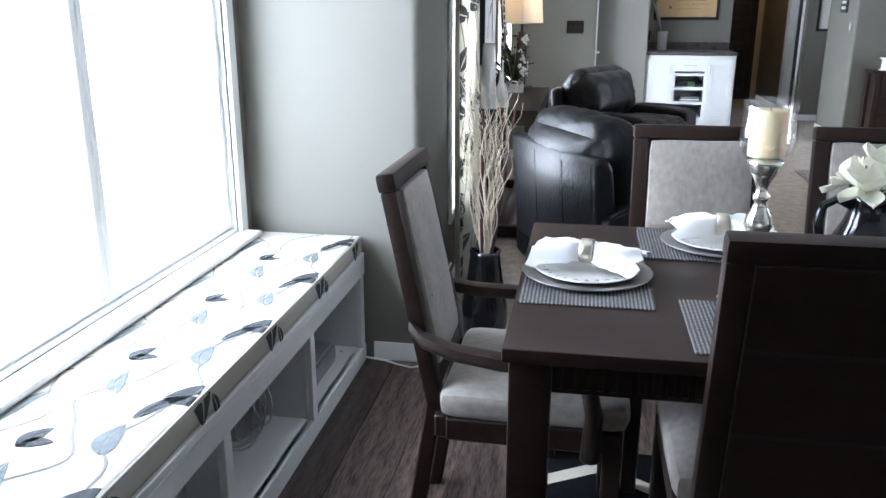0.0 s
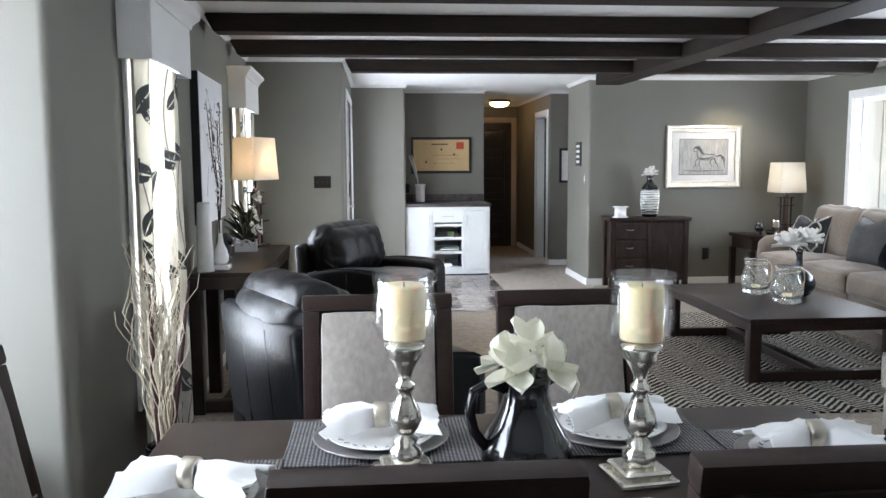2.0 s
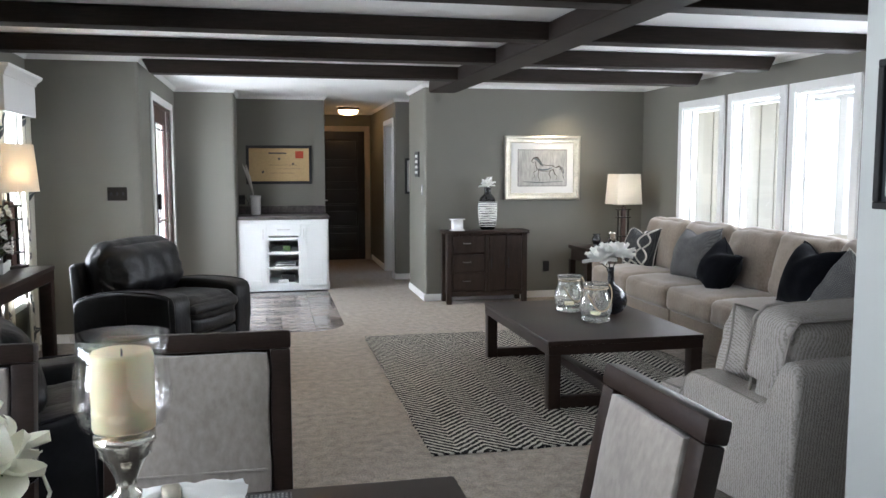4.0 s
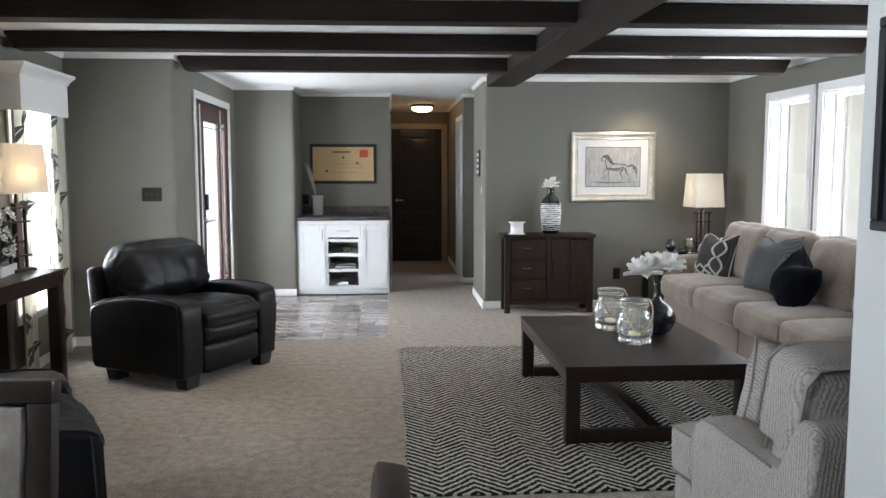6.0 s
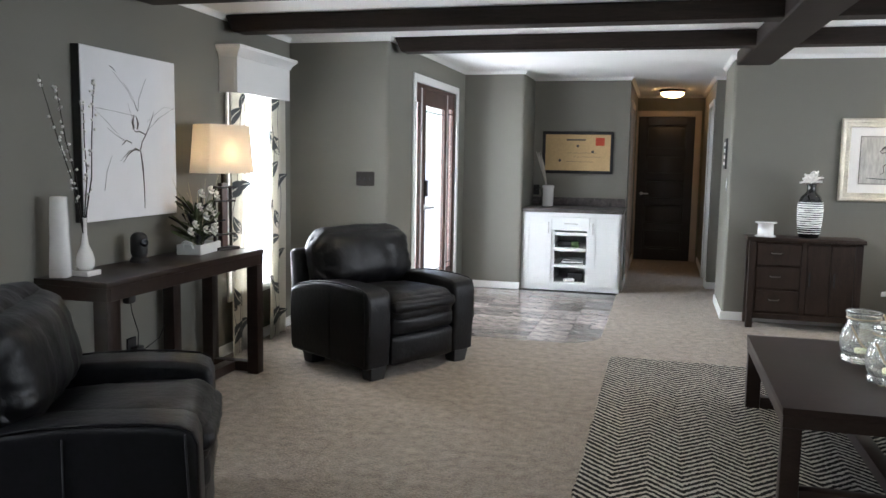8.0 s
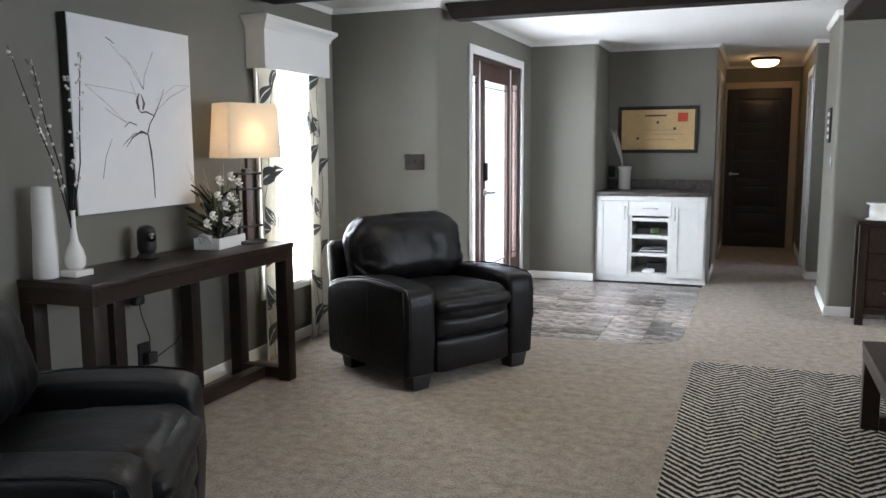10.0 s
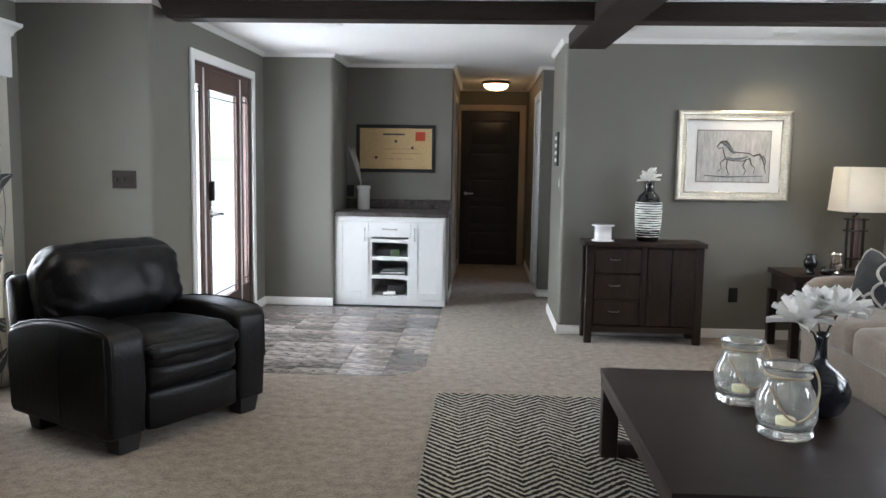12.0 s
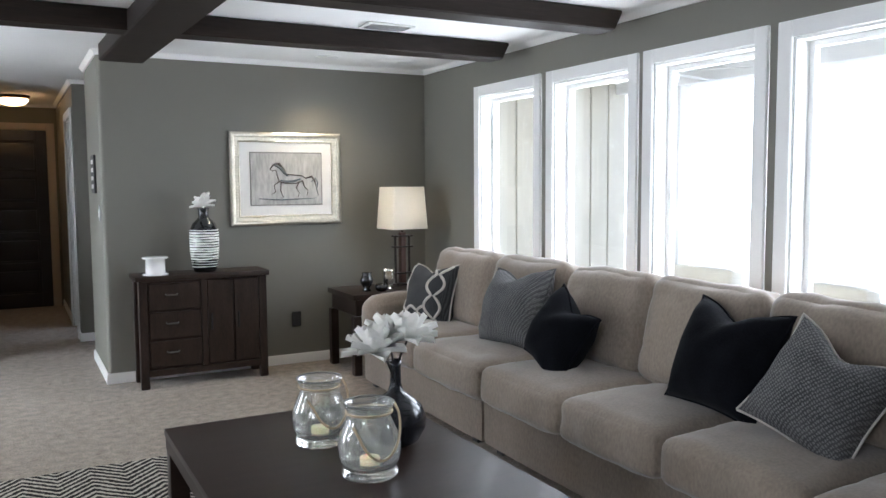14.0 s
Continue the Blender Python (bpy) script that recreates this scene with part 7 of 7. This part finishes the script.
o.matrix_world = pose(2.45, 11.15, 0.4655)
mg = thing("magazine_stack", "stack of dark and pale magazines on the shelf", "magazines", (2.52, 11.12, 0.2905), 6)
for k in range(4):
    part("magazine", boxed(-0.13 + 0.012 * k, 0.12, -0.08, 0.08, 0.013 * k, 0.013 * k + 0.012, 0.002, 1), (BLACK, PAPER, BLACK, PLASTIC)[k], mg)
o = single("shelf_box", boxed(-0.08, 0.08, -0.05, 0.05, 0, 0.09, 0.008), BLACK, "black box on the lower shelf", "box")
o.matrix_world = pose(2.56, 11.15, 0.0905)
o = single("paper_roll", padded(0.12, 0.06, 0.04, 0.015, (0, 0, 0), 3, pose(0, 0, 0.02)), PAPER, "crumpled white paper on the lower shelf", "paper")
o.matrix_world = pose(2.50, 11.06, 0.0905)
ko = thing("bar_outlet", "black outlet with a cord at the bar", "outlet", (2.02, YB - 0.001, 1.06))
part("plate", boxed(-0.036, 0.036, -0.006, 0, -0.058, 0.058, 0.003, 1), BLACK, ko)
part("cord", tube(bmesh.new(), [(0.0, -0.01, 0.0), (0.05, -0.03, 0.03), (0.08, -0.05, -0.04), (0.05, -0.08, -0.165)], 0.004, 5), BLACK, ko)

# wall sign, switch, hall lamp, vent, hall picture
sg = thing("wall_sign", "small black sign with white lettering bars", "sign", (XM - 0.001, 10.33, 1.49))
part("board", boxed(-0.016, 0, -0.11, 0.11, -0.14, 0.14, 0.003, 1), BLACK, sg)
for k in range(4):
    part("lettering_bar", boxed(-0.0185, -0.0162, -0.07, 0.07, 0.075 - 0.06 * k, 0.105 - 0.06 * k), PAPER, sg, "white lettering", soft=0)
sx = thing("light_switch", "grey light switch on the return wall", "switch", (XM - 0.001, 10.05, 1.21))
part("plate", boxed(-0.006, 0, -0.035, 0.035, -0.058, 0.058, 0.003, 1), PLASTIC, sx)
part("rocker", boxed(-0.010, -0.006, -0.015, 0.015, -0.03, 0.03, 0.002, 1), WHITE_CABINET, sx)
hl = thing("hall_ceiling_light", "lit frosted dome light on the hall ceiling", "ceiling light", (3.51, 13.35, ZC))
part("rim", lathed([(0.0, -0.001), (0.165, -0.001), (0.17, -0.02), (0.15, -0.035), (0.0, -0.03)], seg=28), DARK_METAL, hl)
part("diffuser", lathed([(0.148, -0.036), (0.145, -0.06), (0.11, -0.09), (0.05, -0.105), (0.0, -0.107)], seg=28), glowing("warm_dome_glow", (1.0, 0.58, 0.25), 6.5), hl, "glowing frosted glass dome")
vt = thing("ceiling_vent", "white slotted ceiling vent", "vent", (5.45, 8.28, ZC - 0.001))
part("frame", boxed(-0.15, 0.15, -0.08, 0.08, -0.012, 0, 0.004, 1), TRIM, vt)
for k in range(7):
    part("slat", boxed(-0.125, 0.125, -0.066 + 0.02 * k, -0.058 + 0.02 * k, -0.016, -0.012), surface("vent_slat_grey", (0.25, 0.25, 0.25), 0.5) if k == 0 else bpy.data.materials["vent_slat_grey"], vt, soft=0)
hq = thing("hall_picture", "narrow dark framed picture at the hall mouth", "framed picture", (4.22, 11.739, 1.35))
for a, b, p, q in ((-0.14, 0.14, 0.2, 0.23), (-0.14, 0.14, -0.23, -0.2), (-0.14, -0.11, -0.2, 0.2), (0.11, 0.14, -0.2, 0.2)):
    part("frame_side", boxed(a, b, -0.02, 0, p, q, 0.003, 1), BLACK, hq)
part("print", boxed(-0.11, 0.11, -0.006, -0.001, -0.2, 0.2), PAPER, hq, soft=0)

# sign on the kitchen wall
ks = thing("kitchen_sign", "black framed sign with white capital letters", "framed sign", (XM - 0.001, 3.255, 1.51))
H = 0.2
for a, b, p, q in ((-0.40, 0.0, H - 0.02, H), (-0.40, 0.0, -H, -H + 0.02), (-0.02, 0.0, -H + 0.02, H - 0.02), (-0.40, -0.38, -H + 0.02, H - 0.02)):
    part("frame_side", boxed(-0.022, 0, a, b, p, q, 0.003, 1), BLACK, ks)
part("board", boxed(-0.008, -0.001, -0.38, -0.02, -H + 0.02, H - 0.02), surface("slate_grey_board", (0.03, 0.035, 0.04), 0.3, vary=0.2), ks, soft=0)
part("photo", boxed(-0.010, -0.0085, -0.36, -0.035, -0.165, 0.01), surface("pale_photo", (0.55, 0.57, 0.58), 0.25, vary=0.3, scale=12), ks, "pale washed photo", soft=0)
for text, z in (("IT", 0.09), ("G", 0.03)):
    cu = bpy.data.curves.new("letters", "FONT")
    cu.body, cu.size, cu.extrude = text, 0.062, 0.0008
    o = new("letters", cu)
    me = bpy.data.meshes.new_from_object(o)
    bpy.data.objects.remove(o)
    me.materials.append(PAPER)
    o = new("letters", me)
    o.parent = ks
    o["label"] = "white capital letters"
    o.matrix_local = pose(-0.0095, -0.075, z, 90, 0, -90)


def can_light(x, y, power, spread=110):
    t = thing("recessed_light", "round white recessed ceiling light, lit warm", "ceiling light", (x, y, ZC - 0.001), group="recessed lights")
    part("trim_ring", lathed([(0.06, 0), (0.085, 0), (0.085, -0.006), (0.06, -0.003)], seg=28), TRIM, t)
    part("lens", lathed([(0.0, -0.002), (0.06, -0.002), (0.06, 0.0)], seg=28), glowing("recessed_lens_glow", (1.0, 0.83, 0.58), 9.0), t, "glowing lens")
    lamp = new("recessed_lamp", bpy.data.lights.new("recessed_lamp", "SPOT"))
    lamp.data.energy, lamp.data.color, lamp.data.spot_size, lamp.data.spot_blend, lamp.data.shadow_soft_size = power, (1.0, 0.80, 0.52), radians(spread), 0.9, 0.05
    lamp.matrix_world = look((x, y, ZC - 0.02), (x, y, 0))


can_light(2.26, 9.35, 11)
can_light(2.40, 6.955, 26, 160)
can_light(5.55, 9.58, 22)

# ---- floor pieces ----
planks = bpy.data.objects["floor"]
rnd = random.Random(8)
sizes = {}
for i in range(11):
    x0 = 0.0 + 0.182 * i
    x1 = x0 + 0.180
    y = -0.9 + rnd.uniform(-0.6, 0.0)
    while y < 3.615:
        y2 = min(y + 1.2, 3.615)
        a = max(y, -0.9)
        if y2 - a > 0.05:
            key = round(y2 - a, 2)
            if key not in sizes:
                bm = boxed(0, 0.180, 0, y2 - a - 0.002, -0.011, -0.002, 0.0015, 1)
                me = bpy.data.meshes.new("plank")
                bm.to_mesh(me)
                bm.free()
                me.materials.append(PLANK)
                sizes[key] = me
            o = new("plank", sizes[key])
            o.parent, o.location = planks, (x0, a, 0)
        y = y2
tail = boxed(2.005, 4.0, -2.6, 3.615, -0.011, -0.002)
box(tail, 0.0, 2.004, -2.6, -0.903, -0.011, -0.002)
tail = part("plank_field", tail, PLANK, planks, soft=0)
strip = single("carpet_strip", boxed(0.66, 4.0, 3.6, 3.625, -0.002, 0.004, 0.002, 1), METAL, "thin metal strip between planks and carpet", "trim", kind="structure")

# slate look tiles of the entry, in three sizes, set in a running pattern
def tile_mesh(w, d):
    bm = boxed(0.002, w - 0.002, 0.002, d - 0.002, -0.0115, -0.003, 0.0015, 1)
    me = bpy.data.meshes.new("tile")
    bm.to_mesh(me)
    bm.free()
    me.materials.append(TILE)
    return me


kinds = {(w, d): tile_mesh(w, d) for w, d in ((0.3, 0.3), (0.3, 0.15), (0.15, 0.15), (0.6, 0.3))}
rnd = random.Random(14)
CXY, R = (2.68, 8.81), 0.34
for i in range(6):
    for j in range(9):
        x, y = 1.25 + 0.3 * i, 8.20 + 0.3 * j
        pick = rnd.random()
        if pick < 0.45:
            plan = [(0, 0, 0.3, 0.3)]
        elif pick < 0.8:
            plan = [(0, 0, 0.3, 0.15), (0, 0.15, 0.3, 0.15)]
        else:
            plan = [(0, 0, 0.15, 0.15), (0.15, 0, 0.15, 0.15), (0, 0.15, 0.3, 0.15)]
        for a, b, w, d in plan:
            px, py = x + a, y + b
            if py + d < 8.44 or py > 10.95:
                continue
            o = new("tile", kinds[(w, d)])
            o.parent, o.location = planks, (px, py, 0)
band = single("tile_edge", swept([(1.34, 8.462, -0.002), (2.68, 8.462, -0.002)] + [(CXY[0] + R * math.sin(a), CXY[1] - (R + 0.008) * math.cos(a), -0.002) for a in (math.pi / 2 * k / 12 for k in range(1, 13))] + [(3.022, 10.93, -0.002)], [(-0.003, 0), (0.004, 0), (0.004, 0.003), (-0.003, 0.003)]), CARPET, "thin trim where tile meets carpet", "trim", kind="structure")
